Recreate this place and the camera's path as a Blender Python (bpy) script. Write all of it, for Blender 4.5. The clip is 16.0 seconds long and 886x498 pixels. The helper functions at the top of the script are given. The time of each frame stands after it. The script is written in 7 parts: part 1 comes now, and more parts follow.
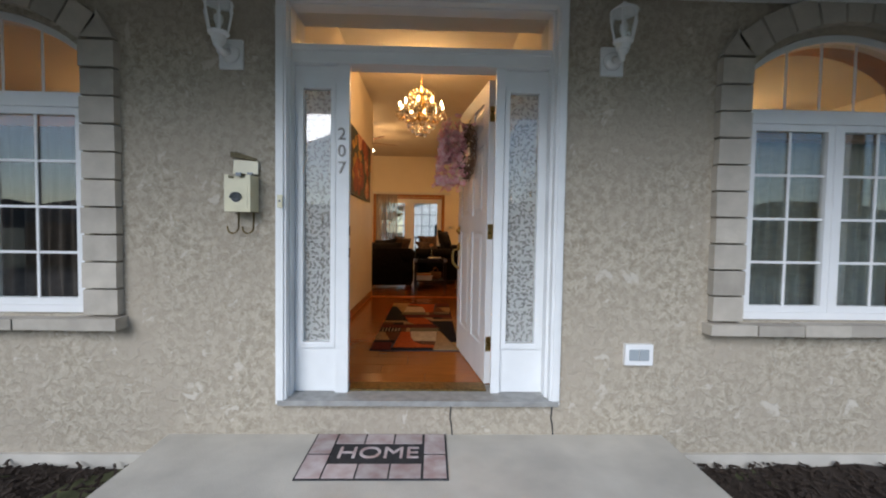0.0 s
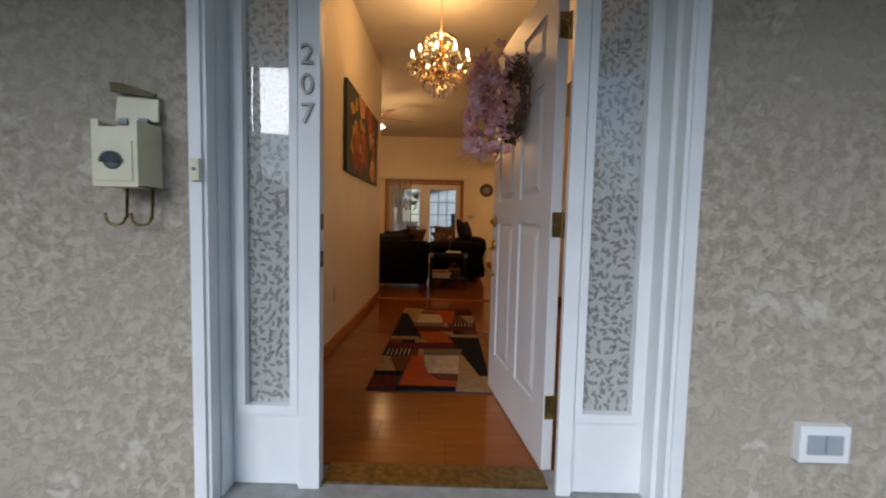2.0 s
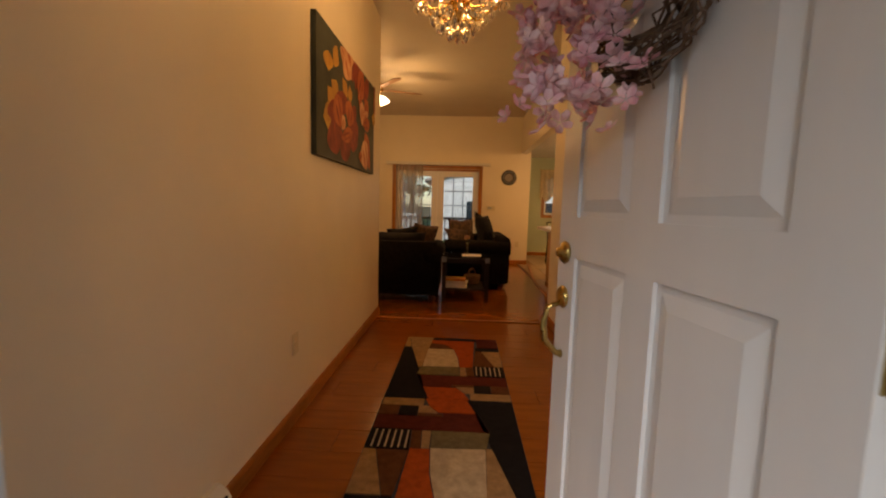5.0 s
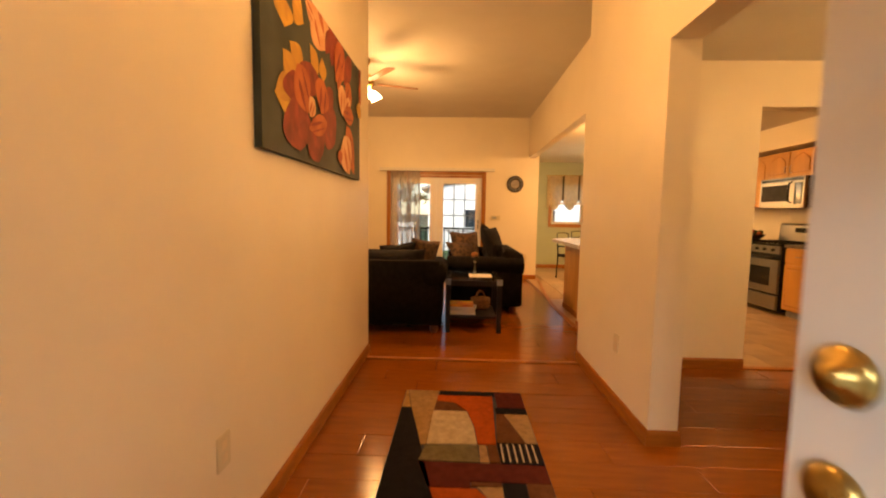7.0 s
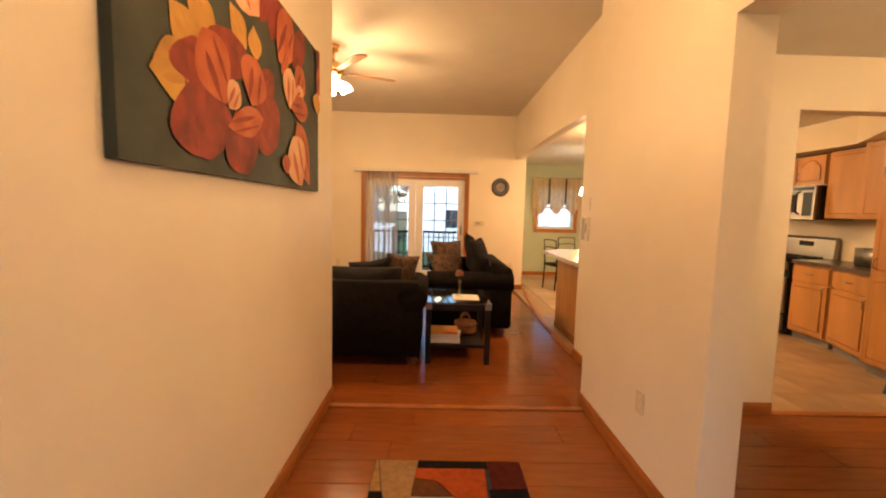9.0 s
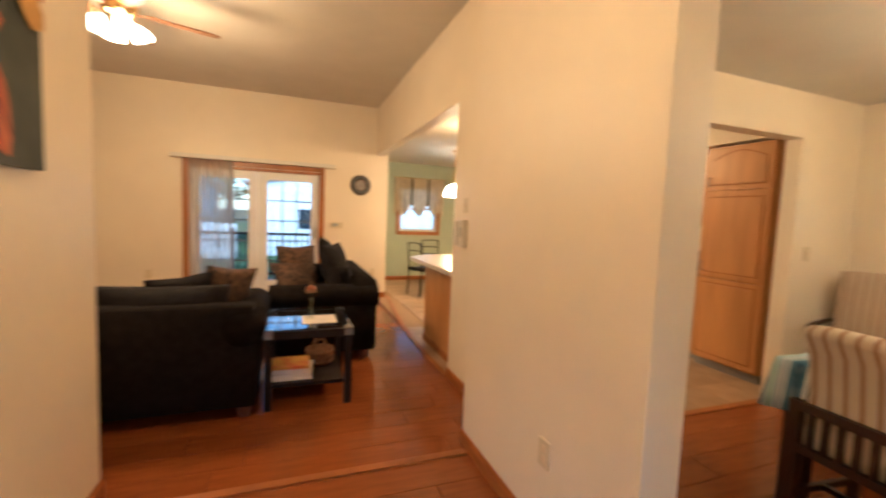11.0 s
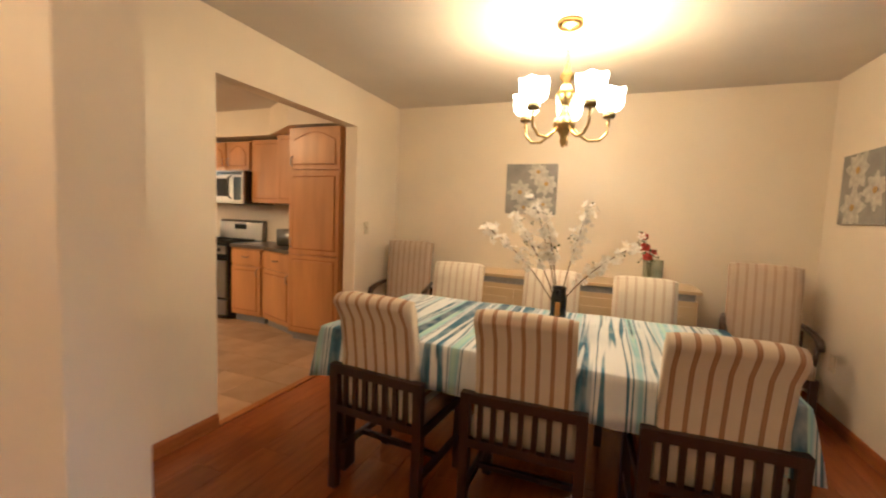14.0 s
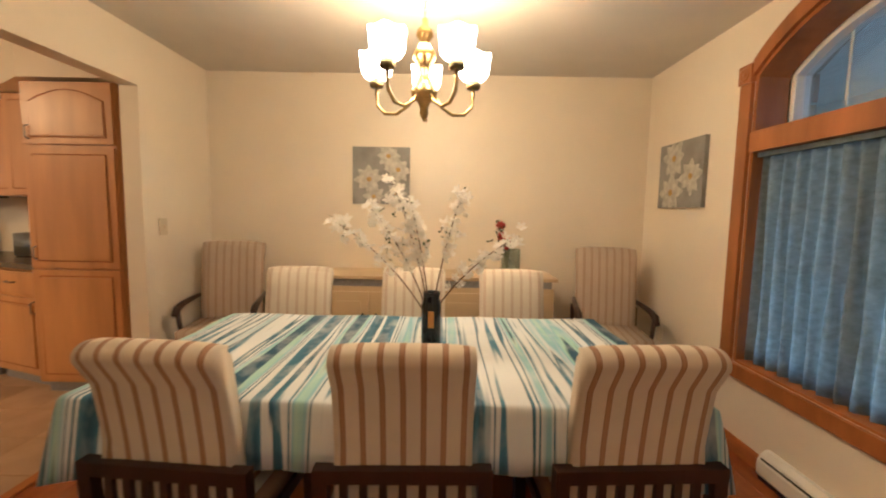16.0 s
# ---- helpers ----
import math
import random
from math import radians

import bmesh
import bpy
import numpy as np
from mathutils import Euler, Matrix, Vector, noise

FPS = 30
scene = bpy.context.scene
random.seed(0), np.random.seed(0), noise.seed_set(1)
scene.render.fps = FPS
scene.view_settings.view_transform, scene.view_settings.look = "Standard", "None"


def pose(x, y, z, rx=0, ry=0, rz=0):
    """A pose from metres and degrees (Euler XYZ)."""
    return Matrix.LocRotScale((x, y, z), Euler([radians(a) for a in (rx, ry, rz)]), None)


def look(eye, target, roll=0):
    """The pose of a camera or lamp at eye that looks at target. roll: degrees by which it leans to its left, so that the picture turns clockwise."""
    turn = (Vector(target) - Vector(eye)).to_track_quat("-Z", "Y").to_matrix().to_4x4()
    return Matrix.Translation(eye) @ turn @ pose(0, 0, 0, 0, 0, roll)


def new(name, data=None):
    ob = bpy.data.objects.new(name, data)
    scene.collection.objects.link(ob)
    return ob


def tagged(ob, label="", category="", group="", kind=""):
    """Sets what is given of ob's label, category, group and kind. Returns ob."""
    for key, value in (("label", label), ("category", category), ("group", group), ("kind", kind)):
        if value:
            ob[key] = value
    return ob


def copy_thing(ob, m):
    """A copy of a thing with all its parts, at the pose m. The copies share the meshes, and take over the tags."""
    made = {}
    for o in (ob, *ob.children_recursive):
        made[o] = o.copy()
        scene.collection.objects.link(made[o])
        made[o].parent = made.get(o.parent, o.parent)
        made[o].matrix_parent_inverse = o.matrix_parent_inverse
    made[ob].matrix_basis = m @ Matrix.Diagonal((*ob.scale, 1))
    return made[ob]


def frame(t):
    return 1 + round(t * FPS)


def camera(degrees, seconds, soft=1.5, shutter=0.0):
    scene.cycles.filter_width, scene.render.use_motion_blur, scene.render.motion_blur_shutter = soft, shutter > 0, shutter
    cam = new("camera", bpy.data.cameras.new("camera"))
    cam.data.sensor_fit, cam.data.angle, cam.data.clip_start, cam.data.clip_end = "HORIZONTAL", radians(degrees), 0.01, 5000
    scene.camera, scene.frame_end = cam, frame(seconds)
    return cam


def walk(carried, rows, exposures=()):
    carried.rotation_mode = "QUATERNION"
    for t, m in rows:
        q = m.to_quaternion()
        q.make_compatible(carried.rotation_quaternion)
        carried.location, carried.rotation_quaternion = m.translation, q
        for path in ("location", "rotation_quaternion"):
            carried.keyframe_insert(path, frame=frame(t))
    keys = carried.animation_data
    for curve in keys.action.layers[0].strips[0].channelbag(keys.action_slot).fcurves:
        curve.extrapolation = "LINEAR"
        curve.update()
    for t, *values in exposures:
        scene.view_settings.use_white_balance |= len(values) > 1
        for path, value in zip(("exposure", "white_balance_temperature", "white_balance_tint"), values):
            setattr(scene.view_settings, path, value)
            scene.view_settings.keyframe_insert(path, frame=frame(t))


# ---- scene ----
cam = camera(94.5, 16.0, soft=2.0, shutter=0.5)
PATH = [
    (0, (0.12, -2.513, 1.026), (0.176, -0.516, 0.947), 0.9),
    (0.5, (0.126, -2.293, 1.046), (0.152, -0.296, 0.937), 1.8),
    (1, (0.082, -1.976, 1.045), (0.187, 0.02, 0.974), -0.7),
    (1.5, (0.063, -1.724, 1.036), (0.118, 0.273, 0.944), 0.1),
    (2, (0.07, -1.438, 1.041), (0.053, 0.557, 0.907), 1.3),
    (2.5, (0.024, -1.203, 1.038), (0.042, 0.794, 0.937), 0.7),
    (3, (-0.006, -0.972, 1.047), (0.05, 1.021, 0.889), 0.8),
    (3.5, (0.022, -0.738, 1.076), (0.012, 1.257, 0.928), 0.0),
    (4, (0.037, -0.563, 1.169), (-0.048, 1.428, 0.994), 1.6),
    (6.5, (-0.024, 0.368, 1.185), (-0.106, 2.354, 0.969), 1.4),
    (7, (-0.074, 0.6, 1.22), (-0.143, 2.592, 1.051), 0.9),
    (7.5, (-0.129, 0.823, 1.338), (-0.138, 2.814, 1.155), 0.7),
    (8, (-0.118, 0.928, 1.362), (-0.108, 2.92, 1.185), 1.2),
    (10.5, (-0.077, 1.735, 1.361), (0.185, 3.708, 1.167), 1.7),
    (11, (-0.026, 1.865, 1.361), (0.671, 3.733, 1.206), 2.4),
    (11.5, (-0.001, 1.951, 1.367), (1.129, 3.594, 1.217), 0.2),
    (12, (0.023, 1.979, 1.356), (1.445, 3.376, 1.191), 0.8),
    (12.5, (0.068, 1.949, 1.377), (1.679, 3.121, 1.193), 1.0),
    (13, (0.169, 1.943, 1.337), (1.913, 2.909, 1.176), 0.6),
    (13.5, (0.339, 1.847, 1.376), (2.139, 2.704, 1.213), 1.2),
    (14, (0.533, 1.824, 1.331), (2.387, 2.557, 1.168), 2.3),
    (14.5, (0.671, 1.926, 1.345), (2.592, 2.45, 1.157), 1.3),
    (15, (0.781, 2.027, 1.358), (2.752, 2.315, 1.179), -1.1),
    (15.5, (0.907, 2.018, 1.313), (2.894, 2.152, 1.12), -0.0),
    (16, (1.021, 1.984, 1.323), (3.013, 1.985, 1.142), 1.0),
]
walk(cam, [(t, look(eye, target, roll)) for t, eye, target, roll in PATH],
     exposures=[(0.0, -0.2, 6100, 10), (1.0, -0.25, 6100, 10), (2.0, -0.5, 6000, 10), (3.0, -0.82, 6000, 10), (3.5, -0.78, 6200, 10), (4.2, -0.72, 6600, 11), (6.3, 0.8, 7800, 13), (7.2, 1.03, 7500, 13), (8.2, 1.24, 6500, 10), (10.3, 1.15, 4800, 6), (11.0, 1.2, 4650, 3), (12.0, 1.32, 4800, 6), (13.0, 1.12, 4650, 4), (16.0, 0.93, 4450, 4)])

# ---- world and light ----
world = bpy.data.worlds.new("sky")
scene.world = world
world.use_nodes = True
wn = world.node_tree.nodes
sky = wn.new("ShaderNodeTexSky")
sky.sky_type = "NISHITA"
sky.sun_disc = False
sky.sun_elevation, sky.sun_rotation = radians(38), radians(203)
sky.air_density, sky.dust_density, sky.ozone_density = 1.0, 0.5, 2.0
wn["Background"].inputs["Strength"].default_value = 0.15
world.node_tree.links.new(sky.outputs["Color"], wn["Background"].inputs["Color"])


def lamp(name, kind, place, energy, colour, size=0.1, target=None):
    data = bpy.data.lights.new(name, kind)
    data.energy, data.color = energy, colour
    if kind == "SUN":
        data.angle = size
    else:
        data.shadow_soft_size = size
    ob = new(name, data)
    ob.matrix_world = look(place, target) if target else pose(*place)
    return ob


WARM = (1.0, 0.53, 0.19)
NOOK = (2.48, 8.2, 1.78)
lamp("sun", "SUN", (0, 0, 20), 3.2, (1.0, 0.98, 0.96), radians(35), (14.7, 34.6, 0))
lamp("hall_light", "POINT", (-0.02, 2.27, 2.70), 26, WARM, 0.10)
lamp("dining_light", "POINT", (2.98, 2.085, 2.13), 36, WARM, 0.12)
lamp("fan_light", "POINT", (-1.22, 5.62, 2.42), 62, WARM, 0.25)
lamp("kitchen_light", "POINT", (2.1, 6.3, 2.30), 38, WARM, 0.10)
lamp("nook_light", "POINT", (NOOK[0], NOOK[1], NOOK[2] - 0.12), 34, WARM, 0.10)
lamp("front_room_light", "POINT", (-2.8, 2.2, 2.2), 40, WARM, 0.12)


# ---- materials ----
def material(name, colour, rough=0.6, metal=0.0, vary=0.0, scale=8.0, bump=0.0, bump_scale=60.0, colour2=None, stretch=None, island=False, spread=0.18, detail=6.0, spec=0.5, coat=0.0):
    """A surface with two scales of variation and fine relief, in metres of the object's own space."""
    m = bpy.data.materials.new(name)
    m.use_nodes = True
    nt = m.node_tree
    n, l = nt.nodes, nt.links
    b = n["Principled BSDF"]
    b.inputs["Roughness"].default_value, b.inputs["Metallic"].default_value = rough, metal
    b.inputs["Specular IOR Level"].default_value = spec
    b.inputs["Coat Weight"].default_value = coat
    b.inputs["Base Color"].default_value = (*colour, 1)
    geo = n.new("ShaderNodeTexCoord")
    mp = n.new("ShaderNodeMapping")
    l.new(geo.outputs["Object"], mp.inputs["Vector"])
    if stretch:
        mp.inputs["Scale"].default_value = stretch
    if vary or colour2:
        a = n.new("ShaderNodeTexNoise")
        a.inputs["Scale"].default_value, a.inputs["Detail"].default_value = scale, detail
        l.new(mp.outputs["Vector"], a.inputs["Vector"])
        c2 = colour2 or tuple(max(0, c * (1 - vary)) for c in colour)
        ramp = n.new("ShaderNodeMapRange")
        ramp.inputs["From Min"].default_value, ramp.inputs["From Max"].default_value = 0.32, 0.68
        l.new(a.outputs["Fac"], ramp.inputs["Value"])
        mix = n.new("ShaderNodeMix")
        mix.data_type = "RGBA"
        mix.inputs["A"].default_value, mix.inputs["B"].default_value = (*colour, 1), (*c2, 1)
        l.new(ramp.outputs["Result"], mix.inputs["Factor"])
        out = mix.outputs["Result"]
        if island:
            info = n.new("ShaderNodeObjectInfo")
            rnd = info.outputs["Random"]
            hsv = n.new("ShaderNodeHueSaturation")
            mr = n.new("ShaderNodeMapRange")
            mr.inputs["To Min"].default_value, mr.inputs["To Max"].default_value = 1 - spread, 1 + spread
            l.new(rnd, mr.inputs["Value"])
            l.new(mr.outputs["Result"], hsv.inputs["Value"])
            l.new(out, hsv.inputs["Color"])
            out = hsv.outputs["Color"]
        l.new(out, b.inputs["Base Color"])
        rr = n.new("ShaderNodeMapRange")
        rr.inputs["To Min"].default_value, rr.inputs["To Max"].default_value = max(0, rough - 0.06), min(1, rough + 0.08)
        l.new(a.outputs["Fac"], rr.inputs["Value"])
        l.new(rr.outputs["Result"], b.inputs["Roughness"])
    if bump:
        t = n.new("ShaderNodeTexNoise")
        t.inputs["Scale"].default_value, t.inputs["Detail"].default_value = bump_scale, 5.0
        l.new(mp.outputs["Vector"], t.inputs["Vector"])
        bp = n.new("ShaderNodeBump")
        bp.inputs["Strength"].default_value, bp.inputs["Distance"].default_value = bump, 0.01
        l.new(t.outputs["Fac"], bp.inputs["Height"])
        l.new(bp.outputs["Normal"], b.inputs["Normal"])
    return m


def glow(name, colour, strength):
    m = bpy.data.materials.new(name)
    m.use_nodes = True
    b = m.node_tree.nodes["Principled BSDF"]
    b.inputs["Base Color"].default_value = (*colour, 1)
    b.inputs["Emission Color"].default_value = (*colour, 1)
    b.inputs["Emission Strength"].default_value = strength
    return m


def clear_glass(name, tint=(1, 1, 1), rough=0.0):
    m = bpy.data.materials.new(name)
    m.use_nodes = True
    n, l = m.node_tree.nodes, m.node_tree.links
    n.remove(n["Principled BSDF"])
    tr, gl, mix, fr = n.new("ShaderNodeBsdfTransparent"), n.new("ShaderNodeBsdfGlossy"), n.new("ShaderNodeMixShader"), n.new("ShaderNodeLayerWeight")
    tr.inputs["Color"].default_value = (*tint, 1)
    gl.inputs["Roughness"].default_value = rough
    fr.inputs["Blend"].default_value = 0.5
    pw, gain = n.new("ShaderNodeMath"), n.new("ShaderNodeMath")
    pw.operation, gain.operation = "POWER", "MULTIPLY_ADD"
    pw.inputs[1].default_value, gain.inputs[1].default_value, gain.inputs[2].default_value = 3.5, 0.8, 0.10
    l.new(fr.outputs["Facing"], pw.inputs[0])
    l.new(pw.outputs["Value"], gain.inputs[0])
    l.new(gain.outputs["Value"], mix.inputs["Fac"])
    l.new(tr.outputs["BSDF"], mix.inputs[1])
    l.new(gl.outputs["BSDF"], mix.inputs[2])
    l.new(mix.outputs["Shader"], n["Material Output"].inputs["Surface"])
    return m


def stucco_material():
    """Knock-down stucco: flat trowelled plates standing over a rougher ground, with pale scuffs and grey weathering."""
    m = material("stucco", (0.50, 0.44, 0.34), 0.9, 0, 0.0, 3.0, spec=0.2)
    n, l = m.node_tree.nodes, m.node_tree.links
    b = n["Principled BSDF"]
    tc = n.new("ShaderNodeTexCoord")

    def tex(scale, detail, rough=0.5, dist=0.0):
        t = n.new("ShaderNodeTexNoise")
        t.inputs["Scale"].default_value, t.inputs["Detail"].default_value = scale, detail
        t.inputs["Roughness"].default_value, t.inputs["Distortion"].default_value = rough, dist
        l.new(tc.outputs["Object"], t.inputs["Vector"])
        return t.outputs["Fac"]

    def span(v, a, c, lo=0.0, hi=1.0):
        r = n.new("ShaderNodeMapRange")
        for k, x in zip(("From Min", "From Max", "To Min", "To Max"), (a, c, lo, hi)):
            r.inputs[k].default_value = x
        l.new(v, r.inputs["Value"])
        return r.outputs["Result"]

    def blend(f, a, c):
        x = n.new("ShaderNodeMix")
        x.data_type = "RGBA"
        l.new(f, x.inputs["Factor"])
        for key, v in (("A", a), ("B", c)):
            if isinstance(v, tuple):
                x.inputs[key].default_value = (*v, 1)
            else:
                l.new(v, x.inputs[key])
        return x.outputs["Result"]

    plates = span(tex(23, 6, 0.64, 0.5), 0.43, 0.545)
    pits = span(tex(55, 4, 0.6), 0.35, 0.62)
    stain = span(tex(1.6, 5, 0.6), 0.40, 0.68)
    pale = span(tex(7.0, 5, 0.6, 0.5), 0.62, 0.67)
    # ground and pits take a darker colour where the relief is low
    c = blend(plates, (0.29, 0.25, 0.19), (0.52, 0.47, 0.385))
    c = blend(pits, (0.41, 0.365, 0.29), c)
    c = blend(stain, c, (0.42, 0.37, 0.30))
    c = blend(pale, c, (0.55, 0.51, 0.44))
    l.new(c, b.inputs["Base Color"])
    add = n.new("ShaderNodeMath")
    add.operation = "MULTIPLY_ADD"
    l.new(pits, add.inputs[0])
    add.inputs[1].default_value = 0.35
    l.new(plates, add.inputs[2])
    bp = n.new("ShaderNodeBump")
    bp.inputs["Strength"].default_value, bp.inputs["Distance"].default_value = 0.6, 0.005
    l.new(add.outputs["Value"], bp.inputs["Height"])
    l.new(bp.outputs["Normal"], b.inputs["Normal"])
    return m


M = {}
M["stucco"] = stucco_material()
M["stone"] = material("cast_stone", (0.47, 0.43, 0.37), 0.85, 0, 0.18, 9, 0.35, 45, island=True)
M["concrete"] = material("concrete", (0.58, 0.55, 0.49), 0.85, 0, 0.25, 3, 0.3, 120)
M["white"] = material("white_paint", (0.80, 0.82, 0.83), 0.38, 0, 0.07, 5, 0.05, 30)
M["vinyl"] = material("white_vinyl", (0.80, 0.81, 0.82), 0.35, 0, 0.04, 6)
M["mulch"] = material("mulch", (0.045, 0.03, 0.022), 0.95, 0, 0.6, 60, 0.9, 90)
M["soil"] = material("dry_ground", (0.10, 0.11, 0.05), 0.95, 0, 0.5, 1.5, 0.5, 30)
M["wall"] = material("cream_wall_paint", (0.80, 0.715, 0.56), 0.42, 0, 0.05, 2.2, 0.06, 180)
M["green_wall"] = material("sage_wall_paint", (0.42, 0.47, 0.33), 0.5, 0, 0.06, 3, 0.05, 180)
M["ceiling"] = material("ceiling_paint", (0.68, 0.64, 0.56), 0.9, 0, 0.06, 2.5, 0.25, 140)
M["oak_trim"] = material("oak_trim", (0.36, 0.12, 0.02), 0.38, 0, 0.3, 6, 0.03, 60, stretch=(1, 1, 6), spec=0.25)
M["laminate"] = material("laminate_floor", (0.25, 0.068, 0.008), 0.17, 0, 0.22, 4, 0.0, 90, stretch=(1.0, 7, 1), island=True, spread=0.055, spec=0.38)
M["joint"] = material("floor_joint", (0.11, 0.035, 0.009), 0.7, 0, 0.3, 8)
M["tile"] = material("stone_tile", (0.43, 0.29, 0.16), 0.35, 0, 0.4, 4, 0.08, 30, colour2=(0.33, 0.22, 0.12), island=True)
M["grout"] = material("grout", (0.385, 0.265, 0.148), 0.9, 0, 0.2, 20)
M["glass"] = clear_glass("window_glass", (0.93, 0.95, 0.94))


# ---- builders ----
def box(bm, lo, hi):
    vs = [bm.verts.new((x, y, z)) for z in (lo[2], hi[2]) for y in (lo[1], hi[1]) for x in (lo[0], hi[0])]
    for f in ((0, 2, 3, 1), (4, 5, 7, 6), (0, 1, 5, 4), (1, 3, 7, 5), (3, 2, 6, 7), (2, 0, 4, 6)):
        bm.faces.new([vs[i] for i in f])
    return vs


def soften(bm, width=0.003, segments=1, angle=30):
    edges = [e for e in bm.edges if e.is_manifold and e.calc_face_angle(0) > radians(angle)]
    bmesh.ops.bevel(bm, geom=edges, offset=width, segments=segments, profile=0.5, affect="EDGES", clamp_overlap=True)


def part(name, bm, mat, parent=None, label="", smooth=False):
    me = bpy.data.meshes.new(name)
    bmesh.ops.recalc_face_normals(bm, faces=bm.faces)
    bm.to_mesh(me)
    bm.free()
    me.materials.append(mat)
    if smooth:
        for p in me.polygons:
            p.use_smooth = True
    ob = new(name, me)
    if parent:
        ob.parent = parent
    return tagged(ob, label)


def block(name, lo, hi, mat, parent=None, bevel=0.0, label="", segments=1):
    bm = bmesh.new()
    box(bm, lo, hi)
    if bevel:
        soften(bm, bevel, segments)
    return part(name, bm, mat, parent, label)


def structure(ob):
    return tagged(ob, kind="structure")


def thing(name, place, label, category, group="", turn=0.0):
    ob = new(name)
    ob.empty_display_size = 0.1
    ob.matrix_basis = pose(*place, 0, 0, turn)
    return tagged(ob, label, category, group)


def lathe(bm, profile, segments=20, centre=(0, 0, 0)):
    """Turns a profile of (radius, height) about the z axis."""
    rings = []
    for r, z in profile:
        if r < 1e-5:
            rings.append([bm.verts.new((centre[0], centre[1], centre[2] + z))])
        else:
            rings.append([bm.verts.new((centre[0] + r * math.cos(2 * math.pi * k / segments), centre[1] + r * math.sin(2 * math.pi * k / segments), centre[2] + z)) for k in range(segments)])
    for a, b in zip(rings, rings[1:]):
        for k in range(segments):
            q = (k + 1) % segments
            if len(a) == 1 and len(b) == 1:
                continue
            if len(a) == 1:
                bm.faces.new((a[0], b[q], b[k]))
            elif len(b) == 1:
                bm.faces.new((a[k], a[q], b[0]))
            else:
                bm.faces.new((a[k], a[q], b[q], b[k]))


def tube(bm, points, radius, segments=8, closed=False):
    """A round bar along points; radius may be one number or one per point."""
    pts = [Vector(p) for p in points]
    radii = [float(r) for r in radius] if isinstance(radius, (list, tuple)) else [radius] * len(pts)
    rings = []
    ref = Vector((0, 0, 1))
    for i, p in enumerate(pts):
        a, b = pts[max(0, i - 1)], pts[min(len(pts) - 1, i + 1)]
        if closed:
            a, b = pts[i - 1], pts[(i + 1) % len(pts)]
        d = (b - a).normalized()
        if abs(d.dot(ref)) > 0.95:
            ref = Vector((1, 0, 0)) if abs(d.x) < 0.9 else Vector((0, 1, 0))
        u = d.cross(ref).normalized()
        v = d.cross(u)
        rings.append([bm.verts.new(p + radii[i] * (math.cos(2 * math.pi * k / segments) * u + math.sin(2 * math.pi * k / segments) * v)) for k in range(segments)])
    pairs = list(zip(rings, rings[1:])) + ([(rings[-1], rings[0])] if closed else [])
    for a, b in pairs:
        for k in range(segments):
            q = (k + 1) % segments
            bm.faces.new((a[k], a[q], b[q], b[k]))
    if not closed:
        bm.faces.new(rings[0][::-1])
        bm.faces.new(rings[-1])


def prism(bm, outline, axis, lo, hi):
    """A flat outline of (a, b) pairs pushed through from lo to hi along an axis: x takes (y, z), y takes (x, z), z takes (x, y)."""
    def at(p, d):
        return {"x": (d, p[0], p[1]), "y": (p[0], d, p[1]), "z": (p[0], p[1], d)}[axis]
    a = [bm.verts.new(at(p, lo)) for p in outline]
    b = [bm.verts.new(at(p, hi)) for p in outline]
    bm.faces.new(a)
    bm.faces.new(b[::-1])
    for i in range(len(a)):
        j = (i + 1) % len(a)
        bm.faces.new((a[i], b[i], b[j], a[j]))


def wall(name, axis, lo, hi, a0, a1, z0, z1, openings=(), mat=None):
    """A wall of thickness lo..hi across axis, running a0..a1, with rectangular openings (from, to, bottom, top) right through it."""
    bm = bmesh.new()
    cuts = sorted({a0, a1, *[v for o in openings for v in o[:2]]})
    for s, e in zip(cuts, cuts[1:]):
        holes = sorted((o[2], o[3]) for o in openings if o[0] < e and o[1] > s)
        z = z0
        for h0, h1 in holes + [(z1, z1)]:
            if h0 - z > 1e-4:
                box(bm, (s, lo, z) if axis == "y" else (lo, s, z), (e, hi, h0) if axis == "y" else (hi, e, h0))
            z = h1
    bmesh.ops.remove_doubles(bm, verts=bm.verts, dist=1e-5)
    return structure(part(name, bm, mat or M["wall"]))


# ---- plan ----
HALL_L, HALL_R, PIER_IN = -0.838, 0.965, 1.122
HALL_END, PIER_NEAR = 4.09, 2.747
CEIL, DCEIL, KCEIL = 3.04, 2.432, 2.45
INNER, FAR, SIDE_R = 0.31, 8.48, 4.46
DIN_BACK, KIT_FRONT = 3.935, 4.055
OPEN_L, OPEN_R, OPEN_H = 2.266, 3.688, 2.088
KWALL_L, KWALL_R, KWALL_B = 1.245, 4.62, 10.25
WIN_R, WIN_L = (2.08, 3.31), (-3.24, -1.96)
WIN_Z, SPRING, RISE = 0.50, 2.08, 0.235


def arch(x, w0, w1, spring=SPRING, rise=RISE):
    h = (w1 - w0) / 2
    r = (h * h + rise * rise) / (2 * rise)
    return spring + rise - r + math.sqrt(max(0, r * r - (x - (w0 + w1) / 2) ** 2))


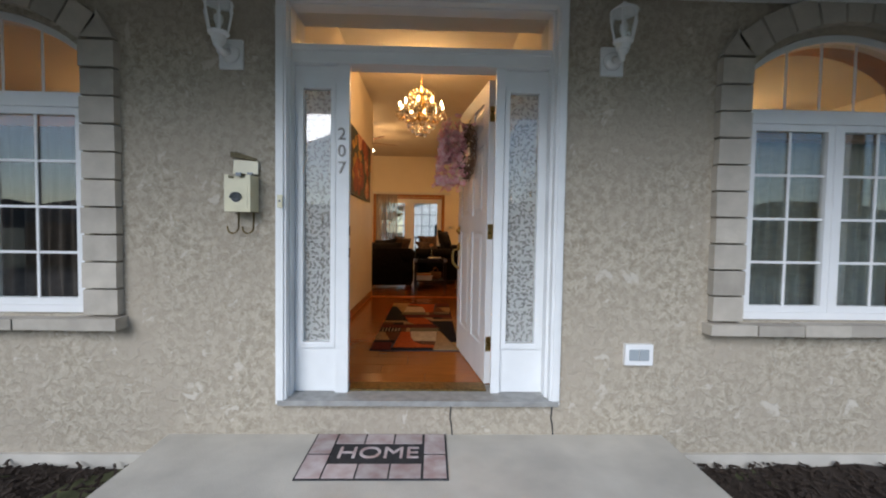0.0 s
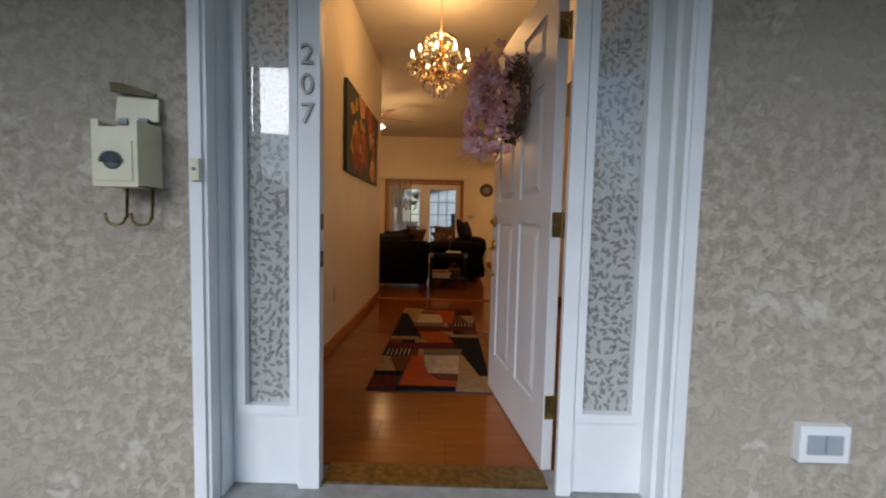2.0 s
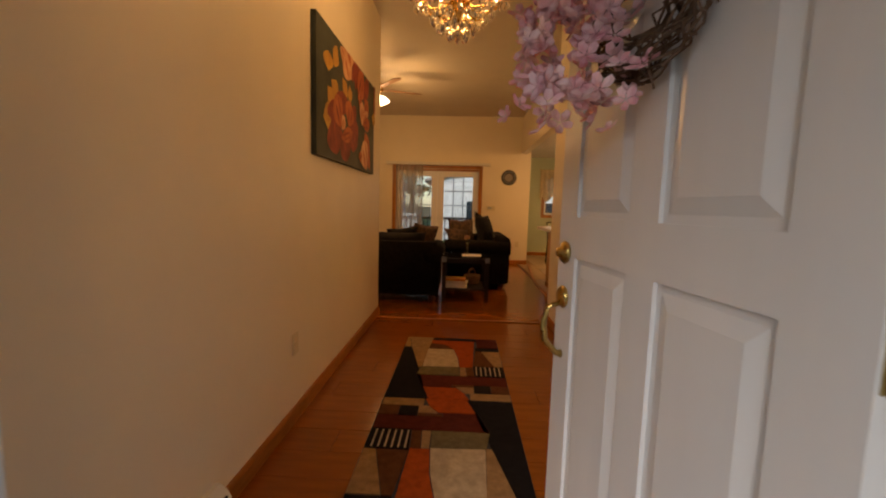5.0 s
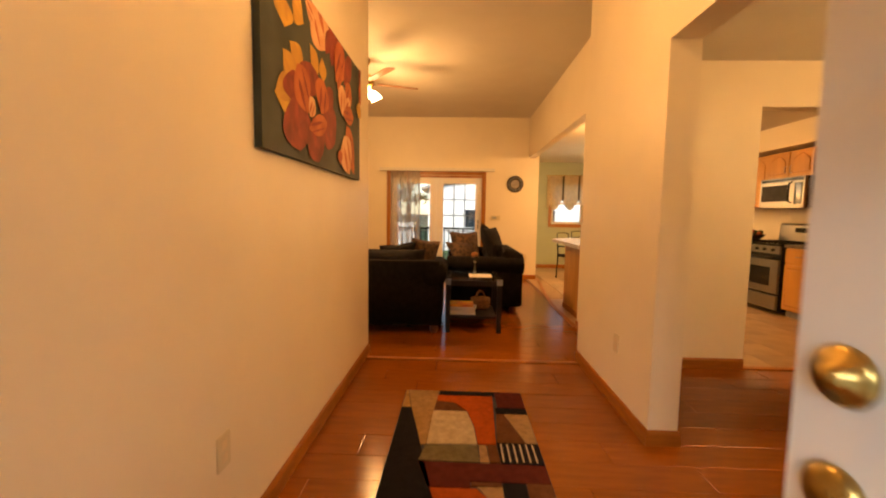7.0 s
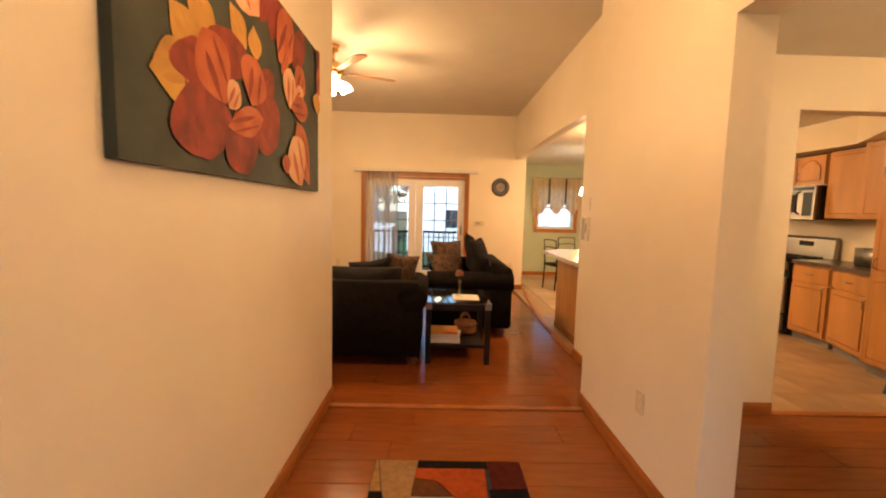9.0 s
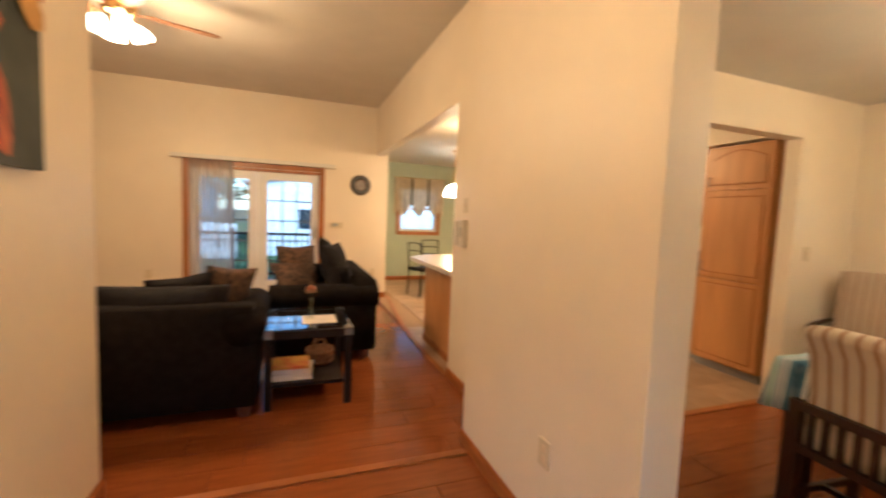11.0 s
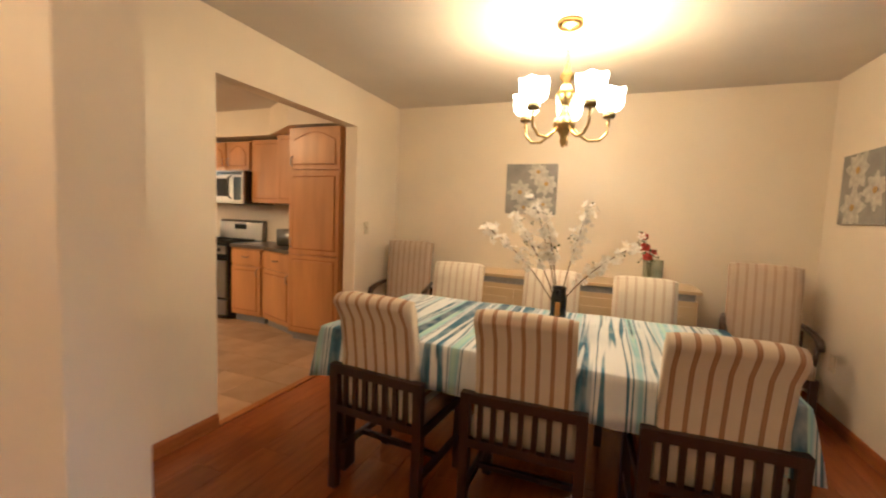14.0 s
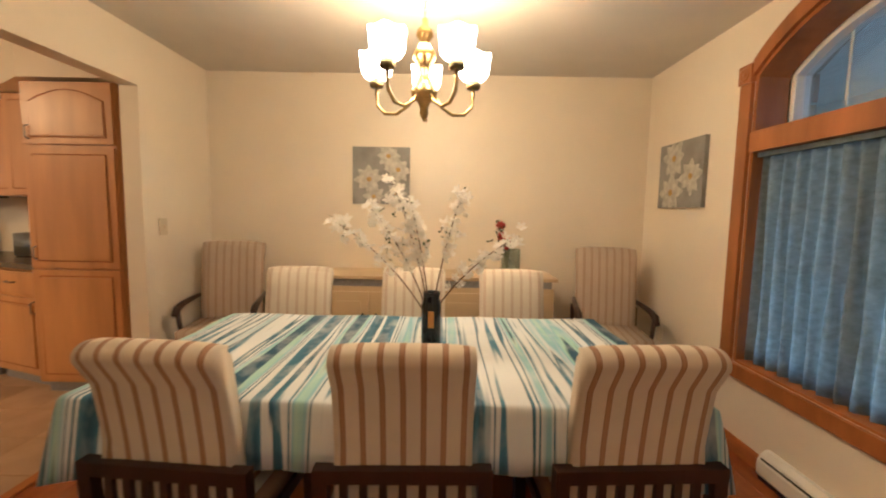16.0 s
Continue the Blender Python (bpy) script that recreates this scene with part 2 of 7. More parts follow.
def front_wall(name, y0, y1, mat, top, door, margin=0.0):
    """The front wall's outer or inner leaf with the doorway and two arched window openings."""
    holes = [door]
    for w in (WIN_L, WIN_R):
        holes.append((w[0] - margin, w[1] + margin, WIN_Z - margin, SPRING + RISE + margin))
    ob = wall(name, "y", y0, y1, -6.2, 4.75, -0.5, top, holes, mat)
    bm = bmesh.new()
    bm.from_mesh(ob.data)
    for w in (WIN_L, WIN_R):
        a, b = w[0] - margin, w[1] + margin
        xs = np.linspace(a, b, 17)
        for p, q in zip(xs, xs[1:]):
            zp, zq = arch(p, a, b) + margin, arch(q, a, b) + margin
            prism(bm, [(p, zp), (q, zq), (q, SPRING + RISE + margin), (p, SPRING + RISE + margin)], "y", y0, y1)
    bm.to_mesh(ob.data)
    bm.free()
    return ob


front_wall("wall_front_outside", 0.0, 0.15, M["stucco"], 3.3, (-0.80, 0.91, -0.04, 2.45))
front_wall("wall_front_inside", 0.152, INNER, M["wall"], 3.3, (-0.80, 0.91, -0.04, 2.45))
wall("wall_hall_west", "x", HALL_L - 0.12, HALL_L, INNER, HALL_END, 0, CEIL)
wall("wall_hall_east", "x", HALL_R, PIER_IN, INNER, KIT_FRONT, 0, CEIL, [(INNER, PIER_NEAR, 0, 2.106)])
wall("wall_dining_north", "y", DIN_BACK, KIT_FRONT, PIER_IN, KWALL_R, 0, CEIL, [(OPEN_L, OPEN_R, 0, OPEN_H)])
wall("wall_dining_east", "x", SIDE_R, SIDE_R + 0.12, INNER, DIN_BACK, 0, CEIL)
wall("wall_kitchen_west", "x", KWALL_L, KWALL_L + 0.12, KIT_FRONT, FAR, 0, CEIL, [(5.04, FAR, 0, 2.30)])
wall("wall_living_north", "y", FAR, FAR + 0.15, -6.2, 1.44, 0, CEIL, [(-1.40, 0.42, 0, 1.955)])
wall("wall_nook_west", "x", 1.30, 1.44, FAR + 0.15, KWALL_B, 0, CEIL, mat=M["green_wall"])
wall("wall_kitchen_north", "y", KWALL_B, KWALL_B + 0.15, 1.30, KWALL_R + 0.12, 0, CEIL, [(2.10, 2.92, 1.04, 1.98)], M["green_wall"])
wall("wall_kitchen_east", "x", KWALL_R, KWALL_R + 0.12, KIT_FRONT, KWALL_B, 0, CEIL)
wall("wall_living_west", "x", -6.2, -6.05, INNER, FAR, 0, CEIL)
wall("wall_front_room_north", "y", HALL_END - 0.12, HALL_END, -6.05, HALL_L - 0.12, 0, CEIL)
structure(block("ceiling_hall", (HALL_L - 0.12, INNER, CEIL), (HALL_R + 0.08, HALL_END, CEIL + 0.1), M["ceiling"]))
structure(block("ceiling_living", (-6.2, HALL_END, CEIL), (KWALL_L + 0.06, FAR + 0.15, CEIL + 0.1), M["ceiling"]))
structure(block("ceiling_dining", (PIER_IN, INNER, DCEIL), (SIDE_R, DIN_BACK, DCEIL + 0.1), M["ceiling"]))
structure(block("ceiling_kitchen", (KWALL_L + 0.12, KIT_FRONT, KCEIL), (KWALL_R, KWALL_B, KCEIL + 0.1), M["ceiling"]))
structure(block("ceiling_front_room", (-6.05, INNER, 2.43), (HALL_L - 0.12, HALL_END - 0.12, 2.53), M["ceiling"]))
# unseen slab over the ceilings, added to keep sky light out of the rooms
structure(block("roof_deck", (-6.6, -0.02, 3.3), (5.2, KWALL_B + 0.4, 3.45), M["ceiling"]))
wall("wall_outer_east", "x", 4.75, 4.85, 0, KWALL_B + 0.15, -0.5, 3.3, mat=M["stucco"])
floor = structure(block("floor", (-6.2, 0.152, -0.08), (KWALL_R, FAR + 0.2, -0.010), M["joint"]))
kitchen_floor = structure(block("floor_kitchen", (1.30, KIT_FRONT - 0.06, -0.009), (KWALL_R, KWALL_B, -0.004), M["grout"]))
structure(block("foundation", (-6.2, -0.025, -0.62), (4.75, 0.1, -0.35), M["concrete"], bevel=0.01))
ground = structure(block("ground", (-900, -900, -0.7), (900, 900, -0.44), M["soil"]))
porch = structure(block("porch_slab", (-1.475, -4.2, -0.6), (1.595, 0.0, -0.235), M["concrete"], bevel=0.012))
structure(block("porch_ceiling", (-6.4, -2.0, 2.465), (6.2, 0.0, 2.52), M["white"]))

# ---- more materials ----
def lace_material():
    """Frosted film with clear, dark-edged leaves and tendrils, over window glass."""
    m = clear_glass("lace_film_glass")
    n, l = m.node_tree.nodes, m.node_tree.links
    tc, sep, flat = n.new("ShaderNodeTexCoord"), n.new("ShaderNodeSeparateXYZ"), n.new("ShaderNodeCombineXYZ")
    l.new(tc.outputs["Object"], sep.inputs["Vector"])
    l.new(sep.outputs["X"], flat.inputs["X"])
    l.new(sep.outputs["Z"], flat.inputs["Y"])

    def op(kind, a, c=None, d=None):
        x = n.new("ShaderNodeMath")
        x.operation = kind
        for i, v in enumerate((a, c, d)):
            if v is None:
                continue
            if isinstance(v, (int, float)):
                x.inputs[i].default_value = v
            else:
                l.new(v, x.inputs[i])
        return x.outputs["Value"]

    def leaves(scale, shift, length, width):
        """Signed distance to pointed leaves, one in each cell, turned at random; negative inside."""
        at = n.new("ShaderNodeVectorMath")
        at.operation = "ADD"
        l.new(flat.outputs["Vector"], at.inputs[0])
        at.inputs[1].default_value = (shift, shift * 0.7, 0)
        v = n.new("ShaderNodeTexVoronoi")
        v.voronoi_dimensions = "2D"
        v.inputs["Scale"].default_value, v.inputs["Randomness"].default_value = scale, 0.75
        l.new(at.outputs["Vector"], v.inputs["Vector"])
        off = n.new("ShaderNodeVectorMath")
        off.operation = "SUBTRACT"
        l.new(at.outputs["Vector"], off.inputs[0])
        l.new(v.outputs["Position"], off.inputs[1])
        col = n.new("ShaderNodeSeparateColor")
        l.new(v.outputs["Color"], col.inputs["Color"])
        rot = n.new("ShaderNodeVectorRotate")
        rot.rotation_type = "Z_AXIS"
        l.new(off.outputs["Vector"], rot.inputs["Vector"])
        l.new(op("MULTIPLY", col.outputs["Red"], 6.283), rot.inputs["Angle"])
        uv = n.new("ShaderNodeSeparateXYZ")
        l.new(rot.outputs["Vector"], uv.inputs["Vector"])
        u, w = op("DIVIDE", uv.outputs["X"], length), op("ABSOLUTE", uv.outputs["Y"])
        bulge = op("MULTIPLY", op("SUBTRACT", 1.0, op("MULTIPLY", u, u)), width)
        return op("SUBTRACT", w, bulge), w

    d1, w1 = leaves(31, 0.0, 0.0125, 0.0048)
    d3, w3 = leaves(24, 1.13, 0.0155, 0.0058)
    dist = op("MINIMUM", d1, d3)
    inside = op("LESS_THAN", dist, 0.0)
    rim = op("LESS_THAN", op("ABSOLUTE", dist), 0.0011)
    vine = n.new("ShaderNodeTexNoise")
    vine.inputs["Scale"].default_value, vine.inputs["Detail"].default_value = 14, 1.0
    l.new(flat.outputs["Vector"], vine.inputs["Vector"])
    tendril = op("LESS_THAN", op("ABSOLUTE", op("SUBTRACT", vine.outputs["Fac"], 0.5)), 0.007)
    dark = op("MAXIMUM", rim, tendril)
    film = n.new("ShaderNodeBsdfPrincipled")
    film.inputs["Base Color"].default_value, film.inputs["Roughness"].default_value = (0.60, 0.62, 0.61, 1), 0.35
    ink = n.new("ShaderNodeBsdfPrincipled")
    ink.inputs["Base Color"].default_value, ink.inputs["Roughness"].default_value = (0.11, 0.10, 0.085, 1), 0.4
    clear = n.new("ShaderNodeBsdfTransparent")
    clear.inputs["Color"].default_value = (0.82, 0.84, 0.80, 1)
    frosted, leafy, inked, toned, tinted = (n.new("ShaderNodeMixShader") for _ in range(5))
    tinted.inputs["Fac"].default_value = 0.30
    l.new(clear.outputs["BSDF"], tinted.inputs[1])
    l.new(ink.outputs["BSDF"], tinted.inputs[2])
    frosted.inputs["Fac"].default_value = 0.32
    l.new(film.outputs["BSDF"], frosted.inputs[1])
    l.new(clear.outputs["BSDF"], frosted.inputs[2])
    l.new(op("MULTIPLY", inside, 0.55), leafy.inputs["Fac"])
    l.new(frosted.outputs["Shader"], leafy.inputs[1])
    l.new(tinted.outputs["Shader"], leafy.inputs[2])
    toned.inputs["Fac"].default_value = 0.4
    l.new(ink.outputs["BSDF"], toned.inputs[1])
    l.new(clear.outputs["BSDF"], toned.inputs[2])
    l.new(op("MULTIPLY", dark, 0.55), inked.inputs["Fac"])
    l.new(leafy.outputs["Shader"], inked.inputs[1])
    l.new(toned.outputs["Shader"], inked.inputs[2])
    old = next(x for x in n if x.type == "MIX_SHADER" and x.outputs[0].is_linked and x.outputs[0].links[0].to_node.type == "OUTPUT_MATERIAL")
    l.new(inked.outputs["Shader"], old.inputs[1])
    return m


M["lace"] = lace_material()
M["threshold"] = material("weathered_sill", (0.34, 0.34, 0.33), 0.6, 0, 0.3, 14, 0.1, 60)
M["cream_metal"] = material("cream_enamel", (0.70, 0.66, 0.47), 0.35, 0, 0.08, 14)
M["brass"] = material("aged_brass", (0.52, 0.37, 0.13), 0.28, 1.0, 0.35, 30, 0.05, 80)
M["old_brass"] = material("tarnished_brass", (0.30, 0.22, 0.09), 0.4, 1.0, 0.5, 40, 0.1, 80)
M["steel"] = material("brushed_steel", (0.30, 0.285, 0.26), 0.38, 1.0, 0.12, 20, stretch=(1, 30, 1))
M["chrome"] = material("chrome", (0.8, 0.8, 0.8), 0.08, 1.0)
M["pewter"] = material("dark_pewter", (0.16, 0.18, 0.20), 0.4, 0.7, 0.3, 60, 0.2, 90)
M["grey_plastic"] = material("grey_plastic", (0.35, 0.39, 0.42), 0.4, 0, 0.05, 9)
M["dull_metal"] = material("dull_olive_metal", (0.13, 0.105, 0.05), 0.6, 0.3, 0.3, 40)
M["rubber"] = material("black_rubber", (0.03, 0.03, 0.035), 0.8, 0, 0.3, 30, 0.2, 120)
M["mat_stone"] = material("printed_paver", (0.55, 0.50, 0.50), 0.85, 0, 0.0, 9, 0.2, 90, colour2=(0.36, 0.25, 0.24), island=True)
M["number"] = material("number_metal", (0.16, 0.15, 0.14), 0.4, 0.8, 0.2, 40)
M["door_white"] = material("door_paint", (0.66, 0.66, 0.67), 0.32, 0, 0.08, 6, 0.06, 90, stretch=(1, 1, 0.2))
M["twig"] = material("dry_twig", (0.15, 0.085, 0.05), 0.85, 0, 0.4, 30)
M["pink"] = material("pink_silk_petal", (0.74, 0.33, 0.39), 0.7, 0, 0.0, 25, colour2=(0.86, 0.64, 0.64))
def backlit(m, amount):
    """Lets part of the light through the cloth."""
    n, l = m.node_tree.nodes, m.node_tree.links
    b, out = n["Principled BSDF"], n["Material Output"]
    tl, mix = n.new("ShaderNodeBsdfTranslucent"), n.new("ShaderNodeMixShader")
    src = b.inputs["Base Color"].links[0].from_socket
    l.new(src, tl.inputs["Color"])
    mix.inputs["Fac"].default_value = amount
    l.new(b.outputs["BSDF"], mix.inputs[1])
    l.new(tl.outputs["BSDF"], mix.inputs[2])
    l.new(mix.outputs["Shader"], out.inputs["Surface"])
    return m


M["curtain_teal"] = backlit(material("teal_sheer_curtain", (0.50, 0.575, 0.58), 0.8, 0, 0.28, 26, 0.5, 45, stretch=(1, 1, 1.6)), 0.72)
M["curtain_brown"] = material("brown_curtain", (0.10, 0.075, 0.06), 0.85, 0, 0.3, 30, 0.3, 70)
M["oak_case"] = material("oak_casing", (0.42, 0.155, 0.03), 0.35, 0, 0.4, 7, 0.05, 60, stretch=(1, 1, 0.15))
M["bark"] = material("bark", (0.09, 0.065, 0.045), 0.95, 0, 0.5, 12, 0.9, 18, stretch=(1, 1, 0.2))
M["leaf"] = material("foliage", (0.07, 0.11, 0.035), 0.7, 0, 0.55, 3)
M["needle"] = material("conifer_foliage", (0.035, 0.06, 0.03), 0.8, 0, 0.5, 3)
M["fence"] = material("weathered_fence", (0.16, 0.10, 0.06), 0.9, 0, 0.4, 6, 0.3, 40, stretch=(1, 1, 0.1), island=True)
M["siding"] = material("white_siding", (0.80, 0.81, 0.82), 0.6, 0, 0.08, 2)
M["shingle"] = material("grey_shingles", (0.30, 0.30, 0.31), 0.9, 0, 0.4, 5, 0.5, 40)
M["grass"] = material("lawn", (0.08, 0.14, 0.035), 0.95, 0, 0.45, 4, 0.8, 60)
M["deck_dark"] = material("dark_painted_rail", (0.035, 0.032, 0.03), 0.6, 0, 0.3, 10)
M["deck_board"] = material("deck_boards", (0.24, 0.21, 0.18), 0.85, 0, 0.3, 8, 0.2, 40, stretch=(8, 1, 1), island=True)
M["dark_glass"] = material("dark_pane", (0.03, 0.04, 0.05), 0.12)


# ---- front door unit ----
unit = structure(new("door_frame"))


def trim_run(name, lo, hi, mat=None, parent=unit, bevel=0.004):
    return block(name, lo, hi, mat or M["white"], parent, bevel)


for x0, x1 in ((-0.815, -0.752), (0.862, 0.925)):
    trim_run("brickmould", (x0, -0.035, -0.03), (x1, 0.02, 2.39))
    trim_run("brickmould_bead", (x0 + 0.014, -0.046, -0.03), (x1 - 0.014, -0.036, 2.39), bevel=0.003)
trim_run("head_brickmould", (-0.815, -0.035, 2.392), (0.925, 0.02, 2.455))
for x0, x1 in ((-0.798, -0.745), (0.845, 0.905)):
    trim_run("jamb", (x0, 0.022, -0.028), (x1, 0.30, 2.39))
trim_run("head_jamb", (-0.798, 0.022, 2.385), (0.905, 0.30, 2.448))
trim_run("transom_rail", (-0.744, 0.055, 2.055), (0.844, 0.19, 2.165))
trim_run("transom_bead", (-0.744, 0.040, 2.128), (0.844, 0.054, 2.16))
for x0, x1, deep in ((-0.482, -0.402, 0.128), (0.512, 0.567, 0.105)):
    trim_run("mullion_post", (x0, 0.075, -0.002), (x1, deep, 2.054))
for x0, x1 in ((-0.495, -0.484), (0.569, 0.580)):
    trim_run("post_bead", (x0, 0.095, -0.002), (x1, 0.13, 2.054), bevel=0.003)
trim_run("hinge_jamb", (0.540, 0.106, -0.002), (0.5675, 0.200, 2.054))
trim_run("weatherstrip", (0.514, 0.1052, 0.0), (0.5205, 0.113, 2.054), M["rubber"], bevel=0.0)
for z in (0.86, 1.0):
    trim_run("strike_plate", (-0.4015, 0.085, z), (-0.3995, 0.118, z + 0.06), M["number"], bevel=0.0)
sill = trim_run("threshold", (-0.80, -0.05, -0.036), (0.915, 0.24, -0.004), M["threshold"])
trim_run("threshold_cap", (-0.40, 0.11, -0.003), (0.49, 0.24, 0.008), M["old_brass"])
block("transom_pane", (-0.742, 0.12, 2.167), (0.842, 0.126, 2.383), M["glass"], unit).visible_shadow = False
for x0, x1 in ((-0.744, -0.483), (0.568, 0.844)):
    g0, g1 = (x0 + 0.055, x1 - 0.035) if x0 < 0 else (x0 + 0.035, x1 - 0.055)
    pan = structure(new("sidelight"))
    pan.parent = unit
    bm = bmesh.new()
    for lo, hi in (((x0, 0.10, 0.0), (x1, 0.15, 0.318)), ((x0, 0.10, 1.912), (x1, 0.15, 2.053)), ((x0, 0.10, 0.318), (g0, 0.15, 1.912)), ((g1, 0.10, 0.318), (x1, 0.15, 1.912))):
        box(bm, lo, hi)
    part("panel", bm, M["white"], pan)
    for lo, hi in (((g0 - 0.03, 0.084, 0.285), (g1 + 0.03, 0.099, 0.32)), ((g0 - 0.03, 0.084, 1.91), (g1 + 0.03, 0.099, 1.945)), ((g0 - 0.03, 0.084, 0.32), (g0, 0.099, 1.91)), ((g1, 0.084, 0.32), (g1 + 0.03, 0.099, 1.91))):
        block("moulding", lo, hi, M["white"], pan, 0.006, segments=2)
    block("pane", (g0, 0.12, 0.32), (g1, 0.126, 1.91), M["lace"], pan, label="glass with printed lace film")


def text_mesh(name, words, size, depth, m, mat, parent=None, label=""):
    cu = bpy.data.curves.new(name, "FONT")
    cu.body, cu.size, cu.extrude, cu.align_x, cu.align_y = words, size, depth, "CENTER", "CENTER"
    tmp = bpy.data.objects.new(name, cu)
    me = bpy.data.meshes.new_from_object(tmp)
    bpy.data.objects.remove(tmp)
    bpy.data.curves.remove(cu)
    me.materials.clear()
    me.materials.append(mat)
    ob = new(name, me)
    ob.matrix_basis = m
    if parent:
        ob.parent = parent
    return tagged(ob, label)


for ch, z in (("2", 1.626), ("0", 1.522), ("7", 1.418)):
    d = text_mesh("house_number", ch, 0.105, 0.004, pose(-0.446, 0.070, z, 90, 0, 0), M["number"])
    tagged(d, "dark metal house number %s on the white door post" % ch, "house number", "house numbers")

# the open panelled door; its own x runs from the hinge to the latch, its outer face looks along +y
W_D, H_D = 0.905, 2.03
door = thing("front_door", (0.487, 0.222, 0.008), "white six-panel front door standing open inwards", "door", turn=98.4)
bm = bmesh.new()
cols, rows = ((0.12, 0.40), (0.505, 0.785)), ((0.24, 1.03), (1.15, 1.63), (1.73, 1.91))
xs = [0, *[v for c in cols for v in c], W_D]
zs = [0, *[v for r in rows for v in r], H_D]
for i in range(len(xs) - 1):
    for j in range(len(zs) - 1):
        inset = (i % 2 == 1) and (j % 2 == 1)
        box(bm, (xs[i], -0.045 + (0.010 if inset else 0), zs[j]), (xs[i + 1], -0.010 if inset else 0.0, zs[j + 1]))
bmesh.ops.remove_doubles(bm, verts=bm.verts, dist=1e-5)
part("leaf", bm, M["door_white"], door)
for c in cols:
    for r in rows:
        bm = bmesh.new()
        a, b, d, e = c[0], c[1], r[0], r[1]
        vs = [bm.verts.new(p) for p in ((a, -0.0098, d), (b, -0.0098, d), (b, -0.0098, e), (a, -0.0098, e))]
        k1 = [bm.verts.new(p) for p in ((a + .018, -0.009, d + .018), (b - .018, -0.009, d + .018), (b - .018, -0.009, e - .018), (a + .018, -0.009, e - .018))]
        k2 = [bm.verts.new(p) for p in ((a + .05, 0.0, d + .05), (b - .05, 0.0, d + .05), (b - .05, 0.0, e - .05), (a + .05, 0.0, e - .05))]
        for p, q in ((vs, k1), (k1, k2)):
            for i in range(4):
                j = (i + 1) % 4
                bm.faces.new((p[i], p[j], q[j], q[i]))
        bm.faces.new(k2)
        part("raised_panel", bm, M["door_white"], door)
for z in (0.22, 0.98, 1.76):
    hg = block("hinge", (-0.003, -0.044, z), (-0.0005, -0.006, z + 0.10), M["brass"], door, 0.001)
    bm = bmesh.new()
    tube(bm, [(-0.008, -0.0495, z - 0.003), (-0.008, -0.0495, z + 0.103)], 0.0065, 10)
    part("knuckle", bm, M["old_brass"], hg)
    for sx, sz in ((-0.014, 0.02), (-0.034, 0.035), (-0.014, 0.065), (-0.034, 0.08)):
        bm = bmesh.new()
        tube(bm, [(-0.0042, sx, z + sz), (-0.003, sx, z + sz)], 0.0038, 8)
        part("screw_head", bm, M["old_brass"], hg)
    trim_run("jamb_hinge_leaf", (0.5375, 0.142, z + 0.008), (0.5398, 0.192, z + 0.108), M["number"], bevel=0.0)
bm = bmesh.new()
lathe(bm, [(0, 0), (0.033, 0), (0.036, 0.006), (0.030, 0.014), (0.016, 0.018), (0.014, 0.03), (0.0, 0.032)], 20)
bmesh.ops.transform(bm, matrix=pose(0.845, 0.0, 1.04, -90, 0, 0), verts=bm.verts)
part("deadbolt", bm, M["brass"], door, "brass deadbolt", True)
bm = bmesh.new()
lathe(bm, [(0, 0), (0.034, 0), (0.036, 0.006), (0.026, 0.016), (0, 0.018)], 20)
bmesh.ops.transform(bm, matrix=pose(0.845, 0.0, 0.90, -90, 0, 0), verts=bm.verts)
tube(bm, [(0.845, 0.01, 0.88), (0.845, 0.05, 0.87), (0.845, 0.062, 0.82), (0.845, 0.055, 0.76), (0.845, 0.02, 0.72), (0.845, 0.0, 0.715)], [0.008, 0.009, 0.011, 0.010, 0.009, 0.014], 10)
part("pull_handle", bm, M["brass"], door, "brass grip handle", True)
for z, rr in ((0.90, 0.030), (1.04, 0.026)):
    bm = bmesh.new()
    lathe(bm, [(0, 0), (0.034, 0), (0.036, 0.005), (0.016, 0.012), (0.012, 0.03), (rr * 0.8, 0.04), (rr, 0.055), (rr * 0.8, 0.07), (0, 0.075)], 20)
    bmesh.ops.transform(bm, matrix=pose(0.845, -0.045, z, 90, 0, 0), verts=bm.verts)
    part("knob", bm, M["brass"], door, "round brass knob", True)

# wreath on the door
rng = random.Random(5)
wreath = thing("wreath", (0.487, 0.205, 0.008), "pink blossom wreath of dark twigs hung on the door", "wreath", turn=98.4)
bm = bmesh.new()
for k in range(95):
    a0, rad = rng.uniform(0, 6.28), rng.uniform(0.12, 0.21)
    pts = []
    for s in range(7):
        a = a0 + s * 0.22
        pts.append((0.45 + rad * math.cos(a) + rng.uniform(-.01, .01), 0.03 + rng.uniform(-.02, .035), 1.64 + rad * math.sin(a)))
    pts.append((pts[-1][0] + rng.uniform(-.05, .05), 0.05 + rng.uniform(-.03, .03), pts[-1][2] + rng.uniform(-.05, .05)))
    tube(bm, pts, 0.0028, 4)
tagged(part("twig_ring", bm, M["twig"], wreath), "ring of many dry twigs", kind="stuff")


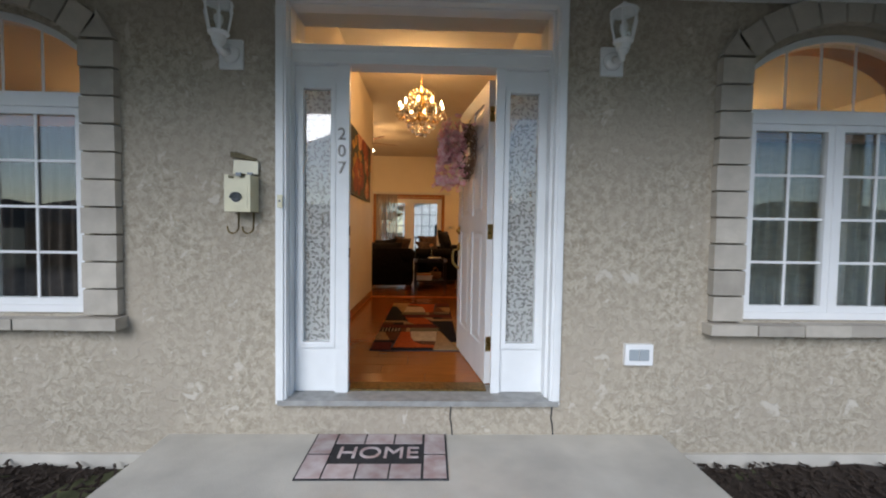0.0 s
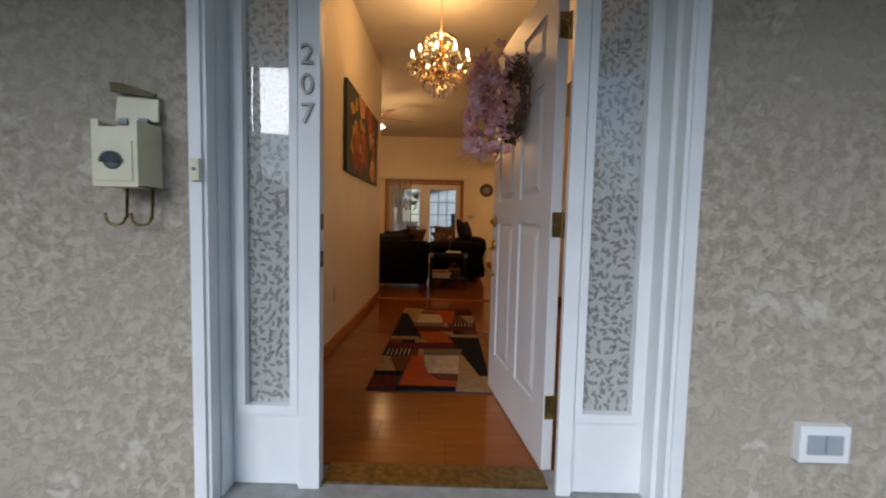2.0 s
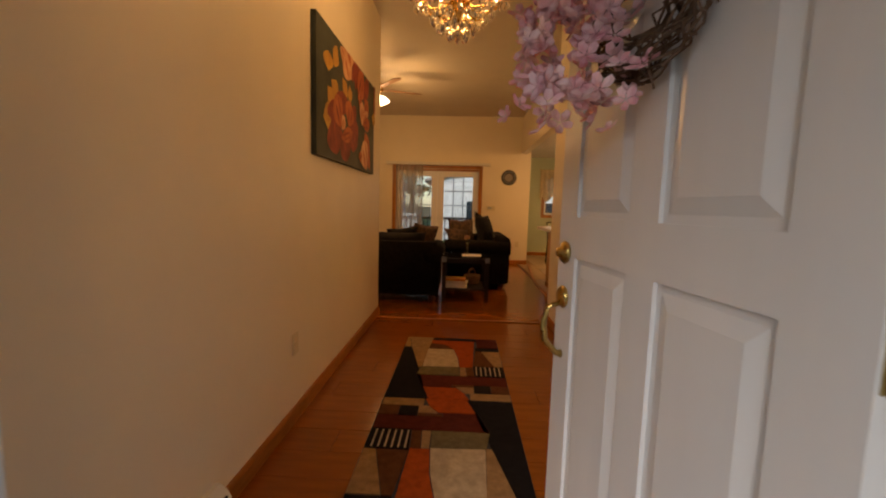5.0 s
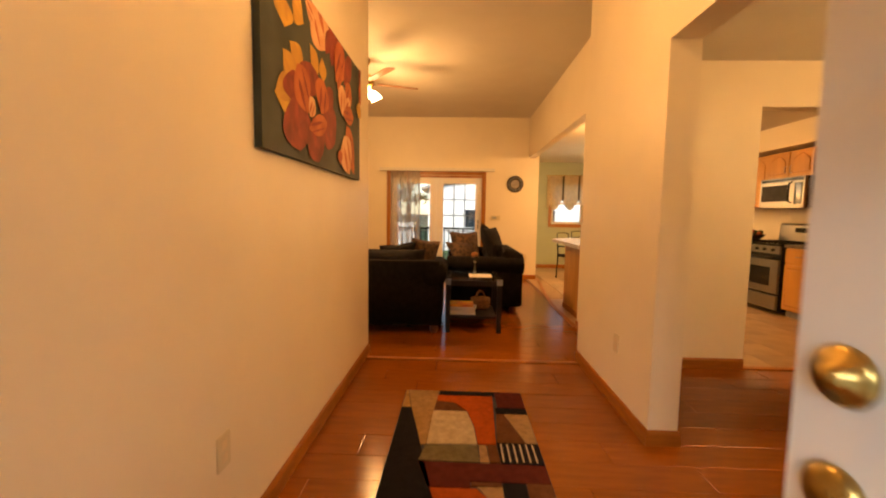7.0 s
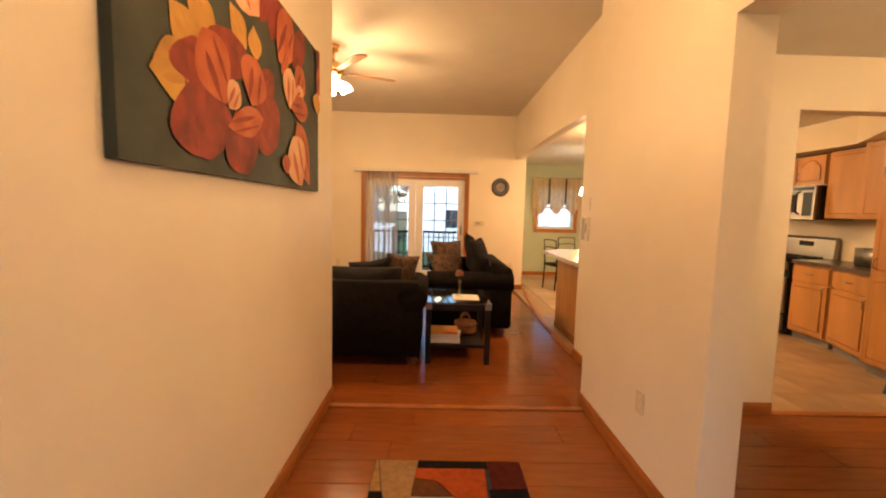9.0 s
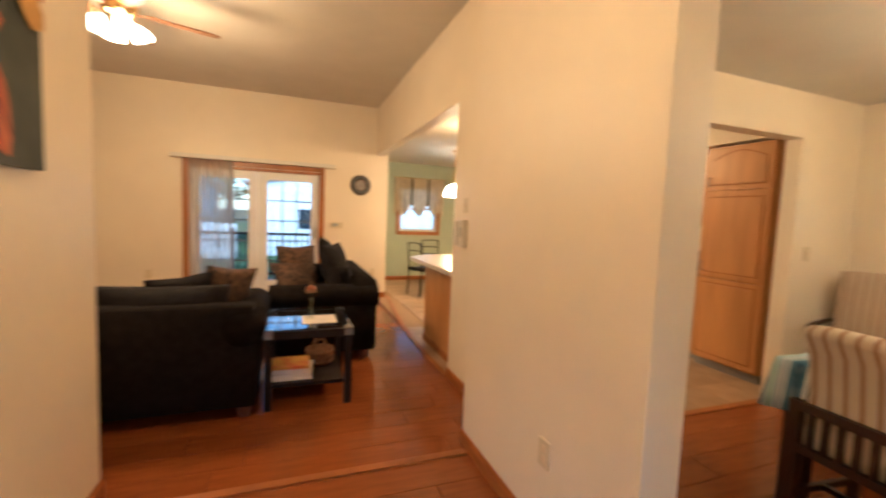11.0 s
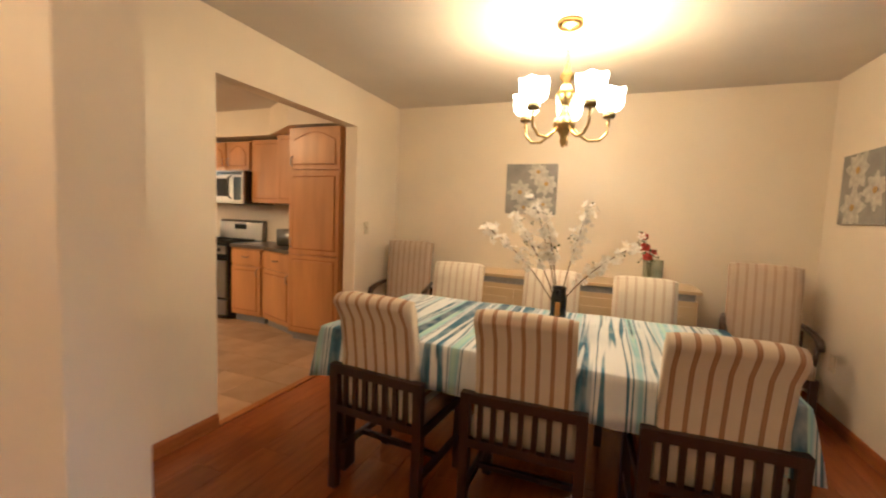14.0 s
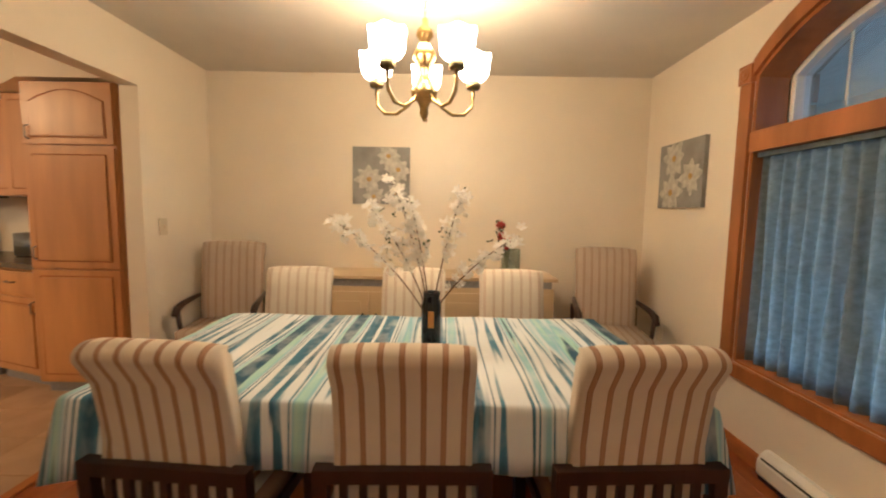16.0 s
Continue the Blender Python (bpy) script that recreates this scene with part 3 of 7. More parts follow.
def blossom(bm, c, size, rng, petals=5):
    """Five cupped petals round a centre, turned at random."""
    m = Matrix.Translation(c) @ Euler((rng.uniform(-1.2, 1.2), rng.uniform(-1.2, 1.2), rng.uniform(0, 6.28))).to_matrix().to_4x4()
    for k in range(petals):
        a = k * 2 * math.pi / petals
        ca, sa = math.cos(a), math.sin(a)

        def at(r, w, z):
            return m @ Vector((r * ca - w * sa, r * sa + w * ca, z)) 
        v = [bm.verts.new(at(*p)) for p in ((0.05 * size, 0, 0), (0.5 * size, 0.32 * size, 0.12 * size), (0.95 * size, 0.22 * size, 0.3 * size), (0.95 * size, -0.22 * size, 0.3 * size), (0.5 * size, -0.32 * size, 0.12 * size), (0.55 * size, 0, 0.04 * size))]
        for f in ((0, 1, 5), (1, 2, 5), (2, 3, 5), (3, 4, 5), (4, 0, 5)):
            bm.faces.new([v[i] for i in f])


bm = bmesh.new()
for k in range(250):
    t = rng.random()
    x = 0.47 + 0.07 * math.sin(t * 3.0) + rng.gauss(0, 0.05)
    blossom(bm, (x, 0.05 + 0.22 * rng.random() ** 0.8 - 0.05 * (1 - t), 1.87 - 0.50 * t + rng.gauss(0, 0.025)), rng.uniform(0.024, 0.036), rng)
part("blossoms", bm, M["pink"], wreath, "trailing pink silk blossoms")


# ---- windows on the front ----
def ring_of(bm, x0, x1, z0, y0, y1, w, spring, rise):
    """An arched border of width w inside the outline x0..x1 from z0 up to the arch."""
    n = 16
    outer = [(x0, z0), (x1, z0)] + [(x, arch(x, x0, x1, spring, rise)) for x in np.linspace(x1, x0, n)]
    inner = [(x0 + w, z0 + w), (x1 - w, z0 + w)] + [(x, arch(x, x0, x1, spring, rise) - w) for x in np.linspace(x1 - w, x0 + w, n)]
    for i in range(len(outer)):
        j = (i + 1) % len(outer)
        prism(bm, [outer[i], outer[j], inner[j], inner[i]], "y", y0, y1)


def border(bm, x0, x1, z0, z1, y0, y1, w):
    for lo, hi in (((x0, y0, z0), (x1, y1, z0 + w)), ((x0, y0, z1 - w), (x1, y1, z1)), ((x0, y0, z0 + w), (x0 + w, y1, z1 - w)), ((x1 - w, y0, z0 + w), (x1, y1, z1 - w))):
        box(bm, lo, hi)


def front_window(name, w):
    x0, x1 = w
    top = structure(new(name))
    bm = bmesh.new()
    ring_of(bm, x0 + 0.002, x1 - 0.002, WIN_Z + 0.002, 0.05, 0.13, 0.045, SPRING, RISE - 0.003)
    part("window_frame", bm, M["vinyl"], top)
    block("window_rail", (x0 + 0.047, 0.045, 1.75), (x1 - 0.047, 0.13, 1.835), M["vinyl"], top, 0.004)
    mid = (x0 + x1) / 2
    for a, b in ((x0 + 0.047, mid - 0.012), (mid + 0.012, x1 - 0.047)):
        bm = bmesh.new()
        border(bm, a, b, WIN_Z + 0.048, 1.748, 0.055, 0.10, 0.042)
        soften(bm, 0.003)
        sash = part("sash", bm, M["vinyl"], top)
        bm = bmesh.new()
        for k in range(1, 4):
            z = WIN_Z + 0.09 + (1.706 - WIN_Z - 0.09) * k / 4
            box(bm, (a + 0.042, 0.070, z - 0.008), (b - 0.042, 0.076, z + 0.008))
        box(bm, ((a + b) / 2 - 0.008, 0.069, WIN_Z + 0.09), ((a + b) / 2 + 0.008, 0.077, 1.706))
        part("grille", bm, M["vinyl"], sash)
        p = block("pane", (a + 0.042, 0.080, WIN_Z + 0.09), (b - 0.042, 0.084, 1.706), M["glass"], sash)
        p.visible_shadow = False
    block("mullion", (mid - 0.011, 0.05, WIN_Z + 0.048), (mid + 0.011, 0.12, 1.749), M["vinyl"], top)
    bm = bmesh.new()
    for k in range(1, 5):
        x = x0 + 0.05 + (x1 - x0 - 0.1) * k / 5
        box(bm, (x - 0.007, 0.070, 1.835), (x + 0.007, 0.076, arch(x, x0, x1) - 0.045))
    part("grille", bm, M["vinyl"], top)
    bm = bmesh.new()
    xs = np.linspace(x0 + 0.046, x1 - 0.046, 15)
    prism(bm, [(x1 - 0.046, 1.836), (x0 + 0.046, 1.836)] + [(x, arch(x, x0, x1) - 0.05) for x in xs], "y", 0.080, 0.084)
    part("pane", bm, M["glass"], top).visible_shadow = False
    # cast-stone surround
    for s, e in ((x0 - 0.225, x0 - 0.028), (x1 + 0.028, x1 + 0.225)):
        for k in range(10):
            z = 0.502 + k * 0.161
            rr = random.Random(k + int(100 * s))
            block("stone_block", (s + rr.uniform(-.006, .006), -0.055 + rr.uniform(-.004, .004), z + 0.006), (e + rr.uniform(-.003, .003), 0.0, z + 0.155), M["stone"], top, 0.007)
    h = (x1 - x0) / 2 + 0.028
    r = (h * h + RISE * RISE) / (2 * RISE)
    cz, cx = SPRING + 0.03 + RISE - r, (x0 + x1) / 2
    a_end = math.asin(h / r)
    n = 9
    for k in range(n):
        a0, a1 = -a_end + 2 * a_end * k / n + 0.006, -a_end + 2 * a_end * (k + 1) / n - 0.006
        bm = bmesh.new()
        prism(bm, [(cx + q * math.sin(a), cz + q * math.cos(a)) for q, a in ((r, a0), (r, a1), (r + 0.17, a1), (r + 0.17, a0))], "y", -0.05, 0.0)
        soften(bm, 0.006)
        part("arch_stone", bm, M["stone"], top)
    for s in (-1, 1):
        bm = bmesh.new()
        px = cx + s * h
        q = [(px, SPRING + 0.045), (px + s * 0.195, SPRING + 0.045), (px + s * 0.10, SPRING + 0.20)]
        prism(bm, q if s > 0 else q[::-1], "y", -0.05, 0.0)
        soften(bm, 0.005)
        part("springer_stone", bm, M["stone"], top)
    xs = np.linspace(x0 - 0.255, x1 + 0.255, 7)
    for a, b in zip(xs, xs[1:]):
        rr = random.Random(int(a * 1000))
        block("sill_stone", (a + 0.003, -0.10 + rr.uniform(-.006, .006), 0.425), (b - 0.003, 0.045, 0.492 + rr.uniform(-.006, .004)), M["stone"], top, 0.010, segments=2)
    return top


front_window("window_1", WIN_R)
front_window("window_2", WIN_L)


def pleated(name, x0, x1, z0, z1, y, mat, label, pitch=0.078, depth=0.022):
    bm = bmesh.new()
    n = int((x1 - x0) / pitch * 10)
    rr = random.Random(int(abs(x0) * 100))
    cols_v = []
    for i in range(n + 1):
        x = x0 + (x1 - x0) * i / n
        col = []
        for j in range(13):
            f = j / 12
            wob = 0.006 * math.sin(x * 9 + f * 5)
            col.append(bm.verts.new((x + 0.004 * math.sin(f * 7 + i), y + depth * (0.75 + 0.35 * f) * math.sin((x + wob) * 2 * math.pi / pitch), z1 + (z0 - z1) * f)))
        cols_v.append(col)
    for a, b in zip(cols_v, cols_v[1:]):
        for j in range(12):
            bm.faces.new((a[j], b[j], b[j + 1], a[j + 1]))
    ob = part(name, bm, mat, None, smooth=True)
    so = ob.modifiers.new("thick", "SOLIDIFY")
    so.thickness = 0.002
    return tagged(ob, label, "curtain")


pleated("curtain", WIN_R[0] + 0.01, WIN_R[1] - 0.01, 0.515, 1.675, 0.235, M["curtain_teal"], "teal pleated sheer curtain filling the dining window")
pleated("curtain", WIN_L[0] + 0.01, WIN_L[1] - 0.01, 0.515, 1.675, 0.235, M["curtain_brown"], "dark brown pleated curtain behind the front window")

# oak casing inside the dining window
casing = structure(new("window_casing"))
xa, xb = WIN_R
for s, e in ((xa - 0.085, xa - 0.002), (xb + 0.002, xb + 0.085)):
    block("side_casing", (s, INNER, 0.45), (e, INNER + 0.022, 2.05), M["oak_case"], casing, 0.005)
    ros = block("rosette", (s - 0.006, INNER, 2.052), (e + 0.006, INNER + 0.032, 2.15), M["oak_case"], casing, 0.005)
    bm = bmesh.new()
    lathe(bm, [(0, 0.006), (0.012, 0.005), (0.018, 0.0), (0.026, 0.006), (0.036, 0.004), (0.038, 0)], 20)
    bmesh.ops.transform(bm, matrix=pose((s + e) / 2, INNER + 0.032, 2.10, -90, 0, 0), verts=bm.verts)
    part("turned_disc", bm, M["oak_case"], ros, smooth=True)
block("bottom_casing", (xa - 0.085, INNER, 0.42), (xb + 0.085, INNER + 0.022, 0.498), M["oak_case"], casing, 0.005)
block("transom_casing", (xa, 0.14, 1.675), (xb, INNER + 0.012, 1.785), M["oak_case"], casing, 0.006)
block("curtain_rod", (xa + 0.004, INNER - 0.05, 1.648), (xb - 0.004, INNER - 0.03, 1.672), M["curtain_teal"], casing, 0.004)
for s, e in ((xa, xa + 0.02), (xb - 0.02, xb)):
    block("jamb_liner", (s, 0.14, WIN_Z), (e, INNER, 2.07), M["oak_case"], casing)
block("stool", (xa, 0.14, WIN_Z), (xb, INNER, WIN_Z + 0.014), M["oak_case"], casing)
bm = bmesh.new()
for r_in, r_out, y0, y1 in ((0.0, 0.085, INNER, INNER + 0.022), (-0.022, 0.0, 0.14, INNER)):
    xs = np.linspace(xa, xb, 25)
    for p, q in zip(xs, xs[1:]):
        zp, zq = arch(p, xa, xb) + 0.0, arch(q, xa, xb) + 0.0
        prism(bm, [(p, zp + r_in), (q, zq + r_in), (q, zq + r_out), (p, zp + r_out)], "y", y0, y1)
part("arch_casing", bm, M["oak_case"], casing)

# ---- fixtures on the front wall ----
def sconce(x, z):
    s = thing("wall_lantern", (x, 0, z), "white cast-metal wall lantern with clear panes, unlit", "wall lamp", "front wall lanterns")
    block("backplate", (-0.068, -0.022, -0.085), (0.068, -0.001, 0.085), M["white"], s, 0.012, segments=2)
    bm = bmesh.new()
    lathe(bm, [(0, 0), (0.055, 0.0), (0.05, 0.02), (0.03, 0.035), (0, 0.04)], 20)
    bmesh.ops.transform(bm, matrix=pose(0, -0.022, 0, 90, 0, 0), verts=bm.verts)
    part("boss", bm, M["white"], s, smooth=True)
    bm = bmesh.new()
    tube(bm, [(0, -0.05, 0.0), (0, -0.10, -0.03), (0, -0.145, -0.035), (0, -0.16, -0.01), (0, -0.16, 0.02)], [0.022, 0.02, 0.022, 0.028, 0.036], 12)
    part("arm", bm, M["white"], s, smooth=True)
    c = (0, -0.16)
    lantern = new("lantern")
    lantern.parent = s
    n = 6
    r0, r1, z0, z1 = 0.050, 0.076, 0.050, 0.215
    for k in range(n):
        a, b = 2 * math.pi * k / n, 2 * math.pi * (k + 1) / n
        bm = bmesh.new()
        tube(bm, [(c[0] + r * math.cos(a), c[1] + r * math.sin(a), z) for r, z in ((r0, z0), (r1, z0 + 0.12), (r1 - 0.008, z1))], 0.006, 6)
        part("rib", bm, M["white"], lantern)
        bm = bmesh.new()
        q = 0.94
        vs = [bm.verts.new((c[0] + q * r * math.cos(g), c[1] + q * r * math.sin(g), z)) for r, z, g in ((r0, z0, a), (r0, z0, b), (r1, z0 + 0.12, b), (r1, z0 + 0.12, a))]
        bm.faces.new(vs)
        bmesh.ops.solidify(bm, geom=bm.faces, thickness=0.002)
        part("pane", bm, M["glass"], lantern)
    bm = bmesh.new()
    lathe(bm, [(0, -0.045), (0.035, -0.04), (0.042, -0.01), (r0 + 0.006, 0), (r0 + 0.006, 0.01), (0, 0.012)], 12, (c[0], c[1], z0))
    part("cup", bm, M["white"], lantern)
    bm = bmesh.new()
    lathe(bm, [(r1 + 0.004, 0), (r1 + 0.002, 0.010), (0.05, 0.03), (0.02, 0.045), (0.012, 0.06), (0, 0.065)], 12, (c[0], c[1], z1))
    part("roof", bm, M["white"], lantern)
    bm = bmesh.new()
    lathe(bm, [(0.012, 0.0), (0.012, 0.03), (0.024, 0.06), (0.022, 0.09), (0, 0.105)], 12, (c[0], c[1], z0 + 0.01))
    part("bulb", bm, M["vinyl"], lantern)
    return s


left_lantern = sconce(-1.08, 2.06)
copy_thing(left_lantern, pose(1.197, 0, 2.077))

box_ = thing("mailbox", (-1.0, 0, 1.13), "cream metal mailbox with open lid and shell badge", "mailbox")
bm = bmesh.new()
w, h = 0.074, 0.212
for lo, hi in (((-w, -0.12, 0), (w, -0.116, h - 0.022)), ((-w, -0.116, 0), (-w + 0.004, -0.012, h)), ((w - 0.004, -0.116, 0), (w, -0.012, h)), ((-w, -0.012, 0), (w, -0.004, h + 0.005)), ((-w, -0.116, 0), (w, -0.012, 0.004))):
    box(bm, lo, hi)
for a, b in ((-w, -w + 0.024), (w - 0.024, w)):
    box(bm, (a, -0.12, h - 0.022), (b, -0.116, h))
part("body", bm, M["cream_metal"], box_)
bm = bmesh.new()
prism(bm, [(-w, 0), (w, 0), (w - 0.003, 0.078), (-w + 0.004, 0.085)], "y", -0.03, -0.026)
bmesh.ops.transform(bm, matrix=pose(0.006, 0, h + 0.012, -6, 0, 0), verts=bm.verts)
part("lid", bm, M["cream_metal"], box_, "raised cream lid")
block("panel_frame", (-w + 0.016, -0.1235, 0.018), (w - 0.016, -0.1205, 0.145), M["cream_metal"], box_, 0.002)
bm = bmesh.new()
for k in range(9):
    a = math.pi * (0.08 + 0.84 * k / 8)
    tube(bm, [(-0.005, -0.126, 0.075), (-0.005 + 0.034 * math.cos(a), -0.131, 0.075 + 0.036 * math.sin(a))], [0.004, 0.009], 6)
bmesh.ops.create_uvsphere(bm, u_segments=16, v_segments=8, radius=0.026, matrix=Matrix.Translation((-0.005, -0.124, 0.076)) @ Matrix.Diagonal((1.1, 0.25, 0.85, 1)))
part("shell_badge", bm, M["pewter"], box_, "dark pewter shell badge")
bm = bmesh.new()
prism(bm, [(-w - 0.012, 0.128), (-w - 0.008, 0.098), (w - 0.01, 0.078), (w, 0.09), (-w + 0.03, 0.126)], "y", -0.045, -0.036)
bmesh.ops.transform(bm, matrix=pose(0.004, 0, h + 0.012, -6, 0, 0), verts=bm.verts)
part("lid_flange", bm, M["dull_metal"], box_, "dull folded lid edge")
for x in (-0.045, 0.022):
    block("lid_hinge", (x, -0.045, h + 0.002), (x + 0.03, -0.03, h + 0.022), M["pewter"], box_)
for x in (-0.032, 0.056):
    bm = bmesh.new()
    tube(bm, [(x, -0.03, 0.0), (x, -0.035, -0.10)] + [(x - 0.026 + 0.026 * math.cos(a), -0.04 - 0.02 * math.sin(a * 0.5), -0.10 - 0.026 * math.sin(a)) for a in np.linspace(0, math.pi, 7)] + [(x - 0.054, -0.06, -0.085)], 0.005, 8)
    part("paper_hook", bm, M["old_brass"], box_, "bent brass newspaper hook", True)

bell = block("doorbell", (-0.795, -0.062, 1.16), (-0.766, -0.047, 1.235), M["cream_metal"], None, 0.004)
tagged(bell, "cream doorbell on the white door trim", "doorbell")
bm = bmesh.new()
tube(bm, [(-0.781, -0.066, 1.198), (-0.781, -0.061, 1.198)], 0.006, 12)
part("button", bm, M["pewter"], bell)
plug = thing("outdoor_outlet", (1.42, 0, 0.286), "white outdoor outlet box with two grey covers", "outlet")
block("plate", (-0.088, -0.03, -0.066), (0.088, 0.0, 0.066), M["vinyl"], plug, 0.008, segments=2)
for x in (-0.034, 0.030):
    block("cover", (x - 0.029, -0.038, -0.034), (x + 0.029, -0.031, 0.034), M["grey_plastic"], plug, 0.005)

# doormat
mat_ = thing("doormat", (-0.17, -0.243, -0.235), "black rubber doormat with paver pattern and raised lettering", "doormat")
block("backing", (-0.395, -0.235, 0.0), (0.395, 0.235, 0.006), M["rubber"], mat_, 0.003)
cells = []
for x in (-0.385, 0.265):
    cells += [(x, -0.225, 0.12, 0.215), (x, 0.008, 0.12, 0.217)]
for k in range(3):
    cells.append((-0.255 + k * 0.172, -0.225, 0.162, 0.125))
    cells.append((-0.255 + k * 0.172, 0.115, 0.162, 0.11))
for x, y, dx, dy in cells:
    block("paver", (x, y, 0.0062), (x + dx, y + dy, 0.010), M["mat_stone"], mat_, 0.003)
text_mesh("lettering", "HOME", 0.165, 0.003, pose(0.005, 0.012, 0.008), M["mat_stone"], mat_, "raised stone-coloured letters")

# mulch beds, ground cover and the street side
def heap(name, x0, x1, y0, y1, z, mat, seed, amp=0.035, step=0.07):
    nx, ny = int((x1 - x0) / step), int((y1 - y0) / step)
    verts, faces = [], []
    for j in range(ny + 1):
        for i in range(nx + 1):
            x, y = x0 + (x1 - x0) * i / nx, y0 + (y1 - y0) * j / ny
            edge = min(1, 4 * min(i / nx, 1 - i / nx, 0.3 + j / ny, 0.5 + 1 - j / ny))
            verts.append((x, y, z + edge * (0.03 + amp * noise.noise((x * 3, y * 3, seed)) + 0.02 * noise.noise((x * 14, y * 14, seed)))))
    for j in range(ny):
        for i in range(nx):
            a = j * (nx + 1) + i
            faces.append((a, a + 1, a + nx + 2, a + nx + 1))
    me = bpy.data.meshes.new(name)
    me.from_pydata(verts, [], faces)
    me.materials.append(mat)
    return tagged(new(name, me), kind="stuff", label="dark bark mulch bed beside the porch", category="mulch")


for x0, x1, sd in ((-5.5, -1.5, 1), (1.62, 4.7, 2)):
    heap("mulch_bed", x0, x1, -2.4, -0.026, -0.45, M["mulch"], sd)
    rng = random.Random(sd)
    bm = bmesh.new()
    for k in range(900):
        x = rng.uniform(x0 + 0.05, x0 + 1.6) if x0 > 0 else rng.uniform(x1 - 1.6, x1 - 0.05)
        y = rng.uniform(-1.0, -0.05)
        vs = box(bm, (-rng.uniform(0.01, 0.035), -rng.uniform(.004, .01), -0.003), (rng.uniform(0.01, 0.035), rng.uniform(.004, .01), 0.004))
        bmesh.ops.transform(bm, matrix=pose(x, y, -0.405 + rng.uniform(-0.01, 0.02), rng.uniform(-30, 30), rng.uniform(-30, 30), rng.uniform(0, 360)), verts=vs)
    tagged(part("mulch_chips", bm, M["mulch"]), "loose dark bark chips", "mulch", kind="stuff")
bm = bmesh.new()
for x0, pts in ((0.265, 5), (0.90, 4)):
    z, x = -0.235, x0
    while z < -0.045:
        nz, nx = z + 0.035, x + random.Random(int(z * 1000)).uniform(-0.012, 0.014)
        prism(bm, [(x - 0.004, z), (x + 0.004, z), (nx + 0.004, nz), (nx - 0.004, nz)], "y", -0.004, 0.0)
        z, x = nz, nx
structure(part("crack", bm, M["rubber"]))
for x in (-4.9, 4.9):
    p = structure(block("porch_post", (x - 0.08, -2.0, -0.5), (x + 0.08, -1.84, 2.464), M["white"], None, 0.01))
for k in range(16):
    y = -1.80 + k * 0.112
    structure(block("soffit_board", (-6.4, y, 2.455), (6.2, y + 0.104, 2.4645), M["white"], None, 0.003))
structure(block("porch_beam", (-6.4, -2.02, 2.36), (6.2, -1.82, 2.464), M["white"]))

# ---- hall and living room ----
M["gold"] = material("gold_plate", (0.75, 0.50, 0.18), 0.2, 1.0, 0.2, 30)
M["bulb"] = glow("bulb_glow", (1.0, 0.72, 0.38), 30.0)
M["shade_glow"] = glow("lit_glass_shade", (1.0, 0.80, 0.52), 9.0)
M["nook_glow"] = glow("lit_nook_shade", (1.0, 0.82, 0.56), 8.0)
M["candle"] = material("ivory_candle", (0.75, 0.62, 0.42), 0.5, 0, 0.1, 20)
M["sofa"] = material("dark_brown_sofa_fabric", (0.011, 0.008, 0.007), 0.95, 0, 0.5, 18, 0.35, 260, spec=0.12)
M["cushion_dark"] = material("charcoal_cushion", (0.022, 0.02, 0.022), 0.85, 0, 0.4, 14, 0.3, 220, spec=0.12)
M["cushion_pattern"] = material("brown_patterned_cushion", (0.12, 0.06, 0.03), 0.85, 0, 0.0, 26, 0.3, 200, colour2=(0.012, 0.009, 0.008))
M["black_wood"] = material("black_wood", (0.016, 0.011, 0.009), 0.5, 0, 0.4, 8, 0.05, 50, spec=0.2)
M["foot"] = material("turned_red_wood", (0.20, 0.06, 0.02), 0.35, 0, 0.3, 10)
M["paper"] = material("paper", (0.72, 0.68, 0.62), 0.6, 0, 0.1, 10)
M["cover_red"] = material("magazine_cover_red", (0.52, 0.09, 0.03), 0.35, 0, 0.0, 12, colour2=(0.62, 0.42, 0.08))
M["wicker"] = material("wicker", (0.26, 0.11, 0.035), 0.7, 0, 0.5, 40, 0.6, 90)
M["fan_wood"] = material("fan_blade_wood", (0.22, 0.10, 0.04), 0.4, 0, 0.3, 9)
M["plate_cream"] = material("cream_plate", (0.66, 0.58, 0.40), 0.35, 0, 0.05, 10)
M["plaque"] = material("bronze_plaque", (0.12, 0.09, 0.07), 0.5, 0.6, 0.4, 40, 0.4, 60)
M["canvas_dark"] = material("painted_canvas_dark", (0.045, 0.058, 0.045), 0.6, 0, 0.0, 5, 0.15, 200, colour2=(0.02, 0.03, 0.026))
M["paint_red"] = material("painted_red", (0.30, 0.032, 0.016), 0.6, 0, 0.0, 11, 0.15, 150, colour2=(0.13, 0.014, 0.010))
M["paint_orange"] = material("painted_orange", (0.50, 0.13, 0.035), 0.6, 0, 0.0, 8, 0.15, 150, colour2=(0.32, 0.06, 0.02))
M["paint_gold"] = material("painted_gold", (0.58, 0.33, 0.05), 0.6, 0, 0.0, 8, 0.15, 150, colour2=(0.38, 0.19, 0.04))
M["paint_deep"] = material("painted_deep_red", (0.17, 0.018, 0.012), 0.6, 0, 0.0, 9, 0.15, 150, colour2=(0.28, 0.035, 0.018))
M["paint_ochre"] = material("painted_ochre", (0.42, 0.20, 0.035), 0.6, 0, 0.0, 9, 0.15, 150, colour2=(0.52, 0.28, 0.05))
M["paint_pale"] = material("painted_pale", (0.70, 0.46, 0.26), 0.6, 0, 0.0, 8, 0.15, 150, colour2=(0.55, 0.25, 0.13))
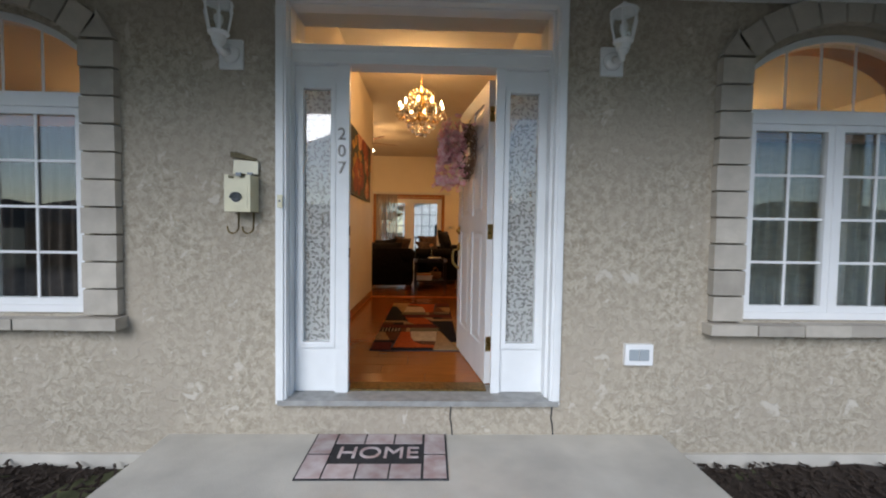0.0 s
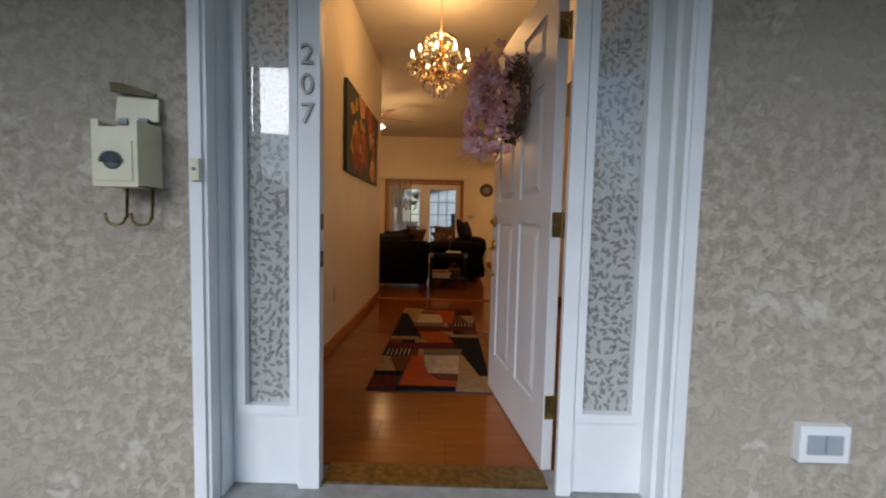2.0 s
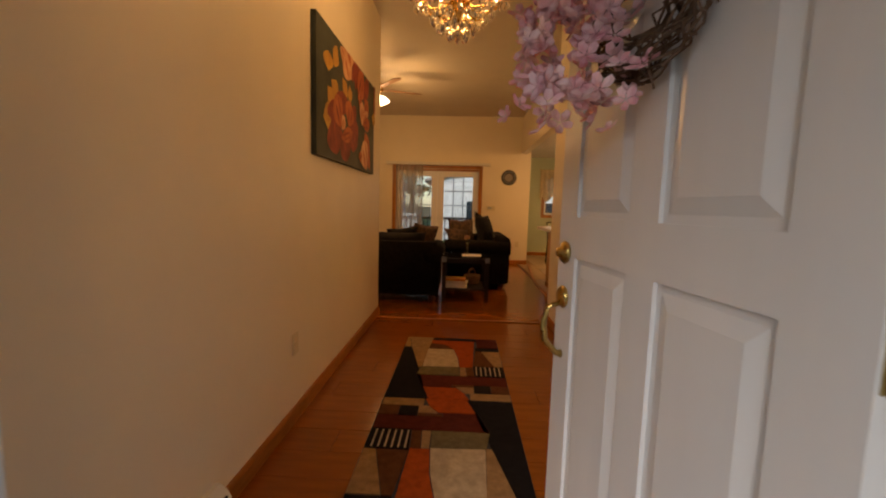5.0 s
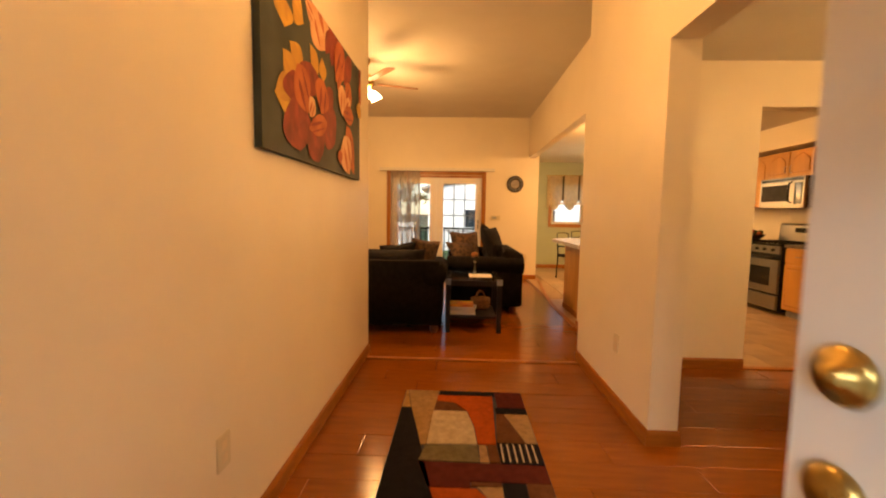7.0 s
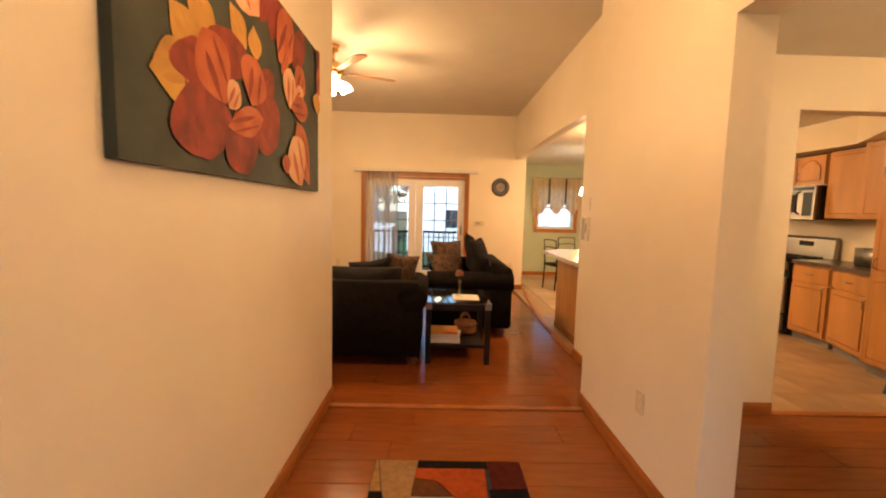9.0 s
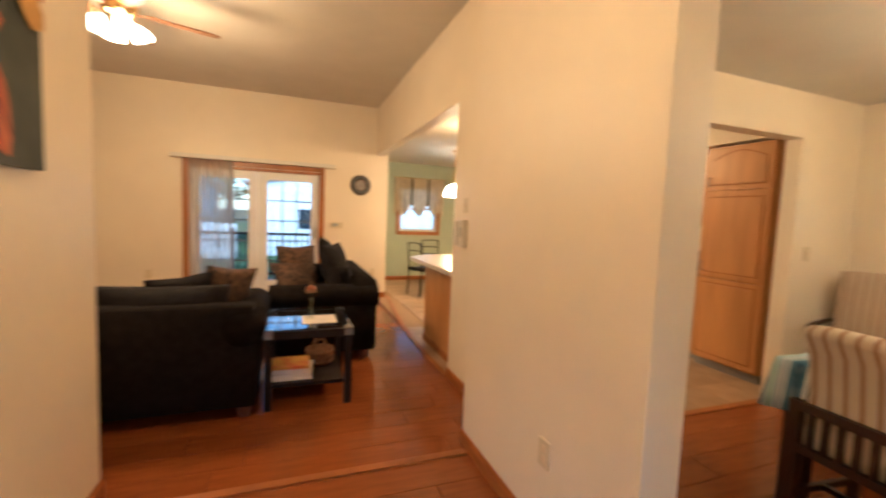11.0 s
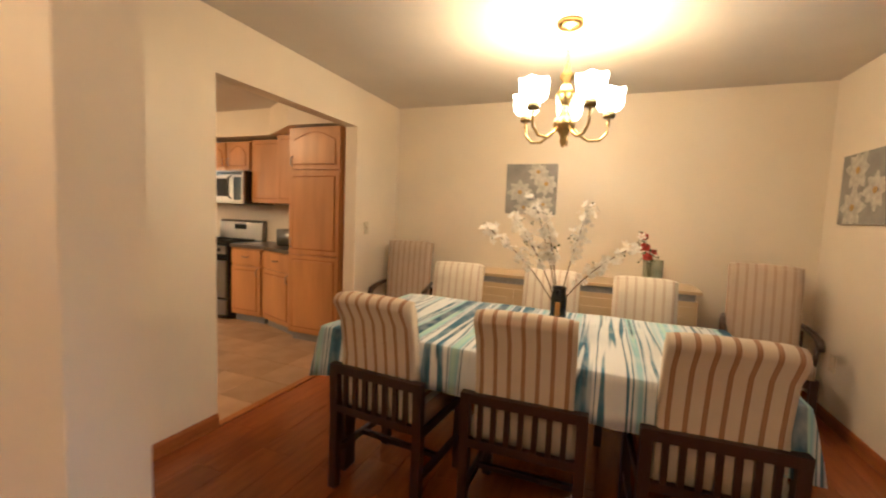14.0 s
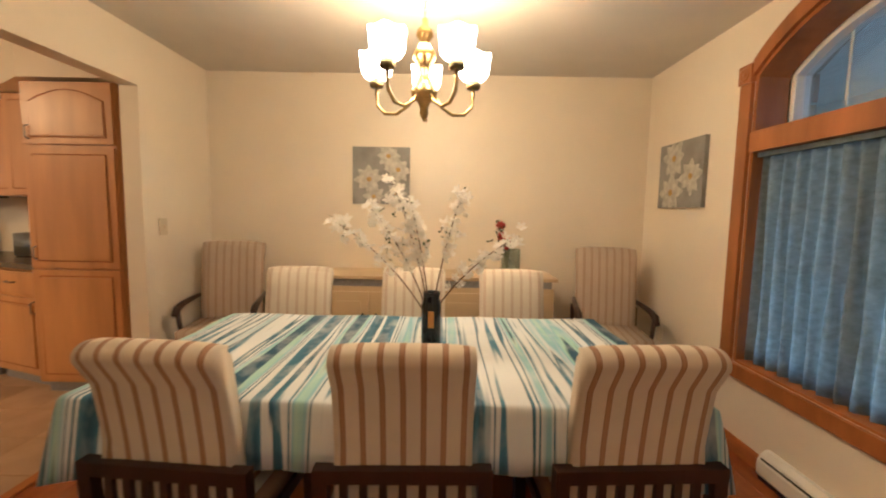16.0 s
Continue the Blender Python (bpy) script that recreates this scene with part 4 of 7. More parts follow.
def sheer_material():
    m = bpy.data.materials.new("sheer_curtain")
    m.use_nodes = True
    n, l = m.node_tree.nodes, m.node_tree.links
    n.remove(n["Principled BSDF"])
    tr, df, tl, a, b = n.new("ShaderNodeBsdfTransparent"), n.new("ShaderNodeBsdfDiffuse"), n.new("ShaderNodeBsdfTranslucent"), n.new("ShaderNodeMixShader"), n.new("ShaderNodeMixShader")
    df.inputs["Color"].default_value = tl.inputs["Color"].default_value = (0.75, 0.73, 0.70, 1)
    a.inputs["Fac"].default_value, b.inputs["Fac"].default_value = 0.6, 0.32
    l.new(df.outputs["BSDF"], a.inputs[1])
    l.new(tl.outputs["BSDF"], a.inputs[2])
    l.new(tr.outputs["BSDF"], b.inputs[1])
    l.new(a.outputs["Shader"], b.inputs[2])
    l.new(b.outputs["Shader"], n["Material Output"].inputs["Surface"])
    return m


M["sheer"] = sheer_material()
M["swag"] = backlit(material("cream_swag_fabric", (0.80, 0.68, 0.46), 0.8, 0, 0.15, 14, 0.3, 120), 0.5)
M["swag_band"] = material("dark_ribbon", (0.10, 0.07, 0.03), 0.8, 0, 0.3, 30)
M["counter_pale"] = material("pale_counter", (0.62, 0.56, 0.48), 0.25, 0, 0.15, 60)
M["heater"] = material("white_heater", (0.68, 0.66, 0.60), 0.4, 0, 0.06, 10)


def baseboard(name, axis, face, a0, a1, side):
    """Oak baseboard along a wall; side is the way it stands off the face."""
    bm = bmesh.new()
    t, h = 0.014 * side, 0.085
    prof = [(face, 0), (face + t, 0), (face + t, h - 0.02), (face + t * 0.6, h - 0.006), (face + t * 0.3, h), (face, h)]
    if axis == "y":
        prism(bm, prof, "y", a0, a1)
    else:
        prism(bm, prof, "x", a0, a1)
    return structure(part("baseboard", bm, M["oak_trim"]))


baseboard("b", "y", HALL_L, 1.16, HALL_END + 0.0, 1)
baseboard("b", "y", HALL_R, PIER_NEAR - 0.014, KIT_FRONT, -1)
baseboard("b", "x", PIER_NEAR, HALL_R, PIER_IN, -1)
baseboard("b", "y", PIER_IN, PIER_NEAR - 0.014, DIN_BACK, 1)
baseboard("b", "x", DIN_BACK, PIER_IN + 0.014, OPEN_L, -1)
baseboard("b", "x", DIN_BACK, OPEN_R, SIDE_R, -1)
baseboard("b", "y", SIDE_R, INNER, DIN_BACK - 0.014, -1)
baseboard("b", "x", INNER, 3.02, SIDE_R - 0.014, 1)
baseboard("b", "x", HALL_END, HALL_L - 1.6, HALL_L, 1)
baseboard("b", "x", KIT_FRONT, HALL_R, KWALL_L - 0.014, 1)
baseboard("b", "y", KWALL_L, KIT_FRONT + 0.014, 5.04, -1)
baseboard("b", "x", FAR, -6.0, -1.43, -1)
baseboard("b", "x", FAR, 0.45, 1.44, -1)
baseboard("b", "x", KWALL_B, 1.44, KWALL_R, -1)

# floor transitions
structure(block("floor_strip", (HALL_L + 0.014, 3.925, 0.001), (HALL_R - 0.014, 3.975, 0.010), M["oak_trim"], None, 0.004))
structure(block("floor_strip", (OPEN_L + 0.002, DIN_BACK - 0.02, 0.001), (OPEN_R - 0.002, DIN_BACK + 0.03, 0.011), M["oak_trim"], None, 0.004))
bm = bmesh.new()
edge = [(1.24, 5.06), (1.235, 5.6), (1.245, 6.2), (1.29, 6.75), (1.36, 7.4), (1.43, 8.0), (1.50, 8.6)]
for (xa_, ya), (xb_, yb) in zip(edge, edge[1:]):
    prism(bm, [(xa_ - 0.022, ya), (xa_ + 0.022, ya), (xb_ + 0.022, yb), (xb_ - 0.022, yb)], "z", 0.001, 0.011)
bmesh.ops.remove_doubles(bm, verts=bm.verts, dist=1e-4)
structure(part("floor_strip", bm, M["oak_trim"]))


def wall_plate(name, label, m, double=True, mat=None):
    """An outlet or switch plate; its own face looks along -y."""
    p = thing(name, (0, 0, 0), label, "outlet" if double else "light switch", "wall plates")
    p.matrix_basis = m
    block("plate", (-0.036, -0.007, -0.058), (0.036, 0.0, 0.058), M["plate_cream"], p, 0.003)
    if double:
        for z in (-0.022, 0.022):
            block("socket", (-0.015, -0.009, z - 0.014), (0.015, -0.0072, z + 0.014), M["candle"], p, 0.003)
    else:
        block("toggle", (-0.005, -0.016, -0.010), (0.005, -0.0072, 0.012), M["candle"], p, 0.002)
    return p


wall_plate("outlet", "cream duplex outlet on the hall wall", pose(HALL_L, 1.868, 0.427, 0, 0, 90))
wall_plate("outlet", "cream duplex outlet on the hall wall", pose(HALL_R, 3.222, 0.409, 0, 0, -90))
wall_plate("outlet", "cream duplex outlet on the living room wall", pose(1.22, FAR, 0.42, 0, 0, 0))
wall_plate("outlet", "cream duplex outlet on the living room wall", pose(-1.85, FAR, 0.42, 0, 0, 0))
wall_plate("outlet", "cream duplex outlet under the dining window side", pose(4.10, INNER, 0.42, 0, 0, 180))
wall_plate("light_switch", "cream light switch on the dining room wall", pose(3.866, DIN_BACK, 1.186, 0, 0, 0), False)
wall_plate("light_switch", "cream switch plate on the kitchen wall end", pose(KWALL_L, 4.80, 1.458, 0, 0, -90), False)
ph = thing("wall_phone", (KWALL_L, 4.80, 1.24), "white wall phone on the kitchen wall end", "telephone", turn=-90)
block("base", (-0.05, -0.045, -0.105), (0.05, 0.0, 0.105), M["heater"], ph, 0.010, segments=2)
block("handset", (-0.045, -0.075, -0.095), (-0.008, -0.046, 0.095), M["heater"], ph, 0.012, segments=2)
block("keypad", (0.005, -0.048, -0.03), (0.04, -0.0455, 0.05), M["grey_plastic"], ph)
th = block("thermostat", (0.55, FAR - 0.03, 1.12), (0.73, FAR, 1.21), M["plate_cream"], None, 0.006)
tagged(th, "cream wall thermostat beside the patio door", "thermostat")
block("display", (0.58, FAR - 0.032, 1.15), (0.66, FAR - 0.0302, 1.19), M["grey_plastic"], th)


def heater_strip(m, length, label):
    h = thing("baseboard_heater", (0, 0, 0), label, "heater")
    h.matrix_basis = m
    bm = bmesh.new()
    prism(bm, [(0, 0.02), (-0.05, 0.02), (-0.062, 0.035), (-0.062, 0.10), (-0.045, 0.13), (-0.02, 0.15), (0, 0.15)], "x", 0, length)
    part("casing", bm, M["heater"], h)
    block("slot", (0.02, -0.060, 0.112), (length - 0.02, -0.044, 0.118), M["black_wood"], h)
    block("base", (0.0, -0.05, 0.0), (length, -0.002, 0.019), M["black_wood"], h)
    return h


heater_strip(pose(3.0, INNER + 0.001, 0, 0, 0, 180), 1.75, "white metal baseboard heater below the dining window")
heater_strip(pose(HALL_L + 0.001, 0.34, 0, 0, 0, 90), 0.80, "white metal baseboard heater at the hall entrance")

# runner rug: pieces of carpet in blocks of colour
rug = thing("runner_rug", (-0.015, 2.157, 0), "runner rug with abstract blocks in black, rust and tan", "rug")
RW, RL = 0.39, 1.162
block("backing", (-RW, -RL, 0.0), (RW, RL, 0.008), M["rubber"], rug, 0.003)
RC = {k: material("rug_" + k, c, 0.95, 0, 0.3, 30, 0.6, 350, spec=0.1) for k, c in (("black", (0.012, 0.010, 0.011)), ("rust", (0.40, 0.075, 0.014)), ("red", (0.10, 0.018, 0.012)), ("tan", (0.34, 0.21, 0.10)), ("cream", (0.50, 0.40, 0.27)), ("brown", (0.13, 0.05, 0.02)), ("olive", (0.16, 0.13, 0.07)), ("gold", (0.40, 0.23, 0.08)))}
# one half of the design, (x, y) from -1 to 1 and 0 to 1; the other half is turned about the middle
half = [("black", [(-1, 0), (-.31, 0), (-.85, .785), (-1, .785)]), ("gold", [(-1, .79), (-.86, .79), (-.97, 1), (-1, 1)]),
        ("tan", [(-.96, 1), (-.42, 1), (-.48, .76), (-.53, .43), (-.60, .43), (-.85, .80)]), ("black", [(-.41, .95), (.54, .95), (.54, 1), (-.41, 1)]),
        ("red", [(.55, .81), (1, .81), (1, 1), (.55, 1)]), ("black", [(.51, .74), (1, .74), (1, .805), (.51, .805)]),
        ("rust", [(-.44, .945), (.50, .945), (.43, .45), (.18, .45), (.15, .61), (.06, .76), (-.14, .855), (-.44, .875)]),
        ("brown", [(-.45, .87), (-.15, .85), (.03, .76), (-.47, .76)]), ("cream", [(-.48, .755), (.05, .755), (.14, .60), (.17, .445), (-.52, .435)]),
        ("olive", [(-.53, .43), (.17, .44), (.18, .31), (-.60, .31)]), ("tan", [(.19, .44), (.29, .44), (.31, .31), (.19, .31)]),
        ("brown", [(.30, .44), (.43, .44), (.45, .31), (.32, .31)]), ("brown", [(.51, .735), (.62, .735), (.84, .465), (.44, .465)]),
        ("tan", [(.63, .735), (1, .735), (1, .465), (.85, .465)]), ("black", [(.44, .46), (1, .46), (1, .305), (.46, .305)]),
        ("red", [(-.60, .305), (1, .30), (1, .185), (.05, .185), (.05, .145), (-.45, .145)]), ("brown", [(.06, .18), (.42, .18), (.42, .155), (.06, .155)]),
        ("black", [(.43, .18), (.70, .18), (.70, .085), (.43, .085)]), ("brown", [(.71, .18), (1, .18), (1, .085), (.71, .085)]),
        ("tan", [(.13, .15), (.42, .15), (.42, .08), (.27, .08)]), ("tan", [(.36, .005), (1, .005), (1, .08), (.36, .08)]),
        ("rust", [(-.43, .14), (.12, .14), (.26, .075), (.34, .003), (-.30, .003)])]
for turn in (1, -1):
    for k, (name, pts) in enumerate(half):
        bm = bmesh.new()
        q = [(turn * x * (RW - 0.004), turn * y * (RL - 0.004)) for x, y in pts]
        prism(bm, q, "z", 0.0082, 0.0135 + 0.0004 * (k % 5))
        part("colour_patch", bm, RC[name], rug)
    bm = bmesh.new()
    for k in range(6):
        x = 0.48 + k * 0.085
        prism(bm, [(turn * a * (RW - .004), turn * b * RL) for a, b in ((x, .315), (x + .024, .315), (x + .024, .45), (x, .45))], "z", 0.0145, 0.0158)
    part("white_bars", bm, RC["cream"], rug)

# flower painting
painting = thing("painting", (HALL_L + 0.002, 2.885, 1.853), "large canvas painting of red and gold flowers", "painting", turn=90)
block("canvas", (-0.757, -0.030, -0.393), (0.757, 0.0, 0.393), M["canvas_dark"], painting, 0.003)


def petal(bm, cx, cz, ang, length, width, y, tip=1.0):
    """A painted petal from its root outwards: a blunt oval, or a pointed one where tip is 0."""
    n = 9
    left, right = [], []
    for i in range(n + 1):
        f = i / n
        wv = width * math.sin(math.pi * min(1, f ** (1.25 if tip > 0.5 else 0.85))) ** (0.7 if tip > 0.5 else 1.15)
        r = length * f
        left.append((cx + r * math.cos(ang) - wv * math.sin(ang), cz + r * math.sin(ang) + wv * math.cos(ang)))
        right.append((cx + r * math.cos(ang) + wv * math.sin(ang), cz + r * math.sin(ang) - wv * math.cos(ang)))
    pts = left[:-1] + right[::-1][:-1]
    clip = [(min(0.755, max(-0.755, a)), min(0.391, max(-0.391, b))) for a, b in pts]
    keep = [clip[0]]
    for p in clip[1:]:
        if (p[0] - keep[-1][0]) ** 2 + (p[1] - keep[-1][1]) ** 2 > 1e-6:
            keep.append(p)
    if len(keep) > 3:
        vs = [bm.verts.new((a, y, b)) for a, b in keep]
        bm.faces.new(vs)


PETALS = [  # colour, root along and up the canvas, direction, length, half width
    ("paint_gold", -0.55, 0.25, -86, 0.12, 0.100),
    ("paint_gold", -0.46, 0.29, -23, 0.14, 0.075),
    ("paint_pale", -0.20, 0.45, -50, 0.28, 0.170),
    ("paint_pale", -0.31, 0.36, -20, 0.14, 0.050),
    ("paint_red", 0.08, 0.19, 69, 0.29, 0.100),
    ("paint_red", -0.02, 0.22, 58, 0.18, 0.050),
    ("paint_gold", -0.46, -0.05, 142, 0.14, 0.065),
    ("paint_gold", -0.34, 0.01, 152, 0.18, 0.075),
    ("paint_gold", -0.14, 0.07, 137, 0.16, 0.060),
    ("paint_gold", -0.06, 0.06, 100, 0.12, 0.060),
    ("paint_gold", -0.47, -0.12, -167, 0.19, 0.085),
    ("paint_red", -0.43, -0.15, 109, 0.14, 0.130),
    ("paint_red", -0.25, -0.07, 91, 0.16, 0.150),
    ("paint_red", -0.07, -0.12, 46, 0.25, 0.070),
    ("paint_red", -0.45, -0.11, -77, 0.25, 0.170),
    ("paint_red", -0.23, -0.16, -67, 0.23, 0.130),
    ("paint_red", -0.07, -0.07, -38, 0.26, 0.140),
    ("paint_orange", -0.29, -0.16, 126, 0.23, 0.110),
    ("paint_orange", -0.11, -0.12, 76, 0.19, 0.110),
    ("paint_orange", -0.29, -0.23, 17, 0.29, 0.055),
    ("paint_pale", -0.28, -0.17, 55, 0.12, 0.050),
    ("paint_orange", 0.15, 0.13, 56, 0.30, 0.110),
    ("paint_red", 0.32, 0.16, 51, 0.28, 0.075),
    ("paint_orange", 0.18, 0.09, 59, 0.18, 0.040),
    ("paint_pale", 0.28, -0.04, 87, 0.19, 0.090),
    ("paint_orange", 0.37, 0.04, 58, 0.19, 0.080),
    ("paint_pale", 0.33, -0.00, 35, 0.17, 0.050),
    ("paint_orange", 0.29, -0.02, 7, 0.26, 0.060),
    ("paint_orange", 0.56, -0.37, 122, 0.35, 0.100),
    ("paint_pale", 0.44, -0.38, 119, 0.26, 0.140),
    ("paint_orange", 0.23, -0.34, 93, 0.09, 0.050),
    ("paint_red", 0.72, 0.23, 69, 0.28, 0.080),
    ("paint_orange", 0.72, 0.14, 67, 0.18, 0.070),
    ("paint_gold", 0.69, 0.04, 80, 0.12, 0.070),
]
SHADE = {"paint_red": "paint_deep", "paint_orange": "paint_red", "paint_gold": "paint_ochre", "paint_pale": "paint_orange"}
for i, (col, px, pz, ang, ln, wd) in enumerate(PETALS):
    y = -0.031 - 0.0003 * i
    bm = bmesh.new()
    petal(bm, px, pz, radians(ang), ln, wd, y, 0.0 if col == "paint_gold" else 1.0)
    p = part("petal", bm, M[col], painting)
    for side, wf, lf in ((0.055, 0.16, 0.70), (-0.10, 0.10, 0.80)):
        bm = bmesh.new()
        ca, sa = math.cos(radians(ang)), math.sin(radians(ang))
        petal(bm, px + 0.06 * ln * ca - side * wd * 4 * sa, pz + 0.06 * ln * sa + side * wd * 4 * ca, radians(ang), ln * lf, wd * wf, y - 0.00015)
        if bm.faces:
            part("brush_stroke", bm, M[SHADE[col]], p)
        else:
            bm.free()


# ---- crystal chandelier ----
def crystal_material():
    m = bpy.data.materials.new("lead_crystal")
    m.use_nodes = True
    b = m.node_tree.nodes["Principled BSDF"]
    b.inputs["Base Color"].default_value = (0.95, 0.88, 0.74, 1)
    b.inputs["Roughness"].default_value = 0.06
    b.inputs["Metallic"].default_value = 0.55
    b.inputs["Transmission Weight"].default_value = 0.5
    return m


M["crystal"] = crystal_material()


def drop(bm, p, s):
    """A faceted crystal drop hanging from p."""
    lathe(bm, [(0, 0), (0.25 * s, -0.35 * s), (0.42 * s, -1.0 * s), (0.22 * s, -1.5 * s), (0, -1.75 * s)], 6, p)


lustre = thing("crystal_chandelier", (-0.02, 2.27, 0), "lit brass and crystal chandelier with candle bulbs", "chandelier")
bm = bmesh.new()
lathe(bm, [(0, CEIL), (0.065, CEIL), (0.068, CEIL - 0.008), (0.03, CEIL - 0.03), (0.012, CEIL - 0.045), (0, CEIL - 0.05)], 24)
part("canopy", bm, M["gold"], lustre, smooth=True)
bm = bmesh.new()
for k in range(14):
    z = CEIL - 0.055 - k * 0.024
    tube(bm, [(0.007 * math.cos(a) * (k % 2), 0.007 * math.cos(a) * ((k + 1) % 2), z + 0.015 * math.sin(a)) for a in np.linspace(0, 2 * math.pi, 9)[:-1]], 0.0022, 4, True)
part("chain", bm, M["gold"], lustre)
bm = bmesh.new()
lathe(bm, [(0, 2.70), (0.012, 2.70), (0.012, 2.64), (0.032, 2.62), (0.018, 2.59), (0.03, 2.54), (0.045, 2.50), (0.03, 2.46), (0.02, 2.42), (0.05, 2.38), (0.055, 2.34), (0.02, 2.30), (0.014, 2.26), (0, 2.24)], 20)
part("column", bm, M["gold"], lustre, smooth=True)
rng = random.Random(11)
for ring, (count, rad, zc) in enumerate(((10, 0.25, 2.40),)):
    for k in range(count):
        a = 2 * math.pi * k / count + 0.2
        ca, sa = math.cos(a), math.sin(a)
        bm = bmesh.new()
        tube(bm, [(r * ca, r * sa, z) for r, z in ((0.03, 2.36), (0.09, 2.31), (0.16, 2.30), (0.22, 2.34), (rad, 2.385))], 0.006, 6)
        arm = part("arm", bm, M["gold"], lustre, smooth=True)
        bm = bmesh.new()
        lathe(bm, [(0, 2.385), (0.034, 2.39), (0.042, 2.402), (0.03, 2.398), (0, 2.395)], 14, (rad * ca, rad * sa, 0))
        part("drip_pan", bm, M["crystal"], arm, smooth=True)
        bm = bmesh.new()
        lathe(bm, [(0.011, 2.40), (0.011, 2.455), (0, 2.456)], 10, (rad * ca, rad * sa, 0))
        part("candle", bm, M["candle"], arm)
        bm = bmesh.new()
        lathe(bm, [(0.006, 2.456), (0.013, 2.475), (0.010, 2.495), (0.003, 2.515), (0, 2.52)], 10, (rad * ca, rad * sa, 0))
        part("flame_bulb", bm, M["bulb"], arm, smooth=True)
        bm = bmesh.new()
        for j in range(8):
            b = 2 * math.pi * j / 8
            drop(bm, (rad * ca + 0.04 * math.cos(b), rad * sa + 0.04 * math.sin(b), 2.39), 0.03)
        tagged(part("drops", bm, M["crystal"], arm), kind="stuff")
bm = bmesh.new()
for rad, z, n, s in ((0.14, 2.62, 22, 0.026), (0.135, 2.56, 22, 0.026), (0.16, 2.50, 24, 0.028), (0.19, 2.33, 26, 0.03), (0.15, 2.28, 20, 0.034), (0.10, 2.24, 14, 0.036), (0.05, 2.20, 8, 0.038)):
    for k in range(n):
        a = 2 * math.pi * k / n + rng.random() * 0.1
        drop(bm, (rad * math.cos(a), rad * math.sin(a), z + rng.uniform(-0.01, 0.01)), s)
drop(bm, (0, 0, 2.22), 0.05)
tagged(part("crystal_drops", bm, M["crystal"], lustre), "many faceted crystal drops", kind="stuff")
bm = bmesh.new()
for k in range(10):
    a = 2 * math.pi * k / 10 + 0.2
    for s in range(12):
        f = s / 11
        r = 0.14 + (0.25 - 0.14) * f
        z = 2.62 - 0.19 * f - 0.07 * math.sin(math.pi * f)
        lathe(bm, [(0, 0.008), (0.008, 0), (0, -0.008)], 6, (r * math.cos(a), r * math.sin(a), z))
tagged(part("bead_chains", bm, M["crystal"], lustre), "strings of crystal beads", kind="stuff")
bm = bmesh.new()
for rad, z in ((0.14, 2.63), (0.16, 2.505), (0.19, 2.335)):
    tube(bm, [(rad * math.cos(a), rad * math.sin(a), z) for a in np.linspace(0, 2 * math.pi, 29)[:-1]], 0.004, 5, True)
part("frame_rings", bm, M["gold"], lustre)

# ---- ceiling fan ----
fan = thing("ceiling_fan", (-1.22, 5.62, 0), "wooden-bladed ceiling fan with lit glass shades", "ceiling fan")
bm = bmesh.new()
lathe(bm, [(0, CEIL), (0.07, CEIL), (0.06, CEIL - 0.05), (0.02, CEIL - 0.07), (0.02, CEIL - 0.16), (0.09, CEIL - 0.18), (0.12, CEIL - 0.22), (0.11, CEIL - 0.29), (0.05, CEIL - 0.33), (0, CEIL - 0.34)], 24)
part("motor_housing", bm, M["gold"], fan, smooth=True)
for k in range(5):
    bm = bmesh.new()
    prism(bm, [(0.16, -0.05), (0.62, -0.07), (0.66, -0.04), (0.66, 0.04), (0.62, 0.07), (0.16, 0.05)], "z", -0.004, 0.004)
    box(bm, (0.10, -0.012, -0.008), (0.22, 0.012, -0.004))
    bmesh.ops.transform(bm, matrix=pose(0, 0, CEIL - 0.27, 0, 0, 72 * k + 20) @ pose(0, 0, 0, 10, 0, 0), verts=bm.verts)
    part("blade", bm, M["fan_wood"], fan)
for k in range(4):
    bm = bmesh.new()
    a = math.pi / 2 * k + 0.5
    lathe(bm, [(0.02, 0), (0.035, -0.02), (0.06, -0.07), (0.068, -0.11), (0.062, -0.108), (0.03, -0.02), (0, -0.01)], 16)
    bmesh.ops.transform(bm, matrix=pose(0.10 * math.cos(a), 0.10 * math.sin(a), CEIL - 0.35) @ Euler((0.5 * math.sin(a) * 1, -0.5 * math.cos(a) * 1, 0)).to_matrix().to_4x4(), verts=bm.verts)
    part("glass_shade", bm, M["shade_glow"], fan, "lit frosted glass shade", True)

# ---- patio door ----
patio = structure(new("patio_door"))
for s, e in ((-1.44, -1.362), (0.372, 0.45)):
    block("casing", (s, FAR - 0.022, 0.0), (e, FAR, 1.96), M["oak_case"], patio, 0.004)
block("head_casing", (-1.44, FAR - 0.022, 1.962), (0.45, FAR, 2.03), M["oak_case"], patio, 0.004)
block("frame_head", (-1.40, FAR, 1.92), (0.42, FAR + 0.12, 1.955), M["oak_case"], patio)
for s, e in ((-1.398, -1.362), (0.382, 0.418)):
    block("frame_side", (s, FAR, 0.0), (e, FAR + 0.12, 1.919), M["oak_case"], patio)
block("frame_sill", (-1.36, FAR + 0.0, 0.0), (0.38, FAR + 0.12, 0.03), M["threshold"], patio)
